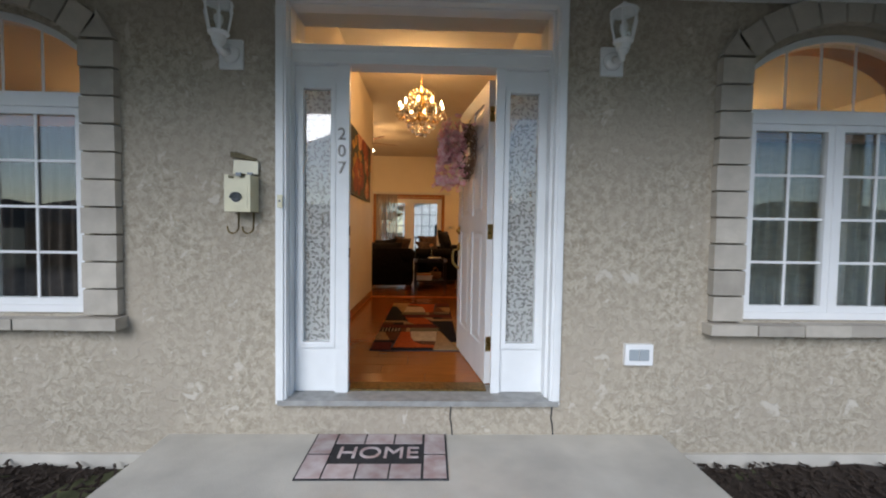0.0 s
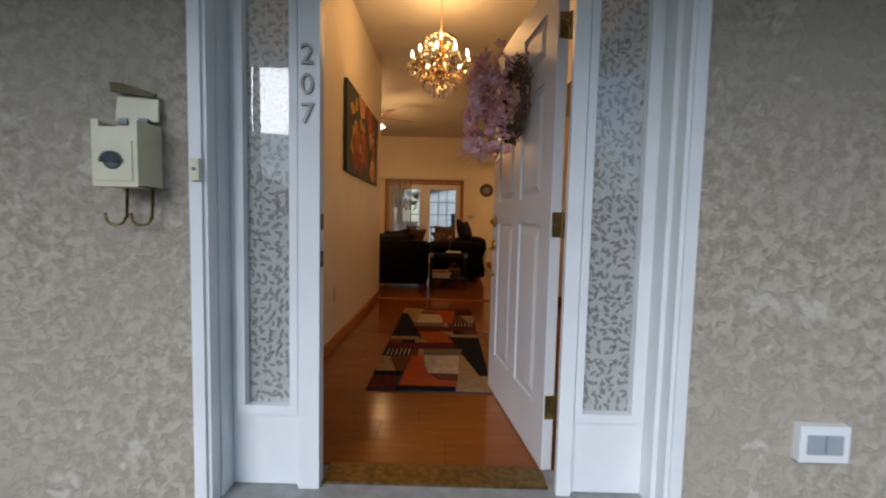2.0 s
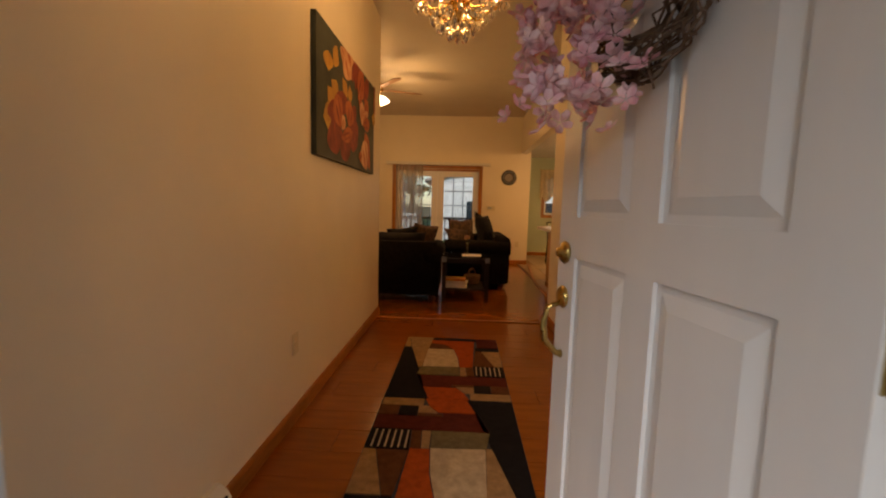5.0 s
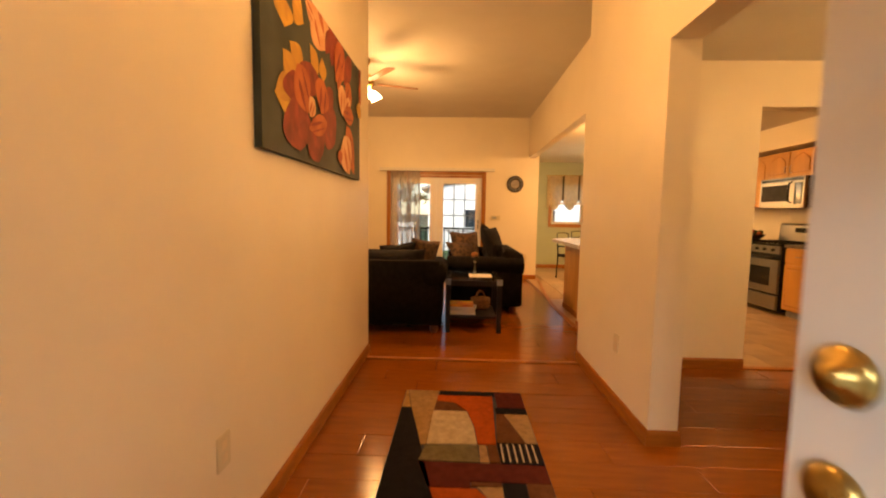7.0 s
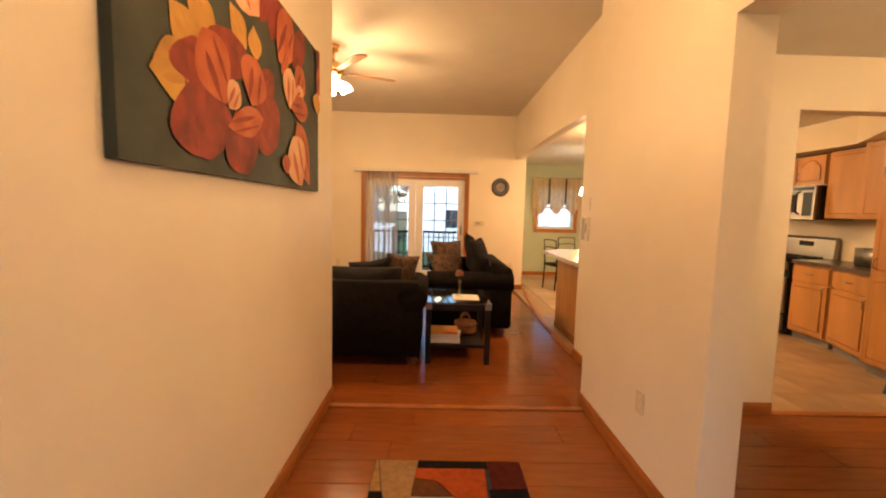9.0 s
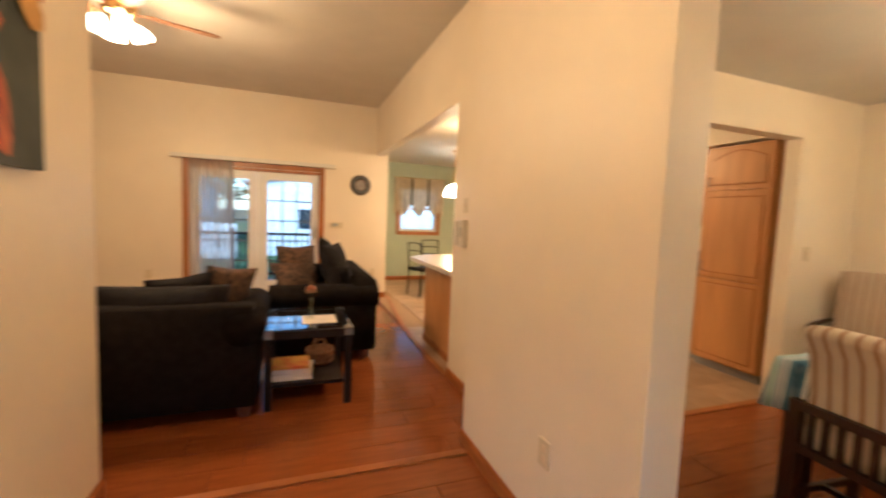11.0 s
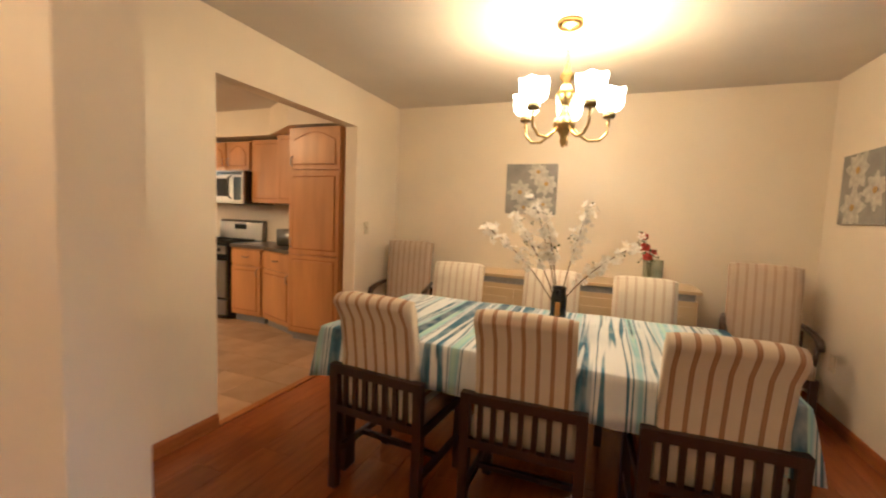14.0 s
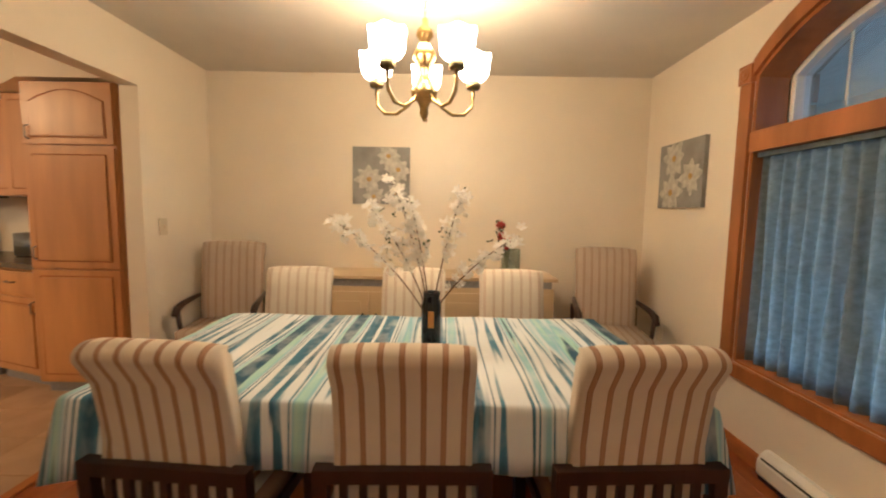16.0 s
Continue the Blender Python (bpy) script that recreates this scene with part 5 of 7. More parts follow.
for x0, x1 in ((-1.36, -0.492), (-0.488, 0.38)):
    g0, g1, z0, z1 = x0 + 0.13, x1 - 0.12, 0.30, 1.80
    bm = bmesh.new()
    for lo, hi in (((x0, FAR + 0.04, 0.032), (x1, FAR + 0.085, z0)), ((x0, FAR + 0.04, z1), (x1, FAR + 0.085, 1.918)), ((x0, FAR + 0.04, z0), (g0, FAR + 0.085, z1)), ((g1, FAR + 0.04, z0), (x1, FAR + 0.085, z1))):
        box(bm, lo, hi)
    leaf_ = part("door_leaf", bm, M["vinyl"], patio)
    for k in range(1, 3):
        x = g0 + (g1 - g0) * k / 3
        block("grille_bar", (x - 0.009, FAR + 0.056, z0), (x + 0.009, FAR + 0.060, z1), M["pewter"], leaf_)
    for k in range(1, 5):
        z = z0 + (z1 - z0) * k / 5
        block("grille_bar", (g0, FAR + 0.055, z - 0.009), (g1, FAR + 0.061, z + 0.009), M["pewter"], leaf_)
    block("pane", (g0, FAR + 0.064, z0), (g1, FAR + 0.068, z1), M["glass"], leaf_).visible_shadow = False
bm = bmesh.new()
tube(bm, [(0.315, FAR + 0.04, 0.95), (0.315, FAR, 0.96), (0.315, FAR, 1.10), (0.315, FAR + 0.04, 1.11)], 0.009, 8)
part("pull", bm, M["pewter"], patio)
rail_ = block("blind_headrail", (-1.56, FAR - 0.10, 2.032), (0.60, FAR - 0.004, 2.085), M["heater"], None, 0.006)
tagged(rail_, "white vertical-blind headrail above the patio door", "blind")
sh = pleated("sheer_curtain", -1.36, -0.80, 0.04, 2.03, FAR - 0.06, M["sheer"], "thin white vertical blind gathered at the patio door", 0.09, 0.022)

plaque_ = thing("wall_plaque", (1.0, FAR, 1.81), "round bronze wall plaque with scalloped rim", "plaque")
bm = bmesh.new()
lathe(bm, [(0, 0.006), (0.085, 0.008), (0.10, 0.02), (0.135, 0.022), (0.155, 0.012), (0.16, 0)], 36)
bmesh.ops.transform(bm, matrix=pose(0, 0, 0, 90, 0, 0), verts=bm.verts)
part("disc", bm, M["plaque"], plaque_)
bm = bmesh.new()
lathe(bm, [(0, 0.0115), (0.08, 0.0115), (0.082, 0.0095), (0, 0.0095)], 30)
bmesh.ops.transform(bm, matrix=pose(0, 0, 0, 90, 0, 0), verts=bm.verts)
part("centre_plate", bm, material("plaque_centre", (0.30, 0.27, 0.25), 0.5, 0.2, 0.3, 20), plaque_)
for k in range(20):
    a = 2 * math.pi * k / 20
    bm = bmesh.new()
    lathe(bm, [(0.02, 0), (0.016, 0.012), (0, 0.016)], 8)
    bmesh.ops.transform(bm, matrix=pose(0.118 * math.cos(a), -0.018, 0.118 * math.sin(a), 90, 0, 0), verts=bm.verts)
    part("scallop", bm, M["pewter"], plaque_)


# ---- sofas ----
def rounded(name, lo, hi, mat, parent, r=0.05, seg=4, label="", puff=0.0):
    bm = bmesh.new()
    box(bm, lo, hi)
    if puff:
        bmesh.ops.subdivide_edges(bm, edges=bm.edges, cuts=5, use_grid_fill=True)
        c = [(a + b) / 2 for a, b in zip(lo, hi)]
        h = [(b - a) / 2 for a, b in zip(lo, hi)]
        for v in bm.verts:
            q = [(v.co[i] - c[i]) / h[i] for i in range(3)]
            k = min(range(3), key=lambda i: h[i])
            o = [i for i in range(3) if i != k]
            fall = (1 - q[o[0]] ** 2) * (1 - q[o[1]] ** 2)
            v.co[k] = c[k] + h[k] * q[k] * (0.35 + puff * fall)
            for i in o:
                v.co[i] = c[i] + h[i] * q[i] * (1 - 0.06 * (1 - q[o[1] if i == o[0] else o[0]] ** 2))
    else:
        soften(bm, r, seg)
    return part(name, bm, mat, parent, label, True)


def sofa(m, length, label):
    """A rolled-arm sofa; its own x runs along it, it faces +y, and its back is at y = 0."""
    s = thing("sofa", (0, 0, 0), label, "sofa")
    s.matrix_basis = m
    rounded("base", (0.06, 0.04, 0.09), (length - 0.06, 0.90, 0.36), M["sofa"], s, 0.03)
    rounded("back", (0.05, 0.0, 0.10), (length - 0.05, 0.22, 0.74), M["sofa"], s, 0.06)
    for x0, x1 in ((0.0, 0.20), (length - 0.20, length)):
        bm = bmesh.new()
        box(bm, (x0 + 0.03, 0.02, 0.09), (x1 - 0.03, 0.92, 0.60))
        soften(bm, 0.03, 3)
        cx = x0 + 0.10
        pts = [(cx + 0.125 * math.cos(a), 0.60 + 0.105 * math.sin(a)) for a in np.linspace(0, 2 * math.pi, 21)[:-1]]
        prism(bm, pts, "y", -0.01, 0.94)
        part("arm", bm, M["sofa"], s, "rolled arm", True)
    n = 2
    for k in range(n):
        a, b = 0.20 + (length - 0.40) * k / n, 0.20 + (length - 0.40) * (k + 1) / n
        rounded("seat_cushion", (a + 0.01, 0.24, 0.36), (b - 0.01, 0.92, 0.50), M["sofa"], s, 0.05)
        rounded("back_cushion", (a + 0.01, 0.16, 0.50), (b - 0.01, 0.42, 0.84), M["cushion_dark"], s, puff=0.75)
    for x in (0.10, length - 0.10):
        for y in (0.10, 0.82):
            bm = bmesh.new()
            lathe(bm, [(0.03, 0), (0.042, 0.02), (0.046, 0.05), (0.036, 0.08), (0.04, 0.095), (0, 0.095)], 14, (x, y, 0))
            part("foot", bm, M["foot"], s, "turned reddish wood foot", True)
    return s


s1 = sofa(pose(-2.16, 4.66, 0), 1.96, "dark brown rolled-arm sofa seen from its back")
s2 = sofa(pose(0.74, 5.60, 0, 0, 0, 90), 1.80, "dark brown rolled-arm loveseat with loose cushions")


def pillow(m, size, mat, label):
    bm = bmesh.new()
    n = 10
    g = {}
    for side in (1, -1):
        for i in range(n + 1):
            for j in range(n + 1):
                u, v = 2 * i / n - 1, 2 * j / n - 1
                rim = (1 - u * u) * (1 - v * v)
                if side == -1 and rim < 1e-9:
                    g[side, i, j] = g[1, i, j]
                    continue
                pinch = 1 - 0.10 * (1 - abs(u * v))
                g[side, i, j] = bm.verts.new((u * size / 2 * pinch, side * 0.085 * rim ** 0.45 if rim > 0 else 0, v * size / 2 * pinch))
        for i in range(n):
            for j in range(n):
                bm.faces.new((g[side, i, j], g[side, i + 1, j], g[side, i + 1, j + 1], g[side, i, j + 1]))
    ob = part("cushion", bm, mat, None, smooth=True)
    ob.matrix_basis = m
    return tagged(ob, label, "cushion", "loose cushions")


pillow(pose(0.40, 5.98, 0.84, -18, 0, 62), 0.46, M["cushion_dark"], "charcoal cushion leaning on the loveseat back")
pillow(pose(0.36, 6.45, 0.86, -16, 8, 78), 0.48, M["cushion_dark"], "charcoal cushion leaning on the loveseat back")
pillow(pose(0.05, 6.9, 0.74, -20, 0, 20), 0.46, M["cushion_pattern"], "brown patterned cushion on the loveseat")
pillow(pose(0.02, 6.25, 0.68, -50, 5, 30), 0.44, M["cushion_pattern"], "brown patterned cushion lying on the loveseat seat")
pillow(pose(-0.70, 5.10, 0.70, 16, -8, 12), 0.42, M["cushion_dark"], "dark cushion leaning on the sofa back")
pillow(pose(-0.46, 5.20, 0.74, 10, 8, 40), 0.40, M["cushion_pattern"], "brown patterned cushion at the sofa arm")

# ---- end table ----
tb = thing("end_table", (0.105, 4.76, 0), "black end table with glass top and metal corners", "end table")
for x in (-0.265, 0.265):
    for y in (0.03, 0.62):
        leg = block("leg", (x - 0.024, y - 0.024, 0.0), (x + 0.024, y + 0.024, 0.53), M["black_wood"], tb, 0.004)
for y0, y1 in ((0.0, 0.05), (0.60, 0.65)):
    block("rail", (-0.24, y0 + 0.005, 0.49), (0.24, y1 - 0.005, 0.545), M["black_wood"], tb, 0.003)
for x0, x1 in ((-0.29, -0.24), (0.24, 0.29)):
    block("side_rail", (x0 + 0.005, 0.055, 0.49), (x1 - 0.005, 0.595, 0.545), M["black_wood"], tb, 0.003)
    for y0 in (-0.004, 0.594):
        block("corner_cap", (x0 - 0.004, y0, 0.50), (x1 + 0.004, y0 + 0.06, 0.556), M["steel"], tb, 0.004, "brushed metal corner")
block("glass_top", (-0.285, 0.004, 0.5575), (0.285, 0.646, 0.567), M["glass"], tb, 0.002, "clear glass top")
block("shelf", (-0.24, 0.05, 0.14), (0.24, 0.60, 0.165), M["black_wood"], tb, 0.003)
z = 0.166
for k in range(5):
    rr = random.Random(k)
    mg = block("magazine", (-0.105, -0.14, 0), (0.105, 0.14, 0.022), M["cover_red"] if k == 4 else M["paper"], None, 0.002)
    mg.matrix_basis = pose(-0.02 + rr.uniform(-.02, .02), 4.95 + rr.uniform(-.02, .02), z, 0, 0, rr.uniform(-8, 8) + 90)
    tagged(mg, "magazine with red cover on the stack" if k == 4 else "white-paged magazine in a stack on the shelf", "magazine", "stacked magazines")
    z += 0.0225
bk = thing("basket", (0.20, 5.18, 0.1655), "brown wicker basket with looped handles on the shelf", "basket")
bm = bmesh.new()
lathe(bm, [(0, 0), (0.085, 0), (0.10, 0.03), (0.11, 0.12), (0.104, 0.12), (0.095, 0.03), (0, 0.01)], 20)
part("bowl", bm, M["wicker"], bk, smooth=True)
for k in range(3):
    bm = bmesh.new()
    z0 = 0.03 + 0.035 * k
    tube(bm, [((0.102 + 0.003 * k) * math.cos(a), (0.102 + 0.003 * k) * math.sin(a), z0) for a in np.linspace(0, 2 * math.pi, 25)[:-1]], 0.007, 6, True)
    part("woven_band", bm, M["wicker"], bk)
for y in (-0.04, 0.04):
    bm = bmesh.new()
    tube(bm, [(0.05 * math.cos(a), y, 0.115 + 0.085 * math.sin(a)) for a in np.linspace(0, math.pi, 11)], 0.008, 6)
    part("handle", bm, M["wicker"], bk)
bv = thing("bud_vase", (0.12, 4.98, 0.567), "clear glass bud vase with one pink rose", "vase")
bm = bmesh.new()
lathe(bm, [(0, 0), (0.028, 0), (0.03, 0.01), (0.016, 0.06), (0.013, 0.13), (0.018, 0.16), (0.016, 0.16), (0.011, 0.13), (0.013, 0.06), (0, 0.012)], 16)
part("glass_body", bm, M["glass"], bv, smooth=True)
bm = bmesh.new()
tube(bm, [(0, 0, 0.02), (0.003, 0, 0.14), (-0.002, 0, 0.22)], 0.003, 6)
part("stem", bm, M["leaf"], bv)
bm = bmesh.new()
for s, z in ((0.04, 0.222), (0.034, 0.228), (0.026, 0.236), (0.018, 0.242)):
    m0 = Matrix.Translation((-0.002, 0, z))
    for k in range(6):
        blossom(bm, (-0.002 + 0.008 * math.cos(k), 0.008 * math.sin(k), z), s * 0.9, random.Random(k + int(z * 1000)))
part("rose", bm, M["paint_pale"], bv, "pale pink rose head")
pp = block("papers", (0.06, 4.86, 0.5675), (0.30, 5.10, 0.5705), M["paper"])
tagged(pp, "loose white papers on the glass table top", "papers")

# ---- dining room ----
M["walnut"] = material("dark_walnut", (0.040, 0.014, 0.006), 0.35, 0, 0.45, 9, 0.06, 60, stretch=(1, 1, 0.2))
M["maple"] = material("pale_maple", (0.62, 0.47, 0.26), 0.4, 0, 0.15, 6, stretch=(1, 0.2, 1))
M["oak_cab"] = material("honey_oak", (0.58, 0.285, 0.075), 0.33, 0, 0.25, 8, 0.05, 60, stretch=(1, 1, 0.14))
M["laminate_top"] = material("brown_stone_counter", (0.13, 0.10, 0.075), 0.3, 0, 0.5, 40, 0.05, 80)
M["black_gloss"] = material("black_enamel", (0.012, 0.012, 0.013), 0.18, 0, 0.2, 10)
M["ivory_frost"] = glow("lit_dining_shade", (1.0, 0.74, 0.42), 10.0)
M["petal_white"] = backlit(material("white_silk_petal", (0.90, 0.87, 0.80), 0.7, 0, 0.06, 30), 0.4)
M["petal_red"] = material("red_silk_petal", (0.62, 0.07, 0.05), 0.65, 0, 0.3, 30)
M["canvas_grey"] = material("grey_painted_canvas", (0.30, 0.295, 0.27), 0.7, 0, 0.3, 7, 0.15, 200)
M["daisy"] = material("painted_white_petal", (0.56, 0.54, 0.47), 0.7, 0, 0.35, 26, 0.15, 180)
M["daisy_eye"] = material("painted_yellow_eye", (0.50, 0.33, 0.09), 0.7, 0, 0.3, 30)
M["vase_dark"] = material("dark_glass_vase", (0.012, 0.014, 0.018), 0.12, 0, 0.2, 20)
M["mirror_strip"] = material("grey_cane_insert", (0.30, 0.30, 0.29), 0.5, 0, 0.2, 40)


def stripe_material(name, axis, pitch, ground, stripe, edge):
    """Woven upholstery: broad stripes with thin darker borders, on the thing's own axis."""
    m = material(name, ground, 0.85, 0, 0.06, 12, 0.3, 320)
    n, l = m.node_tree.nodes, m.node_tree.links
    b = n["Principled BSDF"]
    tc, sep = n.new("ShaderNodeTexCoord"), n.new("ShaderNodeSeparateXYZ")
    l.new(tc.outputs["Object"], sep.inputs["Vector"])

    def op(kind, a, c=None):
        x = n.new("ShaderNodeMath")
        x.operation = kind
        for i, v in enumerate((a, c)):
            if v is None:
                continue
            if isinstance(v, (int, float)):
                x.inputs[i].default_value = v
            else:
                l.new(v, x.inputs[i])
        return x.outputs["Value"]

    saw = op("PINGPONG", op("ADD", sep.outputs[axis], 10.0 * pitch), pitch / 2)
    near = op("LESS_THAN", saw, pitch * 0.10)
    rim = op("LESS_THAN", op("ABSOLUTE", op("SUBTRACT", saw, pitch * 0.12)), pitch * 0.022)
    src = b.inputs["Base Color"].links[0].from_socket
    for f, c in ((near, stripe), (rim, edge)):
        x = n.new("ShaderNodeMix")
        x.data_type = "RGBA"
        l.new(f, x.inputs["Factor"])
        l.new(src, x.inputs["A"])
        x.inputs["B"].default_value = (*c, 1)
        src = x.outputs["Result"]
    l.new(src, b.inputs["Base Color"])
    return m


M["stripe_tan"] = stripe_material("tan_striped_upholstery", "Y", 0.0555, (0.52, 0.42, 0.31), (0.43, 0.32, 0.22), (0.36, 0.25, 0.17))
# paler, lower-contrast copy of the chair stripe, for the far row
M["stripe_pale"] = stripe_material("faint_striped_upholstery", "Y", 0.0555, (0.66, 0.59, 0.47), (0.54, 0.44, 0.33), (0.47, 0.36, 0.26))
M["stripe"] = stripe_material("striped_upholstery", "Y", 0.0555, (0.62, 0.54, 0.41), (0.34, 0.20, 0.115), (0.24, 0.135, 0.08))


def watercolour_material():
    """Printed cotton with uneven watercolour stripes in white, aqua and deep blue."""
    m = bpy.data.materials.new("watercolour_cloth")
    m.use_nodes = True
    n, l = m.node_tree.nodes, m.node_tree.links
    b = n["Principled BSDF"]
    b.inputs["Roughness"].default_value = 0.8
    tc = n.new("ShaderNodeTexCoord")

    def tex(sc, scale, detail=2.0, dist=0.0):
        mp, t = n.new("ShaderNodeMapping"), n.new("ShaderNodeTexNoise")
        mp.inputs["Scale"].default_value = sc
        l.new(tc.outputs["Object"], mp.inputs["Vector"])
        l.new(mp.outputs["Vector"], t.inputs["Vector"])
        t.inputs["Scale"].default_value, t.inputs["Detail"].default_value, t.inputs["Distortion"].default_value = scale, detail, dist
        return t.outputs["Fac"]

    def ramp(v, stops):
        r = n.new("ShaderNodeValToRGB")
        e = r.color_ramp.elements
        while len(e) < len(stops):
            e.new(0.5)
        for k, (p, c) in zip(e, stops):
            k.position, k.color = p, (*c, 1)
        l.new(v, r.inputs["Fac"])
        return r.outputs["Color"]

    white, grey, aqua, mint, blue, navy = (0.66, 0.69, 0.71), (0.36, 0.43, 0.51), (0.25, 0.47, 0.58), (0.40, 0.62, 0.55), (0.07, 0.20, 0.32), (0.018, 0.075, 0.145)
    broad = tex((0.012, 1.0, 0.012), 6.5, 1.0, 0.0)
    fine = tex((0.045, 1.0, 0.05), 13.0, 2.0, 0.0)
    add = n.new("ShaderNodeMath")
    add.operation = "MULTIPLY_ADD"
    l.new(fine, add.inputs[0])
    add.inputs[1].default_value = 0.40
    l.new(broad, add.inputs[2])
    sub = n.new("ShaderNodeMath")
    sub.operation = "SUBTRACT"
    l.new(add.outputs["Value"], sub.inputs[0])
    sub.inputs[1].default_value = 0.20
    c = ramp(sub.outputs["Value"], [(0.32, navy), (0.385, blue), (0.395, white), (0.44, white), (0.447, navy), (0.47, blue), (0.478, white), (0.515, white), (0.522, grey), (0.535, blue), (0.55, navy), (0.558, white), (0.595, aqua), (0.63, mint), (0.645, navy)])
    wash = tex((0.6, 1.0, 0.5), 14.0, 4.0)
    mr = n.new("ShaderNodeMapRange")
    mr.inputs["From Min"].default_value, mr.inputs["From Max"].default_value = 0.45, 0.75
    mr.inputs["To Max"].default_value = 0.5
    l.new(wash, mr.inputs["Value"])
    x = n.new("ShaderNodeMix")
    x.data_type = "RGBA"
    l.new(mr.outputs["Result"], x.inputs["Factor"])
    l.new(c, x.inputs["A"])
    x.inputs["B"].default_value = (0.62, 0.65, 0.68, 1)
    l.new(x.outputs["Result"], b.inputs["Base Color"])
    return m


M["cloth"] = watercolour_material()

TX0, TX1, TY0, TY1, TZ = 2.19, 3.19, 1.17, 3.11, 0.755
table = thing("dining_table", (0, 0, 0), "dark wooden dining table with square legs", "dining table")
block("tabletop", (TX0 + 0.02, TY0 + 0.02, 0.70), (TX1 - 0.02, TY1 - 0.02, 0.745), M["walnut"], table, 0.006)
block("apron", (TX0 + 0.10, TY0 + 0.10, 0.61), (TX1 - 0.10, TY1 - 0.10, 0.699), M["walnut"], table, 0.004)
for x in (TX0 + 0.04, TX1 - 0.13):
    for y in (TY0 + 0.03, TY1 - 0.12):
        block("leg", (x, y, 0.0), (x + 0.09, y + 0.09, 0.699), M["walnut"], table, 0.006)

# tablecloth with a soft hanging edge
bm = bmesh.new()
bmesh_top, hem = [], []
per = []
nx, ny = 24, 44
for i in range(nx):
    per.append((TX0 + (TX1 - TX0) * i / nx, TY0, 0, -1))
for i in range(ny):
    per.append((TX1, TY0 + (TY1 - TY0) * i / ny, 1, 0))
for i in range(nx):
    per.append((TX1 - (TX1 - TX0) * i / nx, TY1, 0, 1))
for i in range(ny):
    per.append((TX0, TY1 - (TY1 - TY0) * i / ny, -1, 0))
rings = []
for d, drop_z in ((0.0, 0.0), (0.010, 0.005), (0.014, 0.03), (0.018, 0.08), (0.022, 0.14), (0.024, 0.20)):
    ring = []
    for k, (x, y, ox, oy) in enumerate(per):
        corner = min(abs(x - TX0) + abs(y - TY0), abs(x - TX1) + abs(y - TY0), abs(x - TX0) + abs(y - TY1), abs(x - TX1) + abs(y - TY1))
        cf = max(0, 1 - corner / 0.22)
        wave = (0.5 + 0.5 * math.sin((x + y) * 31 + 2.0 * math.sin((x - y) * 9))) * drop_z * 0.05
        ccx, ccy = (1 if x > (TX0 + TX1) / 2 else -1), (1 if y > (TY0 + TY1) / 2 else -1)
        fx = ox * (d + wave) + ccx * cf * drop_z * 0.16
        fy = oy * (d + wave) + ccy * cf * drop_z * 0.16
        hang = drop_z * (1 + 0.22 * cf)
        ring.append(bm.verts.new((x + fx, y + fy, TZ - hang + 0.003 * math.sin(x * 14 + y * 11))))
    rings.append(ring)
n = len(per)
for a, b in zip(rings, rings[1:]):
    for k in range(n):
        q = (k + 1) % n
        bm.faces.new((a[k], a[q], b[q], b[k]))
bm.faces.new(rings[0][::-1])
cloth = part("tablecloth", bm, M["cloth"], None, smooth=True)
so = cloth.modifiers.new("thick", "SOLIDIFY")
so.thickness, so.offset = 0.003, 1.0
tagged(cloth, "blue, aqua and white striped tablecloth on the dining table", "tablecloth")


def upholstered_back(name, width, z0, z1, lean, parent, fabric, thick=0.075, roll=0.036):
    """A padded back that leans away from the seat and ends in a rolled top."""
    prof = []
    for f in np.linspace(0, 1, 7):
        z = z0 + (z1 - roll - z0) * f
        prof.append((0.052 - lean * f ** 1.8, z))
    back = [(x - thick / 2, z) for x, z in prof]
    front = [(x + thick / 2, z) for x, z in prof]
    cx, cz = prof[-1][0] - roll * 0.55, z1 - roll
    top = [(cx + (roll + 0.012) * math.cos(a), cz + roll * math.sin(a)) for a in np.linspace(0.2, math.pi * 1.15, 10)]
    outline = front + top + back[::-1][1:]
    bm = bmesh.new()
    steps = 9
    cols_v = []
    for i in range(steps + 1):
        u = 2 * i / steps - 1
        inset = 0.010 * abs(u) ** 6
        cols_v.append([bm.verts.new((x + (inset if x < 0 else -inset), u * width / 2, z - 0.012 * (abs(u) ** 5) * ((z - z0) / (z1 - z0)))) for x, z in outline])
    m = len(outline)
    for a, b in zip(cols_v, cols_v[1:]):
        for k in range(m):
            q = (k + 1) % m
            bm.faces.new((a[k], a[q], b[q], b[k]))
    bm.faces.new(cols_v[0])
    bm.faces.new(cols_v[-1][::-1])
    ob = part(name, bm, fabric, parent, "beige and brown striped padding", True)
    bm = bmesh.new()
    zc, xc = z1 - 2 * roll - 0.004, prof[-1][0] - thick / 2 - 0.003
    tube(bm, [(xc, y, zc) for y in np.linspace(-width / 2 + 0.012, width / 2 - 0.012, 8)], 0.003, 5)
    part("piping", bm, M["plate_cream"], ob, smooth=True)
    return ob


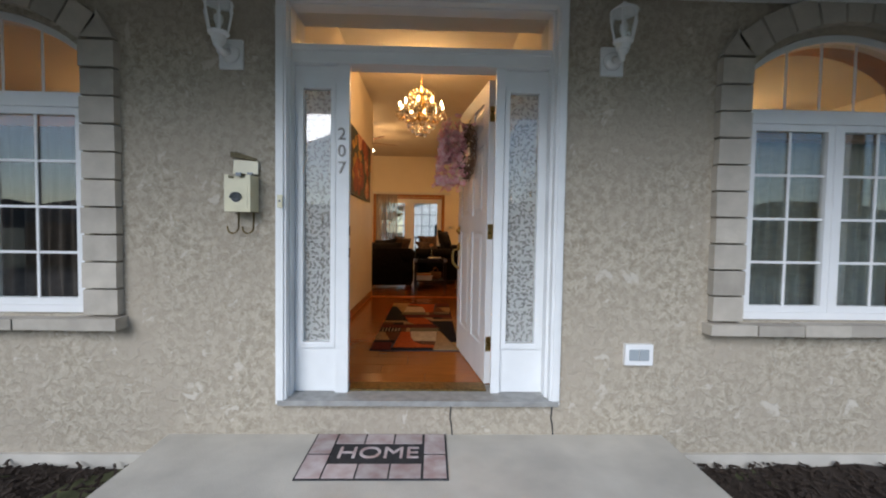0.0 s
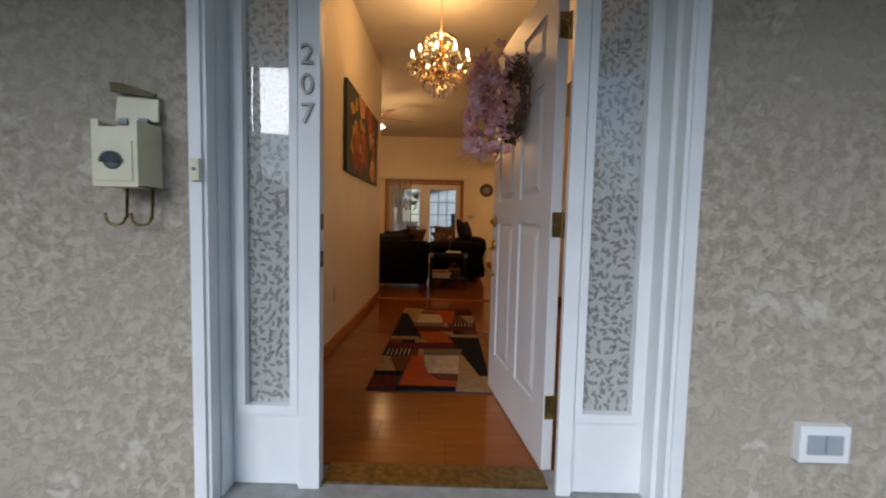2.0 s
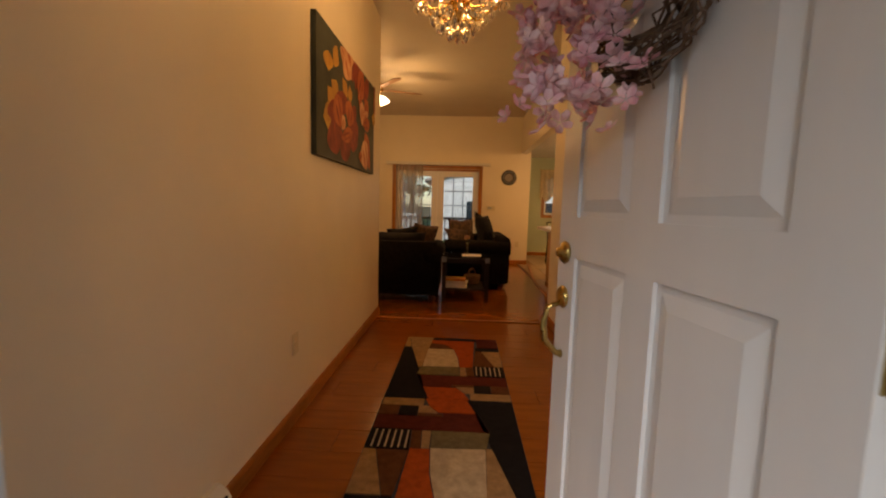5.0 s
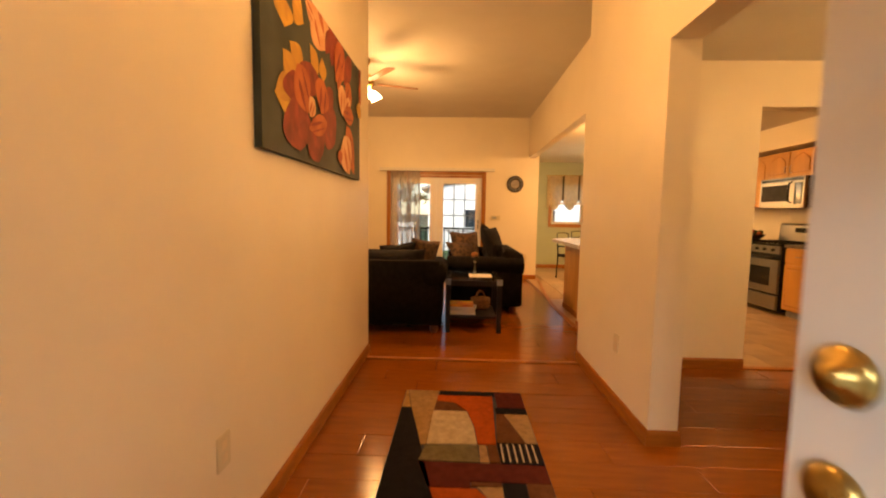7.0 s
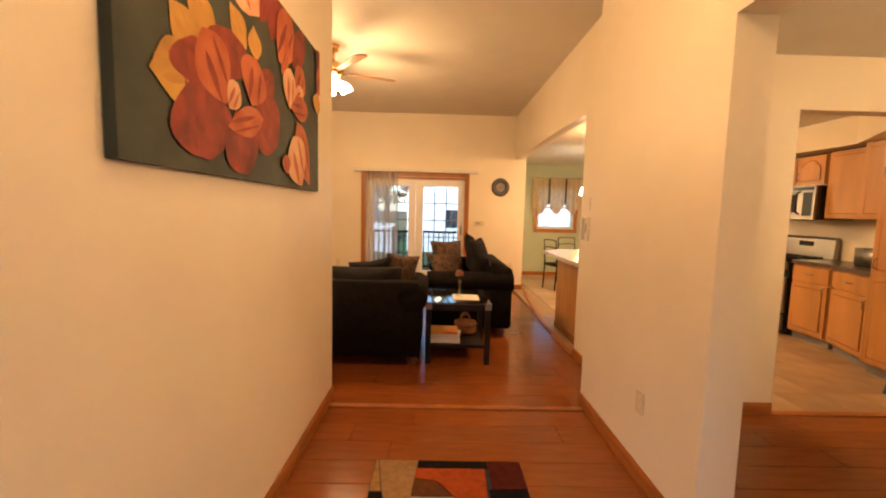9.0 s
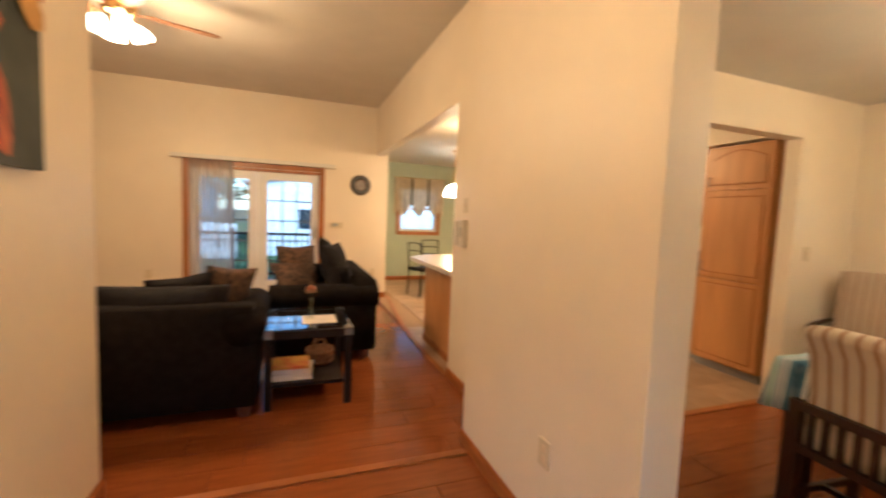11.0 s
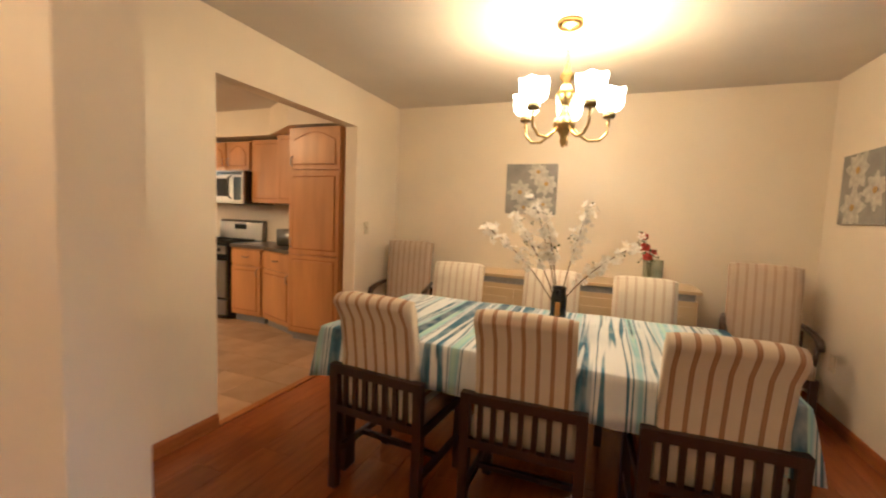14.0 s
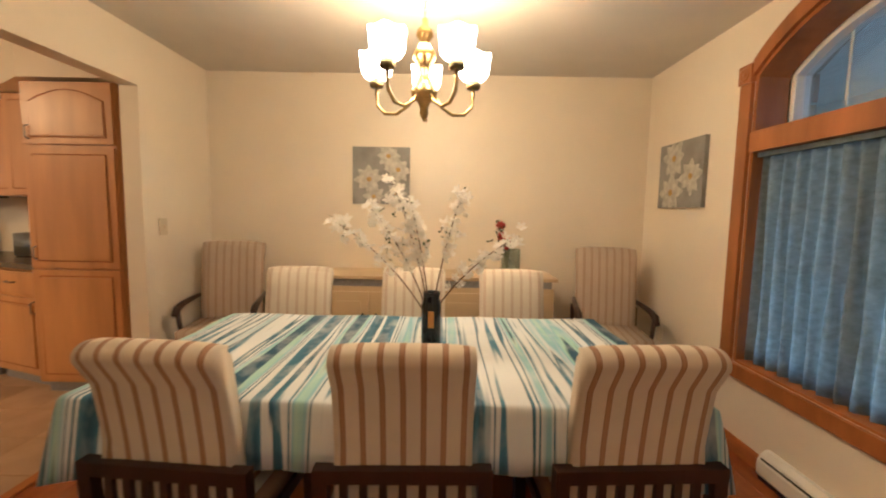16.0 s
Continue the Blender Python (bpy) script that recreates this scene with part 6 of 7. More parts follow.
def dining_chair(name, place, turn, label, height=0.975, arms=False, group="dining chairs", fabric=M["stripe"]):
    """A slat-framed chair; it faces its own +x with its rear legs at x = 0."""
    c = thing(name, place, label, "chair", group, turn)
    hw = 0.228
    for y in (-hw, hw):
        bm = bmesh.new()
        prism(bm, [(-0.022, 0.0), (0.016, 0.0), (0.022, 0.35), (0.014, 0.615), (-0.026, 0.615), (-0.016, 0.35)], "y", y - 0.02, y + 0.02)
        soften(bm, 0.003)
        part("leg", bm, M["walnut"], c)
        block("leg", (0.42, y - 0.021, 0.0), (0.462, y + 0.021, 0.40), M["walnut"], c, 0.004)
        block("stretcher", (0.02, y - 0.011, 0.16), (0.42, y + 0.011, 0.19), M["walnut"], c, 0.003)
        block("seat_rail", (0.02, y - 0.012, 0.36), (0.42, y + 0.012, 0.40), M["walnut"], c, 0.003)
        if arms:
            bm = bmesh.new()
            tube(bm, [(0.0, y, 0.66), (0.12, y * 1.06, 0.655), (0.28, y * 1.12, 0.64), (0.36, y * 1.12, 0.62), (0.40, y * 1.12, 0.58)], [0.016, 0.018, 0.022, 0.026, 0.02], 8)
            part("arm_rest", bm, M["walnut"], c, "curved wooden arm", True)
            bm = bmesh.new()
            tube(bm, [(0.36, y * 1.10, 0.60), (0.36, y * 1.06, 0.50), (0.36, y, 0.40)], 0.016, 8)
            part("arm_post", bm, M["walnut"], c, smooth=True)
    block("back_rail", (-0.026, -hw - 0.012, 0.575), (0.012, hw + 0.012, 0.615), M["walnut"], c, 0.006)
    block("lower_rail", (-0.018, -hw + 0.02, 0.385), (0.012, hw - 0.02, 0.42), M["walnut"], c, 0.004)
    block("cross_stretcher", (0.20, -hw + 0.011, 0.165), (0.225, hw - 0.011, 0.188), M["walnut"], c, 0.003)
    block("front_rail", (0.43, -hw + 0.021, 0.34), (0.455, hw - 0.021, 0.40), M["walnut"], c, 0.003)
    for k in range(7):
        y = -0.165 + k * 0.055
        block("slat", (-0.014, y - 0.011, 0.42), (0.002, y + 0.011, 0.576), M["walnut"], c, 0.003)
    upholstered_back("backrest", 0.385 if not arms else 0.44, 0.40, height, 0.065, c, fabric)
    rounded("seat", (0.03, -0.225, 0.40), (0.47, 0.225, 0.485), fabric, c, 0.028, 3, "striped padded seat")
    return c


ch = dining_chair("dining_chair", (2.10, 2.745, 0), -5.0, "dark walnut chair with rolled striped back at the table")
for x, y, a in ((2.105, 2.085, 1.0), (2.125, 1.415, 3.0)):
    copy_thing(ch, pose(x, y, 0, 0, 0, a))
fc = dining_chair("dining_chair", (3.50, 2.86, 0), 181.0, "walnut dining chair with faintly striped cream padding", fabric=M["stripe_pale"])
for x, y, a in ((3.52, 2.16, 179.0), (3.52, 1.56, 180.0)):
    copy_thing(fc, pose(x, y, 0, 0, 0, a))
ac = dining_chair("armchair", (4.20, 3.62, 0), 188.0, "striped dining armchair with wooden arms in the corner", 1.07, True, "dining armchairs", M["stripe_tan"])
copy_thing(ac, pose(4.18, 0.72, 0, 0, 0, 172.0))

# vase with white blossom branches
vs_ = thing("flower_vase", (2.735, 2.03, TZ + 0.004), "dark glass vase with tall white silk blossom branches", "vase")
bm = bmesh.new()
lathe(bm, [(0, 0), (0.04, 0), (0.042, 0.01), (0.042, 0.17), (0.034, 0.20), (0.038, 0.225), (0.034, 0.225), (0.03, 0.2), (0.036, 0.16), (0.034, 0.02), (0, 0.02)], 20)
part("vase_body", bm, M["vase_dark"], vs_, smooth=True)
bm = bmesh.new()
box(bm, (-0.0435, -0.012, 0.08), (-0.0425, 0.012, 0.15))
part("vase_motif", bm, M["paint_gold"], vs_, "small gold painted motif")
rng = random.Random(21)
for tip in ((0.0, 0.43, 0.53), (-0.04, 0.25, 0.57), (0.05, 0.18, 0.69), (0.0, 0.10, 0.62), (0.04, -0.13, 0.66), (-0.03, -0.36, 0.47)):
    base = Vector((rng.uniform(-.015, .015), rng.uniform(-.015, .015), 0.10))
    end = Vector(tip)
    mid = (base + end) / 2 + Vector((rng.uniform(-.02, .02), -0.12 * (end.y), 0.06))
    pts = []
    for f in [k / 8 for k in range(9)]:
        pts.append(base * (1 - f) ** 2 + mid * 2 * f * (1 - f) + end * f * f)
    bm = bmesh.new()
    tube(bm, pts, [0.004 - 0.0025 * f for f in np.linspace(0, 1, 9)], 5)
    stem = part("branch", bm, M["twig"], vs_)
    bm, bl = bmesh.new(), bmesh.new()
    for k in range(56):
        f = rng.uniform(0.32, 1.0) ** 0.8
        p = base * (1 - f) ** 2 + mid * 2 * f * (1 - f) + end * f * f
        q = p + Vector((rng.gauss(0, .019), rng.gauss(0, .019), rng.gauss(0, .019)))
        if rng.random() < 0.85:
            blossom(bm, q, rng.uniform(0.015, 0.027), rng)
        else:
            blossom(bl, q, rng.uniform(0.012, 0.02), rng, 2)
    part("blossoms", bm, M["petal_white"], stem, "white silk blossoms")
    part("leaves", bl, M["leaf"], stem, "small green leaves")

# sideboard and what stands on it
sb = thing("sideboard", (4.04, 1.15, 0), "pale maple sideboard with panelled doors", "sideboard")
block("body", (0.0, 0.0, 0.06), (0.41, 1.85, 0.76), M["maple"], sb, 0.005)
block("plinth", (0.03, 0.03, 0.0), (0.41, 1.82, 0.059), M["maple"], sb)
block("inlay", (-0.006, 0.02, 0.762), (0.40, 1.83, 0.815), M["mirror_strip"], sb, 0.003, "grey inset strip")
block("top", (-0.025, -0.02, 0.816), (0.415, 1.87, 0.84), M["maple"], sb, 0.006)
for k in range(4):
    y = 0.04 + k * 0.448
    d = block("door", (-0.018, y, 0.10), (-0.001, y + 0.43, 0.72), M["maple"], sb, 0.004)
    block("panel", (-0.026, y + 0.06, 0.17), (-0.0185, y + 0.37, 0.65), M["maple"], d, 0.010)
    bm = bmesh.new()
    ky = y + (0.39 if k % 2 == 0 else 0.04)
    lathe(bm, [(0.006, 0), (0.006, 0.01), (0.013, 0.018), (0.01, 0.026), (0, 0.028)], 12)
    bmesh.ops.transform(bm, matrix=pose(-0.018, ky, 0.55, 0, -90, 0), verts=bm.verts)
    part("knob", bm, M["black_wood"], d, smooth=True)
gv = thing("glass_vase", (4.26, 1.47, 0.8405), "green-tinted square glass vase with red silk roses", "vase")
M["green_glass"] = clear_glass("green_glass", (0.90, 0.95, 0.92))
bm = bmesh.new()
for lo, hi in (((-0.05, -0.09, 0), (-0.046, 0.05, 0.20)), ((0.046, -0.09, 0), (0.05, 0.05, 0.20)), ((-0.046, -0.09, 0), (0.046, -0.086, 0.20)), ((-0.046, 0.046, 0), (0.046, 0.05, 0.20)), ((-0.046, -0.086, 0), (0.046, 0.046, 0.004))):
    box(bm, lo, hi)
part("glass_body", bm, M["green_glass"], gv)
rng = random.Random(4)
bm, bl, st = bmesh.new(), bmesh.new(), bmesh.new()
for y, z in ((0.06, 0.38), (0.03, 0.22), (-0.01, 0.26), (0.05, 0.30)):
    tube(st, [(0, 0, 0.01), (0, y * 0.5, z * 0.6), (-0.02, y, z)], 0.003, 5)
    for k in range(7 if z != 0.26 else 3):
        blossom(bm, (-0.02 + rng.gauss(0, .006), y + rng.gauss(0, .006), z + rng.gauss(0, .006)), 0.034, rng, 6)
    for k in range(9):
        blossom(bl, (-0.01 + rng.gauss(0, .02), y + rng.gauss(0, .03), z - 0.03 + rng.gauss(0, .03)), 0.03, rng, 2)
part("stems", st, M["leaf"], gv)
part("roses", bm, M["petal_red"], gv, "red silk roses")
part("leaves", bl, M["leaf"], gv, "dark green leaves")


def daisy_canvas(m, w, h, flowers, label):
    c = thing("daisy_painting", (0, 0, 0), label, "painting", "daisy paintings")
    c.matrix_basis = m
    block("canvas", (-w / 2, -0.028, -h / 2), (w / 2, 0.0, h / 2), M["canvas_grey"], c, 0.003)
    rng = random.Random(int(w * 1000))
    for fx, fz, r in flowers:
        for k in range(8):
            a = 2 * math.pi * k / 8 + rng.uniform(-.15, .15)
            bm = bmesh.new()
            ln = r * rng.uniform(0.8, 1.05)
            pts = []
            for f in np.linspace(0.15, 1, 6):
                pts.append((f * ln, 0.27 * r * max(0.0, math.sin(math.pi * min(1.0, 0.12 + 0.85 * f ** 0.9))) + 0.01 * r))
            out = pts + [(x, -y) for x, y in pts[::-1]]
            q = []
            for x, y in out:
                u, v = fx + x * math.cos(a) - y * math.sin(a), fz + x * math.sin(a) + y * math.cos(a)
                q.append((min(w / 2 - .002, max(-w / 2 + .002, u)), min(h / 2 - .002, max(-h / 2 + .002, v))))
            vs = [bm.verts.new((u, -0.0285 - 0.0004 * (k % 3), v)) for u, v in q]
            bm.faces.new(vs)
            part("petal", bm, M["daisy"], c)
        bm = bmesh.new()
        lathe(bm, [(r * 0.17, 0), (r * 0.12, 0.003), (0, 0.004)], 14)
        bmesh.ops.transform(bm, matrix=pose(fx, -0.0285, fz, 90, 0, 0), verts=bm.verts)
        part("flower_eye", bm, M["daisy_eye"], c)
    return c


daisy_canvas(pose(SIDE_R - 0.001, 2.505, 1.61, 0, 0, -90), 0.468, 0.465, [(-0.10, -0.03, 0.13), (0.06, 0.16, 0.11), (0.14, 0.05, 0.12), (-0.06, -0.17, 0.10), (0.12, -0.14, 0.10)], "grey canvas with white blossoms on the end wall")
daisy_canvas(pose(3.93, INNER + 0.001, 1.61, 0, 0, 180), 0.53, 0.46, [(-0.08, 0.12, 0.15), (0.13, -0.02, 0.14), (-0.10, -0.12, 0.15)], "grey canvas with white daisies beside the window")

# brass dining chandelier with five glass cups
dl = thing("dining_chandelier", (2.98, 2.085, -0.012), "lit brass chandelier with five frosted glass cups", "chandelier")
bm = bmesh.new()
lathe(bm, [(0, DCEIL + 0.011), (0.07, DCEIL + 0.011), (0.072, DCEIL - 0.01), (0.05, DCEIL - 0.025), (0.012, DCEIL - 0.035), (0, DCEIL - 0.04)], 24)
part("canopy", bm, M["brass"], dl, smooth=True)
bm = bmesh.new()
for k in range(8):
    z = DCEIL - 0.05 - k * 0.022
    tube(bm, [(0.007 * math.cos(a) * (k % 2), 0.007 * math.cos(a) * ((k + 1) % 2), z + 0.014 * math.sin(a)) for a in np.linspace(0, 2 * math.pi, 9)[:-1]], 0.0022, 4, True)
part("chain", bm, M["brass"], dl)
bm = bmesh.new()
lathe(bm, [(0, 2.22), (0.014, 2.21), (0.018, 2.18), (0.036, 2.16), (0.04, 2.135), (0.02, 2.11), (0.03, 2.09), (0.052, 2.06), (0.055, 2.03), (0.03, 2.0), (0.024, 1.96), (0.045, 1.92), (0.062, 1.89), (0.055, 1.86), (0.03, 1.84), (0.018, 1.81), (0.022, 1.79), (0.01, 1.765), (0, 1.75)], 24)
part("column", bm, M["brass"], dl, smooth=True)
for k in range(5):
    a = 2 * math.pi * k / 5
    ca, sa = math.cos(a), math.sin(a)
    R = 0.245
    bm = bmesh.new()
    tube(bm, [(r * ca, r * sa, z) for r, z in ((0.04, 1.88), (0.08, 1.83), (0.14, 1.795), (0.20, 1.80), (0.238, 1.84), (R, 1.89), (R, 1.925))], 0.0085, 8)
    arm = part("arm", bm, M["brass"], dl, smooth=True)
    bm = bmesh.new()
    lathe(bm, [(0, 1.925), (0.03, 1.925), (0.034, 1.935), (0.03, 1.96), (0, 1.962)], 16, (R * ca, R * sa, 0))
    part("socket_cup", bm, M["old_brass"], arm, smooth=True)
    bm = bmesh.new()
    segs = 24
    rings2 = []
    for r, z in ((0.028, 1.963), (0.056, 1.970), (0.071, 1.99), (0.077, 2.02), (0.077, 2.05), (0.083, 2.075), (0.079, 2.075), (0.072, 2.045), (0.066, 1.995), (0.045, 1.978)):
        flute = 0.03 if z > 2.0 else 0.0
        rings2.append([bm.verts.new((R * ca + r * (1 + flute * math.cos(6 * b)) * math.cos(b), R * sa + r * (1 + flute * math.cos(6 * b)) * math.sin(b), z + (0.006 * math.cos(6 * b) if z > 2.06 else 0))) for b in np.linspace(0, 2 * math.pi, segs + 1)[:-1]])
    for p, q in zip(rings2, rings2[1:]):
        for i in range(segs):
            j = (i + 1) % segs
            bm.faces.new((p[i], p[j], q[j], q[i]))
    part("glass_cup", bm, M["ivory_frost"], arm, "lit frosted glass cup", True)

# ---- kitchen ----
def cabinet_door(parent, lo, hi, arched=False, handle=None):
    """A raised-panel oak door whose face looks along -x."""
    y0, z0, y1, z1, x = lo[0], lo[1], hi[0], hi[1], 0.0
    d = block("door", (x - 0.02, y0, z0), (x, y1, z1), M["oak_cab"], parent, 0.004)
    i = 0.055
    bm = bmesh.new()
    top = [(y1 - i, z1 - i), (y0 + i, z1 - i)]
    if arched:
        top = [(y1 - i, z1 - i - 0.075)] + [(yy, z1 - i - 0.075 + 0.075 * math.sin(math.pi * (yy - y0 - i) / (y1 - y0 - 2 * i))) for yy in np.linspace(y1 - i - 0.02, y0 + i + 0.02, 9)] + [(y0 + i, z1 - i - 0.075)]
    prism(bm, [(y0 + i, z0 + i), (y1 - i, z0 + i)] + top, "x", x - 0.029, x - 0.0205)
    soften(bm, 0.007, 2, 50)
    part("raised_panel", bm, M["oak_cab"], d)
    bm = bmesh.new()
    border_pts = [(y0 + i - 0.010, z0 + i - 0.010), (y1 - i + 0.010, z0 + i - 0.010)] + [(y, z + 0.012) for y, z in top]
    for p, q in zip(border_pts, border_pts[1:] + border_pts[:1]):
        tube(bm, [(x - 0.0205, *p), (x - 0.0205, *q)], 0.004, 6)
    part("bead", bm, M["oak_trim"], d)
    if handle:
        bm = bmesh.new()
        hy, hz = handle
        tube(bm, [(x - 0.02, hy, hz - 0.045), (x - 0.045, hy, hz - 0.035), (x - 0.045, hy, hz + 0.035), (x - 0.02, hy, hz + 0.045)], 0.005, 6)
        part("handle", bm, M["steel"], d, "brushed metal bow handle", True)
    return d


pan = thing("pantry_cabinet", (3.79, 4.16, 0), "tall honey-oak pantry cabinet with raised panels", "cabinet")
block("body", (0.0, 0.0, 0.09), (0.82, 0.62, 2.13), M["oak_cab"], pan, 0.003)
block("toe_kick", (0.05, 0.01, 0.0), (0.80, 0.61, 0.089), M["mirror_strip"], pan)
cabinet_door(pan, (0.012, 1.725), (0.608, 2.12), True, (0.57, 1.80))
cabinet_door(pan, (0.012, 0.90), (0.608, 1.70), False, (0.57, 1.0))
cabinet_door(pan, (0.012, 0.11), (0.608, 0.885), False)


def base_cabinet(m, w, depth, label):
    b = thing("base_cabinet", (0, 0, 0), label, "cabinet", "kitchen base cabinets")
    b.matrix_basis = m
    block("body", (0.0, 0.0, 0.09), (depth, w, 0.868), M["oak_cab"], b, 0.003)
    block("toe_kick", (0.05, 0.005, 0.0), (depth - 0.01, w - 0.005, 0.089), M["mirror_strip"], b)
    cabinet_door(b, (0.012, 0.11), (w - 0.012, 0.66), False, (0.05, 0.60))
    d = block("drawer", (-0.02, 0.012, 0.69), (0, w - 0.012, 0.85), M["oak_cab"], b, 0.006)
    bm = bmesh.new()
    tube(bm, [(-0.02, w / 2 - 0.045, 0.77), (-0.045, w / 2 - 0.035, 0.77), (-0.045, w / 2 + 0.035, 0.77), (-0.02, w / 2 + 0.045, 0.77)], 0.005, 6)
    part("handle", bm, M["steel"], d, "brushed metal bow handle", True)
    return b


base_cabinet(pose(4.05, 5.40, 0), 0.46, 0.55, "honey-oak base cabinet with drawer beside the range")
base_cabinet(pose(3.85, 4.795, 0, 0, 0, -18.5), 0.60, 0.45, "angled honey-oak base cabinet beside the pantry")
bm = bmesh.new()
prism(bm, [(3.80, 4.785), (4.615, 4.785), (4.615, 5.865), (4.02, 5.865), (4.02, 5.40)], "z", 0.872, 0.91)
soften(bm, 0.006, 2)
tagged(part("counter_top", bm, M["laminate_top"]), "mottled brown counter top over the base cabinets", "counter top")


def upper_cabinet(y0, y1, z0, z1, arched, label, x=4.26, doors=1):
    u = thing("wall_cabinet", (x, 0, 0), label, "cabinet", "kitchen wall cabinets")
    block("body", (0.0, y0, z0), (KWALL_R - x - 0.002, y1, z1), M["oak_cab"], u, 0.003)
    for k in range(doors):
        a, b = y0 + (y1 - y0) * k / doors, y0 + (y1 - y0) * (k + 1) / doors
        hy = b - 0.04 if (k == 0 and doors > 1) else a + 0.04
        cabinet_door(u, (a + 0.01, z0 + 0.01), (b - 0.01, z1 - 0.01), arched, (hy, z0 + 0.10))
    return u


upper_cabinet(5.30, 5.765, 1.39, 2.125, False, "honey-oak wall cabinet above the counter")
upper_cabinet(4.80, 5.295, 1.39, 2.15, False, "honey-oak wall cabinet beside the pantry", 4.16)
upper_cabinet(5.77, 6.53, 1.77, 2.11, True, "short honey-oak wall cabinet above the microwave", 4.24, 2)
upper_cabinet(6.535, 7.4, 1.39, 2.11, True, "honey-oak wall cabinet beyond the microwave", 4.26, 2)
base_cabinet(pose(4.05, 6.66, 0), 0.74, 0.55, "honey-oak base cabinet beyond the range")
tagged(block("counter_top", (4.02, 6.65, 0.872), (4.615, 7.42, 0.91), M["laminate_top"], None, 0.006), "mottled brown counter top beyond the range", "counter top")
bm = bmesh.new()
prism(bm, [(3.78, KIT_FRONT + 0.002), (4.618, KIT_FRONT + 0.002), (4.618, 7.6), (4.15, 7.6), (4.15, 5.40), (3.78, 4.80)], "z", 2.155, KCEIL - 0.001)
structure(part("soffit", bm, M["wall"]))

mw = thing("microwave", (4.14, 5.785, 1.375), "stainless over-range microwave with dark window", "microwave")
block("body", (0.03, 0.0, 0.0), (0.475, 0.735, 0.385), M["black_gloss"], mw, 0.004)
block("front", (0.0, 0.0, 0.0), (0.029, 0.735, 0.385), M["steel"], mw, 0.006)
block("vent", (-0.003, 0.02, 0.335), (0.0, 0.715, 0.372), M["black_gloss"], mw)
block("window", (-0.004, 0.23, 0.08), (0.0, 0.70, 0.29), M["black_wood"], mw, 0.002)
block("keypad", (-0.003, 0.03, 0.04), (0.0, 0.15, 0.31), M["dark_glass"], mw, 0.001)
bm = bmesh.new()
tube(bm, [(0.0, 0.19, 0.06), (-0.04, 0.19, 0.08), (-0.045, 0.19, 0.19), (-0.04, 0.19, 0.30), (0.0, 0.19, 0.32)], 0.012, 8)
part("handle", bm, M["black_gloss"], mw, smooth=True)
rg = thing("range", (4.0, 5.885, 0), "stainless and black kitchen range with oven window", "range")
block("body", (0.02, 0.0, 0.04), (0.60, 0.76, 0.885), M["black_gloss"], rg, 0.004)
block("oven_door", (-0.012, 0.012, 0.27), (0.019, 0.748, 0.70), M["steel"], rg, 0.006)
block("oven_window", (-0.015, 0.14, 0.36), (-0.0125, 0.62, 0.60), M["black_gloss"], rg)
block("drawer", (-0.012, 0.012, 0.06), (0.019, 0.748, 0.235), M["steel"], rg, 0.006)
block("control_strip", (-0.012, 0.012, 0.78), (0.019, 0.748, 0.875), M["steel"], rg, 0.006)
bm = bmesh.new()
tube(bm, [(-0.012, 0.08, 0.735), (-0.05, 0.08, 0.735), (-0.05, 0.68, 0.735), (-0.012, 0.68, 0.735)], 0.012, 8)
part("oven_handle", bm, M["black_gloss"], rg, smooth=True)
for k in range(5):
    bm = bmesh.new()
    tube(bm, [(-0.012, 0.10 + 0.14 * k, 0.83), (-0.04, 0.10 + 0.14 * k, 0.83)], 0.018, 12)
    part("knob", bm, M["black_gloss"], rg, smooth=True)
block("cooktop", (-0.01, 0.005, 0.886), (0.60, 0.755, 0.915), M["black_gloss"], rg, 0.006)
for y in (0.10, 0.42):
    for x in (0.06, 0.30):
        bm = bmesh.new()
        for k in range(3):
            box(bm, (x, y + k * 0.10, 0.916), (x + 0.20, y + k * 0.10 + 0.012, 0.935))
        box(bm, (x + 0.09, y, 0.925), (x + 0.11, y + 0.22, 0.937))
        part("burner_grate", bm, M["black_gloss"], rg)
bm = bmesh.new()
prism(bm, [(0.53, 0.916), (0.60, 0.916), (0.60, 1.16), (0.57, 1.17), (0.545, 1.14)], "y", 0.01, 0.75)
bg = part("backguard", bm, M["steel"], rg)
block("clock_display", (0.538, 0.28, 1.05), (0.545, 0.48, 1.11), M["black_gloss"], bg)
to = thing("toaster", (4.28, 5.18, 0.9105), "rounded stainless toaster on the counter", "toaster")
rounded("shell", (-0.09, -0.15, 0.012), (0.09, 0.15, 0.19), M["steel"], to, 0.05, 4)
rounded("end_cap", (-0.085, -0.165, 0.015), (0.085, -0.13, 0.17), M["black_gloss"], to, 0.03, 3)
block("base", (-0.08, -0.14, 0.0), (0.08, 0.14, 0.018), M["black_gloss"], to)
block("lever", (-0.03, -0.18, 0.10), (0.0, -0.165, 0.115), M["black_gloss"], to)
fb = thing("fruit_bowl", (4.30, 6.82, 0.9105), "dark bowl of fruit and greens on the counter", "bowl")
bm = bmesh.new()
lathe(bm, [(0, 0), (0.06, 0), (0.13, 0.06), (0.15, 0.09), (0.14, 0.09), (0.11, 0.05), (0, 0.02)], 20)
part("bowl", bm, M["walnut"], fb, smooth=True)
rng = random.Random(8)
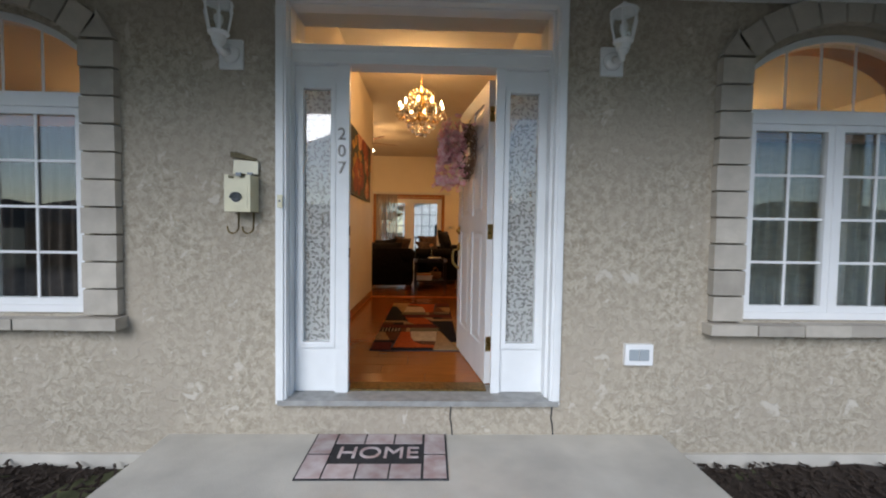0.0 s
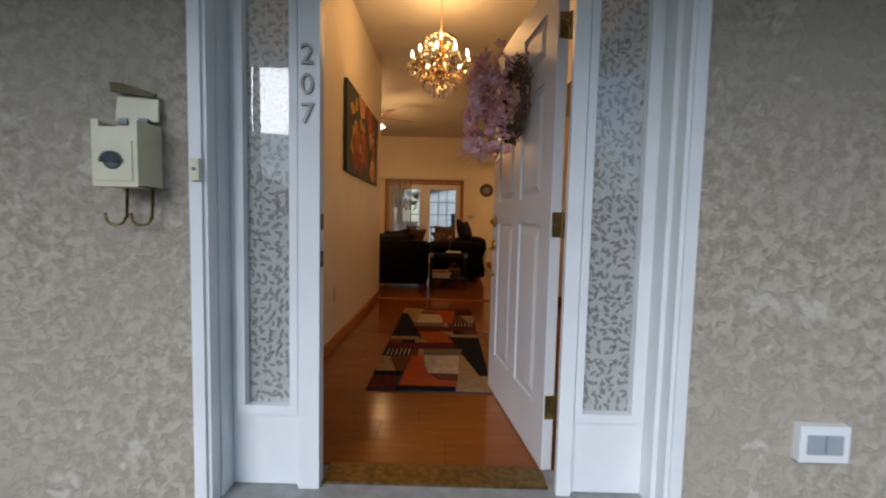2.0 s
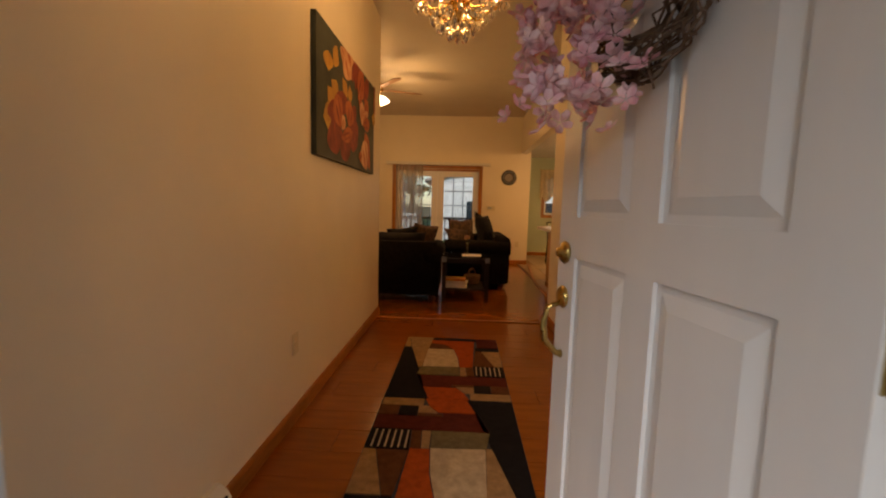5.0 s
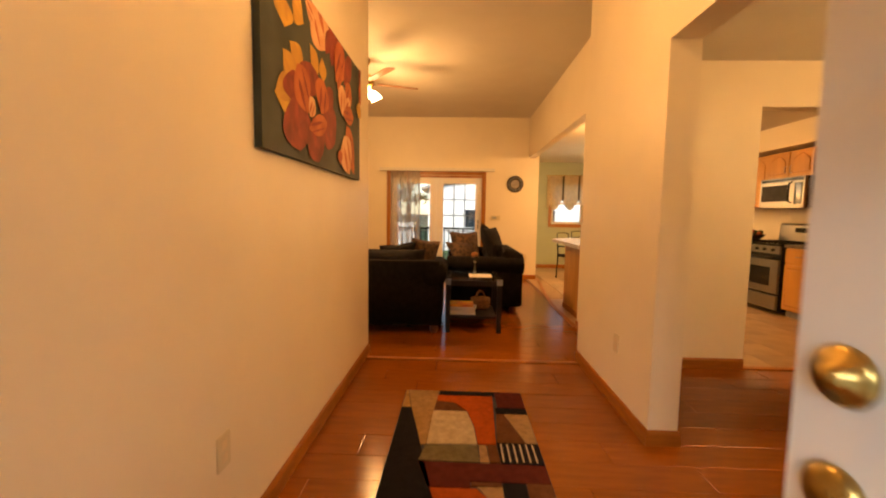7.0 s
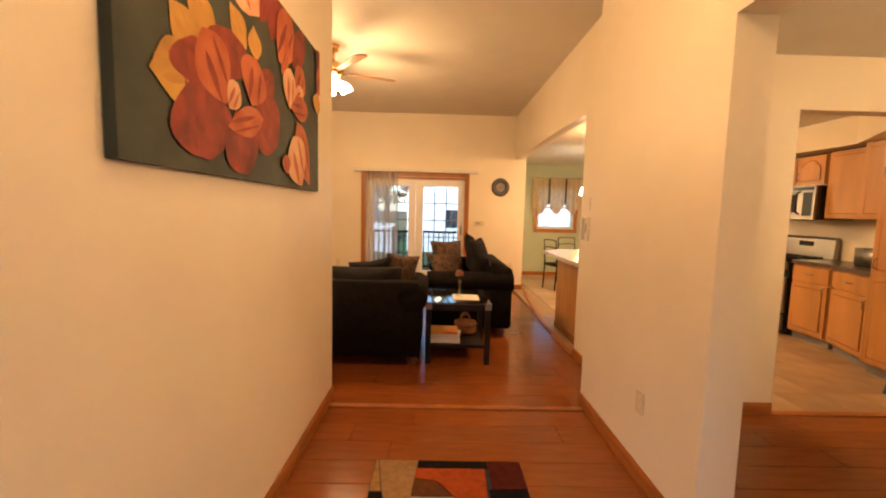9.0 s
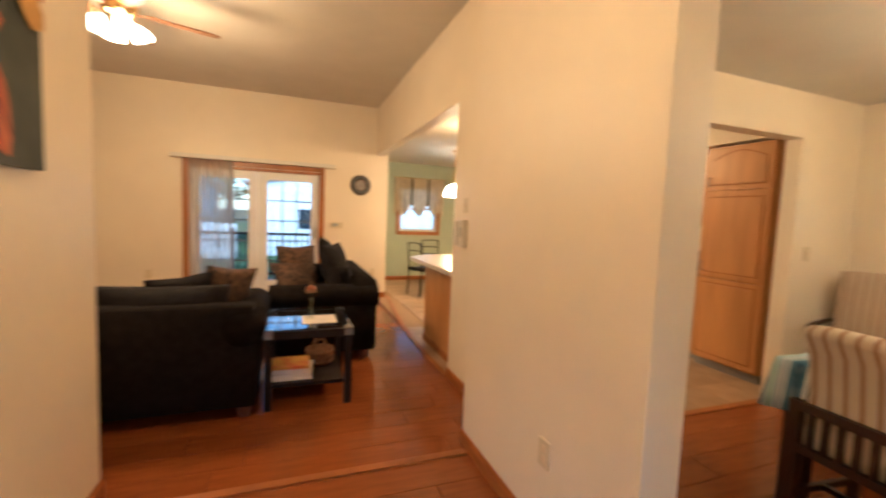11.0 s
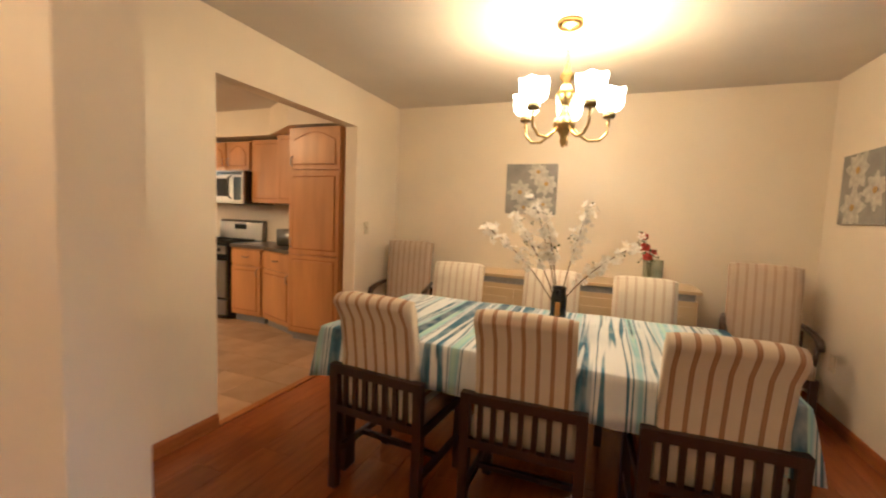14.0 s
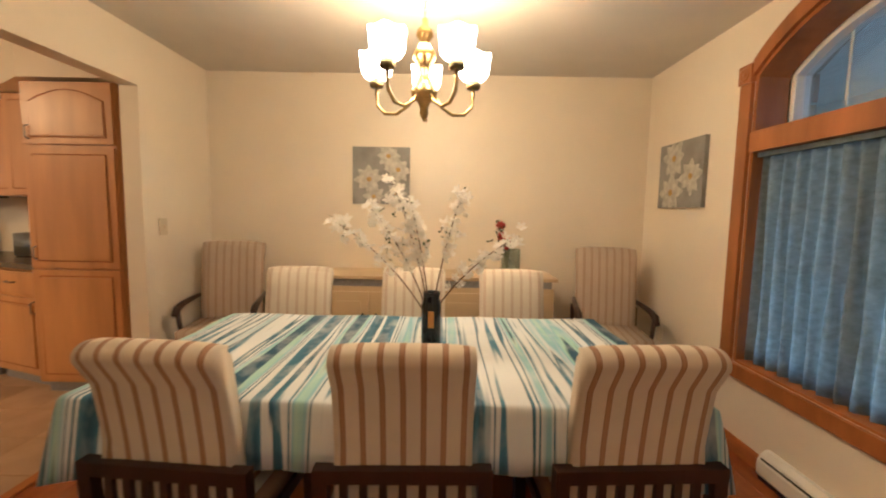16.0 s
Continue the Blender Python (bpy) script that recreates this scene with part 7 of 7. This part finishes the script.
for k in range(7):
    bm = bmesh.new()
    r = rng.uniform(0.035, 0.045)
    lathe(bm, [(0, -r), (r * .7, -r * .7), (r, 0), (r * .75, r * .65), (r * .2, r * .9), (0, r * .8)], 12, (rng.uniform(-.07, .07), rng.uniform(-.07, .07), 0.09 + rng.uniform(0, .04)))
    part("fruit", bm, M["paint_orange"] if k % 2 else M["leaf"], fb, smooth=True)

# peninsula with sink
pn = thing("peninsula", (0, 0, 0), "honey-oak kitchen peninsula cabinet with plain end panel", "cabinet")
block("body", (1.372, 5.05, 0.0), (1.95, 6.12, 0.868), M["oak_cab"], pn, 0.004)
block("base_strip", (1.364, 5.05, 0.0), (1.3715, 6.12, 0.07), M["oak_trim"], pn)
bm = bmesh.new()
prism(bm, [(1.225, 5.045), (2.0, 5.045), (2.0, 6.52), (1.50, 6.52), (1.225, 6.25)], "z", 0.87, 0.91)
soften(bm, 0.008, 2)
tagged(part("counter_top", bm, M["counter_pale"]), "pale speckled counter top on the peninsula", "counter top")
fc = thing("kitchen_faucet", (1.50, 5.45, 0.911), "chrome gooseneck faucet at the peninsula sink", "faucet")
bm = bmesh.new()
lathe(bm, [(0, 0), (0.026, 0), (0.026, 0.012), (0.014, 0.02), (0.013, 0.10), (0, 0.10)], 16)
part("base", bm, M["chrome"], fc, smooth=True)
bm = bmesh.new()
tube(bm, [(0, 0, 0.09), (0, 0, 0.22)] + [(0.085 - 0.085 * math.cos(a), 0, 0.22 + 0.085 * math.sin(a)) for a in np.linspace(0.3, math.pi, 8)] + [(0.17, 0, 0.17)], 0.011, 10)
part("spout", bm, M["chrome"], fc, smooth=True)
bm = bmesh.new()
tube(bm, [(0, 0, 0.06), (0, -0.07, 0.09)], 0.007, 8)
part("lever", bm, M["chrome"], fc, smooth=True)
sk = block("sink_rim", (1.60, 5.20, 0.9105), (1.93, 5.80, 0.918), M["steel"], None, 0.004)
tagged(sk, "stainless sink set in the peninsula top", "sink")
bm = bmesh.new()
lathe(bm, [(0.085, KCEIL), (0.085, KCEIL - 0.008), (0.065, KCEIL - 0.01), (0.06, KCEIL + 0.0), ], 24, (2.1, 6.3, 0))
tagged(part("recessed_light", bm, M["heater"]), "white recessed ceiling light trim", "ceiling light")

# breakfast nook: pendant, window, dark metal chairs
pd = thing("pendant_lamp", (NOOK[0], NOOK[1], 0), "lit white glass pendant lamp on a chain", "pendant lamp")
bm = bmesh.new()
tube(bm, [(0, 0, KCEIL), (0, 0, NOOK[2] + 0.13)], 0.006, 8)
lathe(bm, [(0, KCEIL), (0.05, KCEIL), (0.04, KCEIL - 0.02), (0, KCEIL - 0.025)], 16)
part("stem", bm, M["brass"], pd)
bm = bmesh.new()
lathe(bm, [(0.03, 0.13), (0.07, 0.11), (0.13, 0.05), (0.16, -0.02), (0.165, -0.08), (0.155, -0.078), (0.12, 0.03), (0.03, 0.10)], 28, (0, 0, NOOK[2]))
part("glass_shade", bm, M["nook_glow"], pd, "lit white glass shade", True)
nw = structure(new("window_3"))
bm = bmesh.new()
border(bm, 2.10, 2.92, 1.04, 1.98, KWALL_B + 0.03, KWALL_B + 0.10, 0.05)
part("window_frame", bm, M["vinyl"], nw)
bm = bmesh.new()
border(bm, 2.03, 2.99, 0.96, 2.05, KWALL_B - 0.022, KWALL_B, 0.07)
part("window_casing", bm, M["oak_case"], nw)
block("meeting_rail", (2.15, KWALL_B + 0.04, 1.49), (2.87, KWALL_B + 0.09, 1.53), M["vinyl"], nw)
block("pane", (2.15, KWALL_B + 0.06, 1.09), (2.87, KWALL_B + 0.064, 1.93), M["glass"], nw).visible_shadow = False
vl = thing("swag_curtain", (0, KWALL_B - 0.05, 0), "cream swag valance with dark ribbon ties", "curtain")
bm = bmesh.new()
nxs, nzs = 48, 10
g = []
for i in range(nxs + 1):
    u = i / nxs
    x = 1.97 + 1.08 * u
    sw = abs(math.sin(math.pi * u * 3))
    bottom = 1.60 - 0.24 * sw - (0.16 if u < 0.06 or u > 0.94 else 0)
    g.append([bm.verts.new((x, -0.02 * math.sin(u * 60) * (0.4 + j / nzs) - 0.02 * math.sin(j * 1.7) * sw, 2.14 + (bottom - 2.14) * j / nzs)) for j in range(nzs + 1)])
for a, b in zip(g, g[1:]):
    for j in range(nzs):
        bm.faces.new((a[j], b[j], b[j + 1], a[j + 1]))
part("fabric", bm, M["swag"], vl, smooth=True)
for x in (2.33, 2.69):
    block("ribbon", (x - 0.02, -0.045, 1.58), (x + 0.02, -0.04, 2.13), M["swag_band"], vl, 0.003, "dark ribbon tie")
block("curtain_rod", (1.95, 0.0, 2.135), (3.07, 0.02, 2.155), M["brass"], vl)


def metal_chair(place, turn):
    c = thing("kitchen_chair", place, "dark metal kitchen chair in the breakfast nook", "chair", "breakfast chairs", turn)
    for y in (-0.18, 0.18):
        bm = bmesh.new()
        tube(bm, [(-0.03, y, 0), (0.0, y, 0.45), (-0.04, y, 0.90)], 0.012, 8)
        part("back_post", bm, M["black_wood"], c, smooth=True)
        bm = bmesh.new()
        tube(bm, [(0.40, y, 0), (0.37, y, 0.44)], 0.012, 8)
        part("leg", bm, M["black_wood"], c, smooth=True)
    rounded("seat", (-0.01, -0.20, 0.43), (0.40, 0.20, 0.475), M["black_wood"], c, 0.018, 2)
    for z in (0.62, 0.76, 0.89):
        bm = bmesh.new()
        tube(bm, [(-0.03, y, z + 0.015 * math.cos(y * 9)) for y in np.linspace(-0.18, 0.18, 7)], 0.010, 6)
        part("back_bar", bm, M["black_wood"], c, smooth=True)
    return c


k1 = metal_chair((1.98, 8.55, 0), 20)
copy_thing(k1, pose(2.55, 9.45, 0, 0, 0, -80))

# ---- floors, board by board and tile by tile ----
def floor_boards(x0, x1, y0, y1, seed, width=0.193, length=1.28):
    rng = random.Random(seed)
    meshes = {}
    y = y0
    while y < y1 - 0.01:
        w = min(width, y1 - y)
        x = x0 - rng.uniform(0.1, length - 0.1)
        while x < x1:
            a, b = max(x, x0), min(x + length, x1)
            if b - a > 0.03:
                key = (round(b - a, 3), round(w, 3))
                if key not in meshes:
                    me = bpy.data.meshes.new("board")
                    bm = bmesh.new()
                    d, c = 0.0016, 0.0014
                    l2, w2 = (b - a) / 2 - 0.0007, w / 2 - 0.0007
                    lo = [bm.verts.new((sx * l2, sy * w2, -0.009)) for sx, sy in ((-1, -1), (1, -1), (1, 1), (-1, 1))]
                    m1 = [bm.verts.new((sx * l2, sy * w2, -c)) for sx, sy in ((-1, -1), (1, -1), (1, 1), (-1, 1))]
                    hi = [bm.verts.new((sx * (l2 - d), sy * (w2 - d), 0)) for sx, sy in ((-1, -1), (1, -1), (1, 1), (-1, 1))]
                    for p, q in ((lo, m1), (m1, hi)):
                        for i in range(4):
                            j = (i + 1) % 4
                            bm.faces.new((p[i], p[j], q[j], q[i]))
                    bm.faces.new(hi)
                    bm.to_mesh(me)
                    bm.free()
                    me.materials.append(M["laminate"])
                    meshes[key] = me
                ob = new("board", meshes[key])
                ob.matrix_basis = pose((a + b) / 2, y + w / 2, 0)
                ob.parent = floor
            x += length
        y += width


floor_boards(HALL_L, SIDE_R, 0.245, 3.93, 3)
floor_boards(-2.6, 1.235, 3.97, FAR, 4)
structure(block("floor_far", (-6.05, HALL_END, -0.009), (-2.602, FAR, -0.0005), M["laminate"]))
structure(block("floor_front_room", (-6.05, INNER, -0.009), (HALL_L - 0.12, HALL_END - 0.12, -0.0005), M["laminate"]))


def floor_tiles(x0, x1, y0, y1, size=0.33):
    me = bpy.data.meshes.new("tile")
    bm = bmesh.new()
    h = size / 2 - 0.0015
    box(bm, (-h, -h, -0.006), (h, h, 0.0))
    soften(bm, 0.002)
    bm.to_mesh(me)
    bm.free()
    me.materials.append(M["tile"])
    ny, nx = int((y1 - y0) / size), int((x1 - x0) / size)
    for j in range(ny + 1):
        for i in range(nx + 1):
            x, y = x0 + size * (i + 0.5), y0 + size * (j + 0.5)
            if x + h > x1 or y + h > y1 + 0.1 or (x - h < 1.50 and y > 6.6 and x - h < 1.24 + (y - 6.2) * 0.11):
                continue
            ob = new("tile", me)
            ob.matrix_basis = pose(x, y, 0.0015)
            ob.parent = kitchen_floor


floor_tiles(1.262, KWALL_R, DIN_BACK + 0.035, KWALL_B)

# ---- back garden ----
structure(block("lawn", (-40, 8.7, -0.44), (40, 60, -0.40), M["grass"]))
deck = thing("deck", (0, 0, 0), "grey timber deck behind the house", "deck")
for k in range(22):
    y = FAR + 0.17 + k * 0.125
    block("deck_board", (-3.4, y, -0.16), (1.25, y + 0.118, -0.12), M["deck_board"], deck)
block("deck_skirt", (-3.4, FAR + 0.16, -0.40), (1.25, FAR + 2.9, -0.165), M["fence"], deck)
rl = thing("deck_railing", (0, FAR + 2.8, -0.12), "dark painted deck railing with slim balusters", "railing")
block("top_rail", (-3.4, -0.04, 0.95), (1.25, 0.05, 1.0), M["deck_dark"], rl, 0.004)
block("bottom_rail", (-3.4, -0.02, 0.10), (1.25, 0.03, 0.15), M["deck_dark"], rl, 0.004)
for k in range(38):
    x = -3.36 + k * 0.122
    block("baluster", (x, -0.012, 0.151), (x + 0.026, 0.014, 0.949), M["deck_dark"], rl)
for x in (-3.4, -1.2, 1.16):
    block("post", (x, -0.05, 0.0), (x + 0.09, 0.04, 1.08), M["deck_dark"], rl, 0.004)


def small_house(place, w, d, h, label, roof_h=1.6):
    s = thing("garage", place, label, "building")
    block("wall", (-w / 2, 0, 0), (w / 2, d, h), M["siding"], s)
    bm = bmesh.new()
    prism(bm, [(-w / 2, h), (w / 2, h), (0, h + roof_h)], "y", 0.05, d)
    part("gable", bm, M["siding"], s)
    for sx in (-1, 1):
        bm = bmesh.new()
        prism(bm, [(sx * (w / 2 + 0.3), h - 0.1), (0, h + roof_h + 0.12), (0, h + roof_h), (sx * (w / 2 + 0.3), h - 0.22)] if sx > 0 else [(sx * (w / 2 + 0.3), h - 0.22), (0, h + roof_h), (0, h + roof_h + 0.12), (sx * (w / 2 + 0.3), h - 0.1)], "y", -0.3, d + 0.3)
        part("roof", bm, M["shingle"], s)
    for x in (-w * 0.3, w * 0.05):
        wi = block("window", (x, -0.03, 1.0), (x + w * 0.16, -0.002, 1.9), M["vinyl"], s)
        block("pane", (x + 0.06, -0.04, 1.06), (x + w * 0.16 - 0.06, -0.031, 1.84), M["dark_glass"], wi)
    do = block("door", (w * 0.28, -0.03, 0.0), (w * 0.42, -0.002, 2.0), M["vinyl"], s)
    return s


small_house((2.6, 19, -0.40), 8.0, 6.0, 2.9, "white sided garage with grey gable roof", 1.0)
small_house((-8.5, 21, -0.40), 9.0, 8.0, 3.2, "white sided neighbouring house with grey roof", 1.2)
fn = thing("garden_fence", (0, 17.5, -0.40), "white boarded garden fence", "fence")
for k in range(44):
    x = -11 + k * 0.21
    block("picket", (x, 0, 0.05), (x + 0.19, 0.02, 1.25), M["siding"], fn)
block("rail", (-11, 0.021, 0.3), (-1.76, 0.06, 0.38), M["siding"], fn)


def tree(place, height, spread, seed, label, kind="broad", leaf="leaf"):
    """A tapered trunk with limbs and a ragged crown of small leaf clumps."""
    rng = random.Random(seed)
    t = thing("tree", place, label, "tree", "garden trees")
    bm = bmesh.new()
    tube(bm, [(0, 0, 0), (0.05, 0.02, height * 0.3), (0.0, 0.06, height * 0.6), (0.02, 0, height * 0.95)], [0.028 * height, 0.02 * height, 0.012 * height, 0.003 * height], 8)
    limbs = []
    n = 26 if kind == "broad" else 44
    for k in range(n):
        f = rng.uniform(0.3, 0.95) if kind == "broad" else 0.12 + 0.86 * k / n
        a = rng.uniform(0, 6.28)
        reach = spread * (rng.uniform(0.55, 1.0) * math.sin(math.pi * min(1, 0.25 + 0.75 * f)) if kind == "broad" else (1.02 - f) * rng.uniform(0.7, 1.1))
        rise = reach * (rng.uniform(0.2, 0.7) if kind == "broad" else -0.15)
        p0, p1 = Vector((0, 0, height * f * (0.8 if kind == "broad" else 1))), Vector((reach * math.cos(a), reach * math.sin(a), height * f * (0.8 if kind == "broad" else 1) + rise))
        tube(bm, [p0, (p0 + p1) / 2 + Vector((0, 0, 0.1)), p1], [0.006 * height, 0.004 * height, 0.0015 * height], 5)
        limbs.append((p0, p1))
    part("trunk", bm, M["bark"], t)
    bm = bmesh.new()
    for p0, p1 in limbs:
        for k in range(46):
            f = rng.uniform(0.25, 1.08)
            c = p0.lerp(p1, f) + Vector((rng.gauss(0, .12), rng.gauss(0, .12), rng.gauss(0, .1))) * spread * (0.9 if kind == "broad" else 0.45)
            s = height * rng.uniform(0.012, 0.026)
            m = Matrix.Translation(c) @ Euler((rng.uniform(0, 6.28), rng.uniform(0, 6.28), rng.uniform(0, 6.28))).to_matrix().to_4x4()
            vs = [bm.verts.new(m @ Vector(q)) for q in ((-s, 0, 0), (0, -s * .5, s * .2), (s, 0, 0), (0, s * .5, s * .2))]
            bm.faces.new(vs)
    part("crown", bm, M[leaf], t)
    return t


for k, (x, y, h) in enumerate(((-4, 33, 9), (5, 36, 10), (-14, 36, 11), (13, 34, 9), (0.5, 40, 11))):
    tree((x, y, -0.42), h, h * 0.36, 40 + k, "leafy green tree behind the garden")

# ---- street side, seen in the panes ----
for k, (x, y, h, kd) in enumerate(((-9.5, -17, 7.0, "c"), (-4.2, -21, 8.0, "c"), (6.5, -19, 7, "b"), (11, -16, 6, "b"), (-15, -19, 8, "c"), (2.6, -24, 8, "b"))):
    tree((x, y, -0.44), h, h * (0.2 if kd == "c" else 0.34), 60 + k, "dark conifer across the street" if kd == "c" else "leafy tree across the street", "cone" if kd == "c" else "broad", "needle" if kd == "c" else "leaf")
ff = thing("street_fence", (0, -13, -0.44), "weathered brown board fence across the street", "fence")
for k in range(150):
    x = -15 + k * 0.2
    block("board", (x, 0, 0.0), (x + 0.185, 0.025, 1.6 + 0.03 * (k % 3)), M["fence"], ff)
block("rail", (-15, -0.05, 0.5), (15, -0.001, 0.6), M["fence"], ff)
up = thing("utility_pole", (-7.2, -14, -0.44), "tall wooden utility pole across the street", "utility pole")
bm = bmesh.new()
tube(bm, [(0, 0, 0), (0, 0, 8.5)], [0.16, 0.11], 10)
part("pole", bm, M["bark"], up)
block("cross_arm", (-1.1, -0.06, 7.6), (1.1, 0.06, 7.74), M["bark"], up)
structure(block("road", (-60, -11.5, -0.439), (60, -5.5, -0.42), material("asphalt", (0.05, 0.05, 0.052), 0.9, 0, 0.3, 30, 0.4, 200)))
verts, faces = [], []
for k in range(61):
    x = -400 + k * 800 / 60
    verts += [(x, -330, -0.5), (x, -330, 26 + 22 * noise.noise((x * 0.008, 3, 1)) + 6 * noise.noise((x * 0.03, 1, 2)))]
for k in range(60):
    faces.append((2 * k, 2 * k + 2, 2 * k + 3, 2 * k + 1))
me = bpy.data.meshes.new("backdrop_hills")
me.from_pydata(verts, [], faces)
me.materials.append(material("far_hills", (0.09, 0.11, 0.13), 1.0, 0, 0.3, 0.02))
tagged(new("backdrop_hills", me), kind="structure")
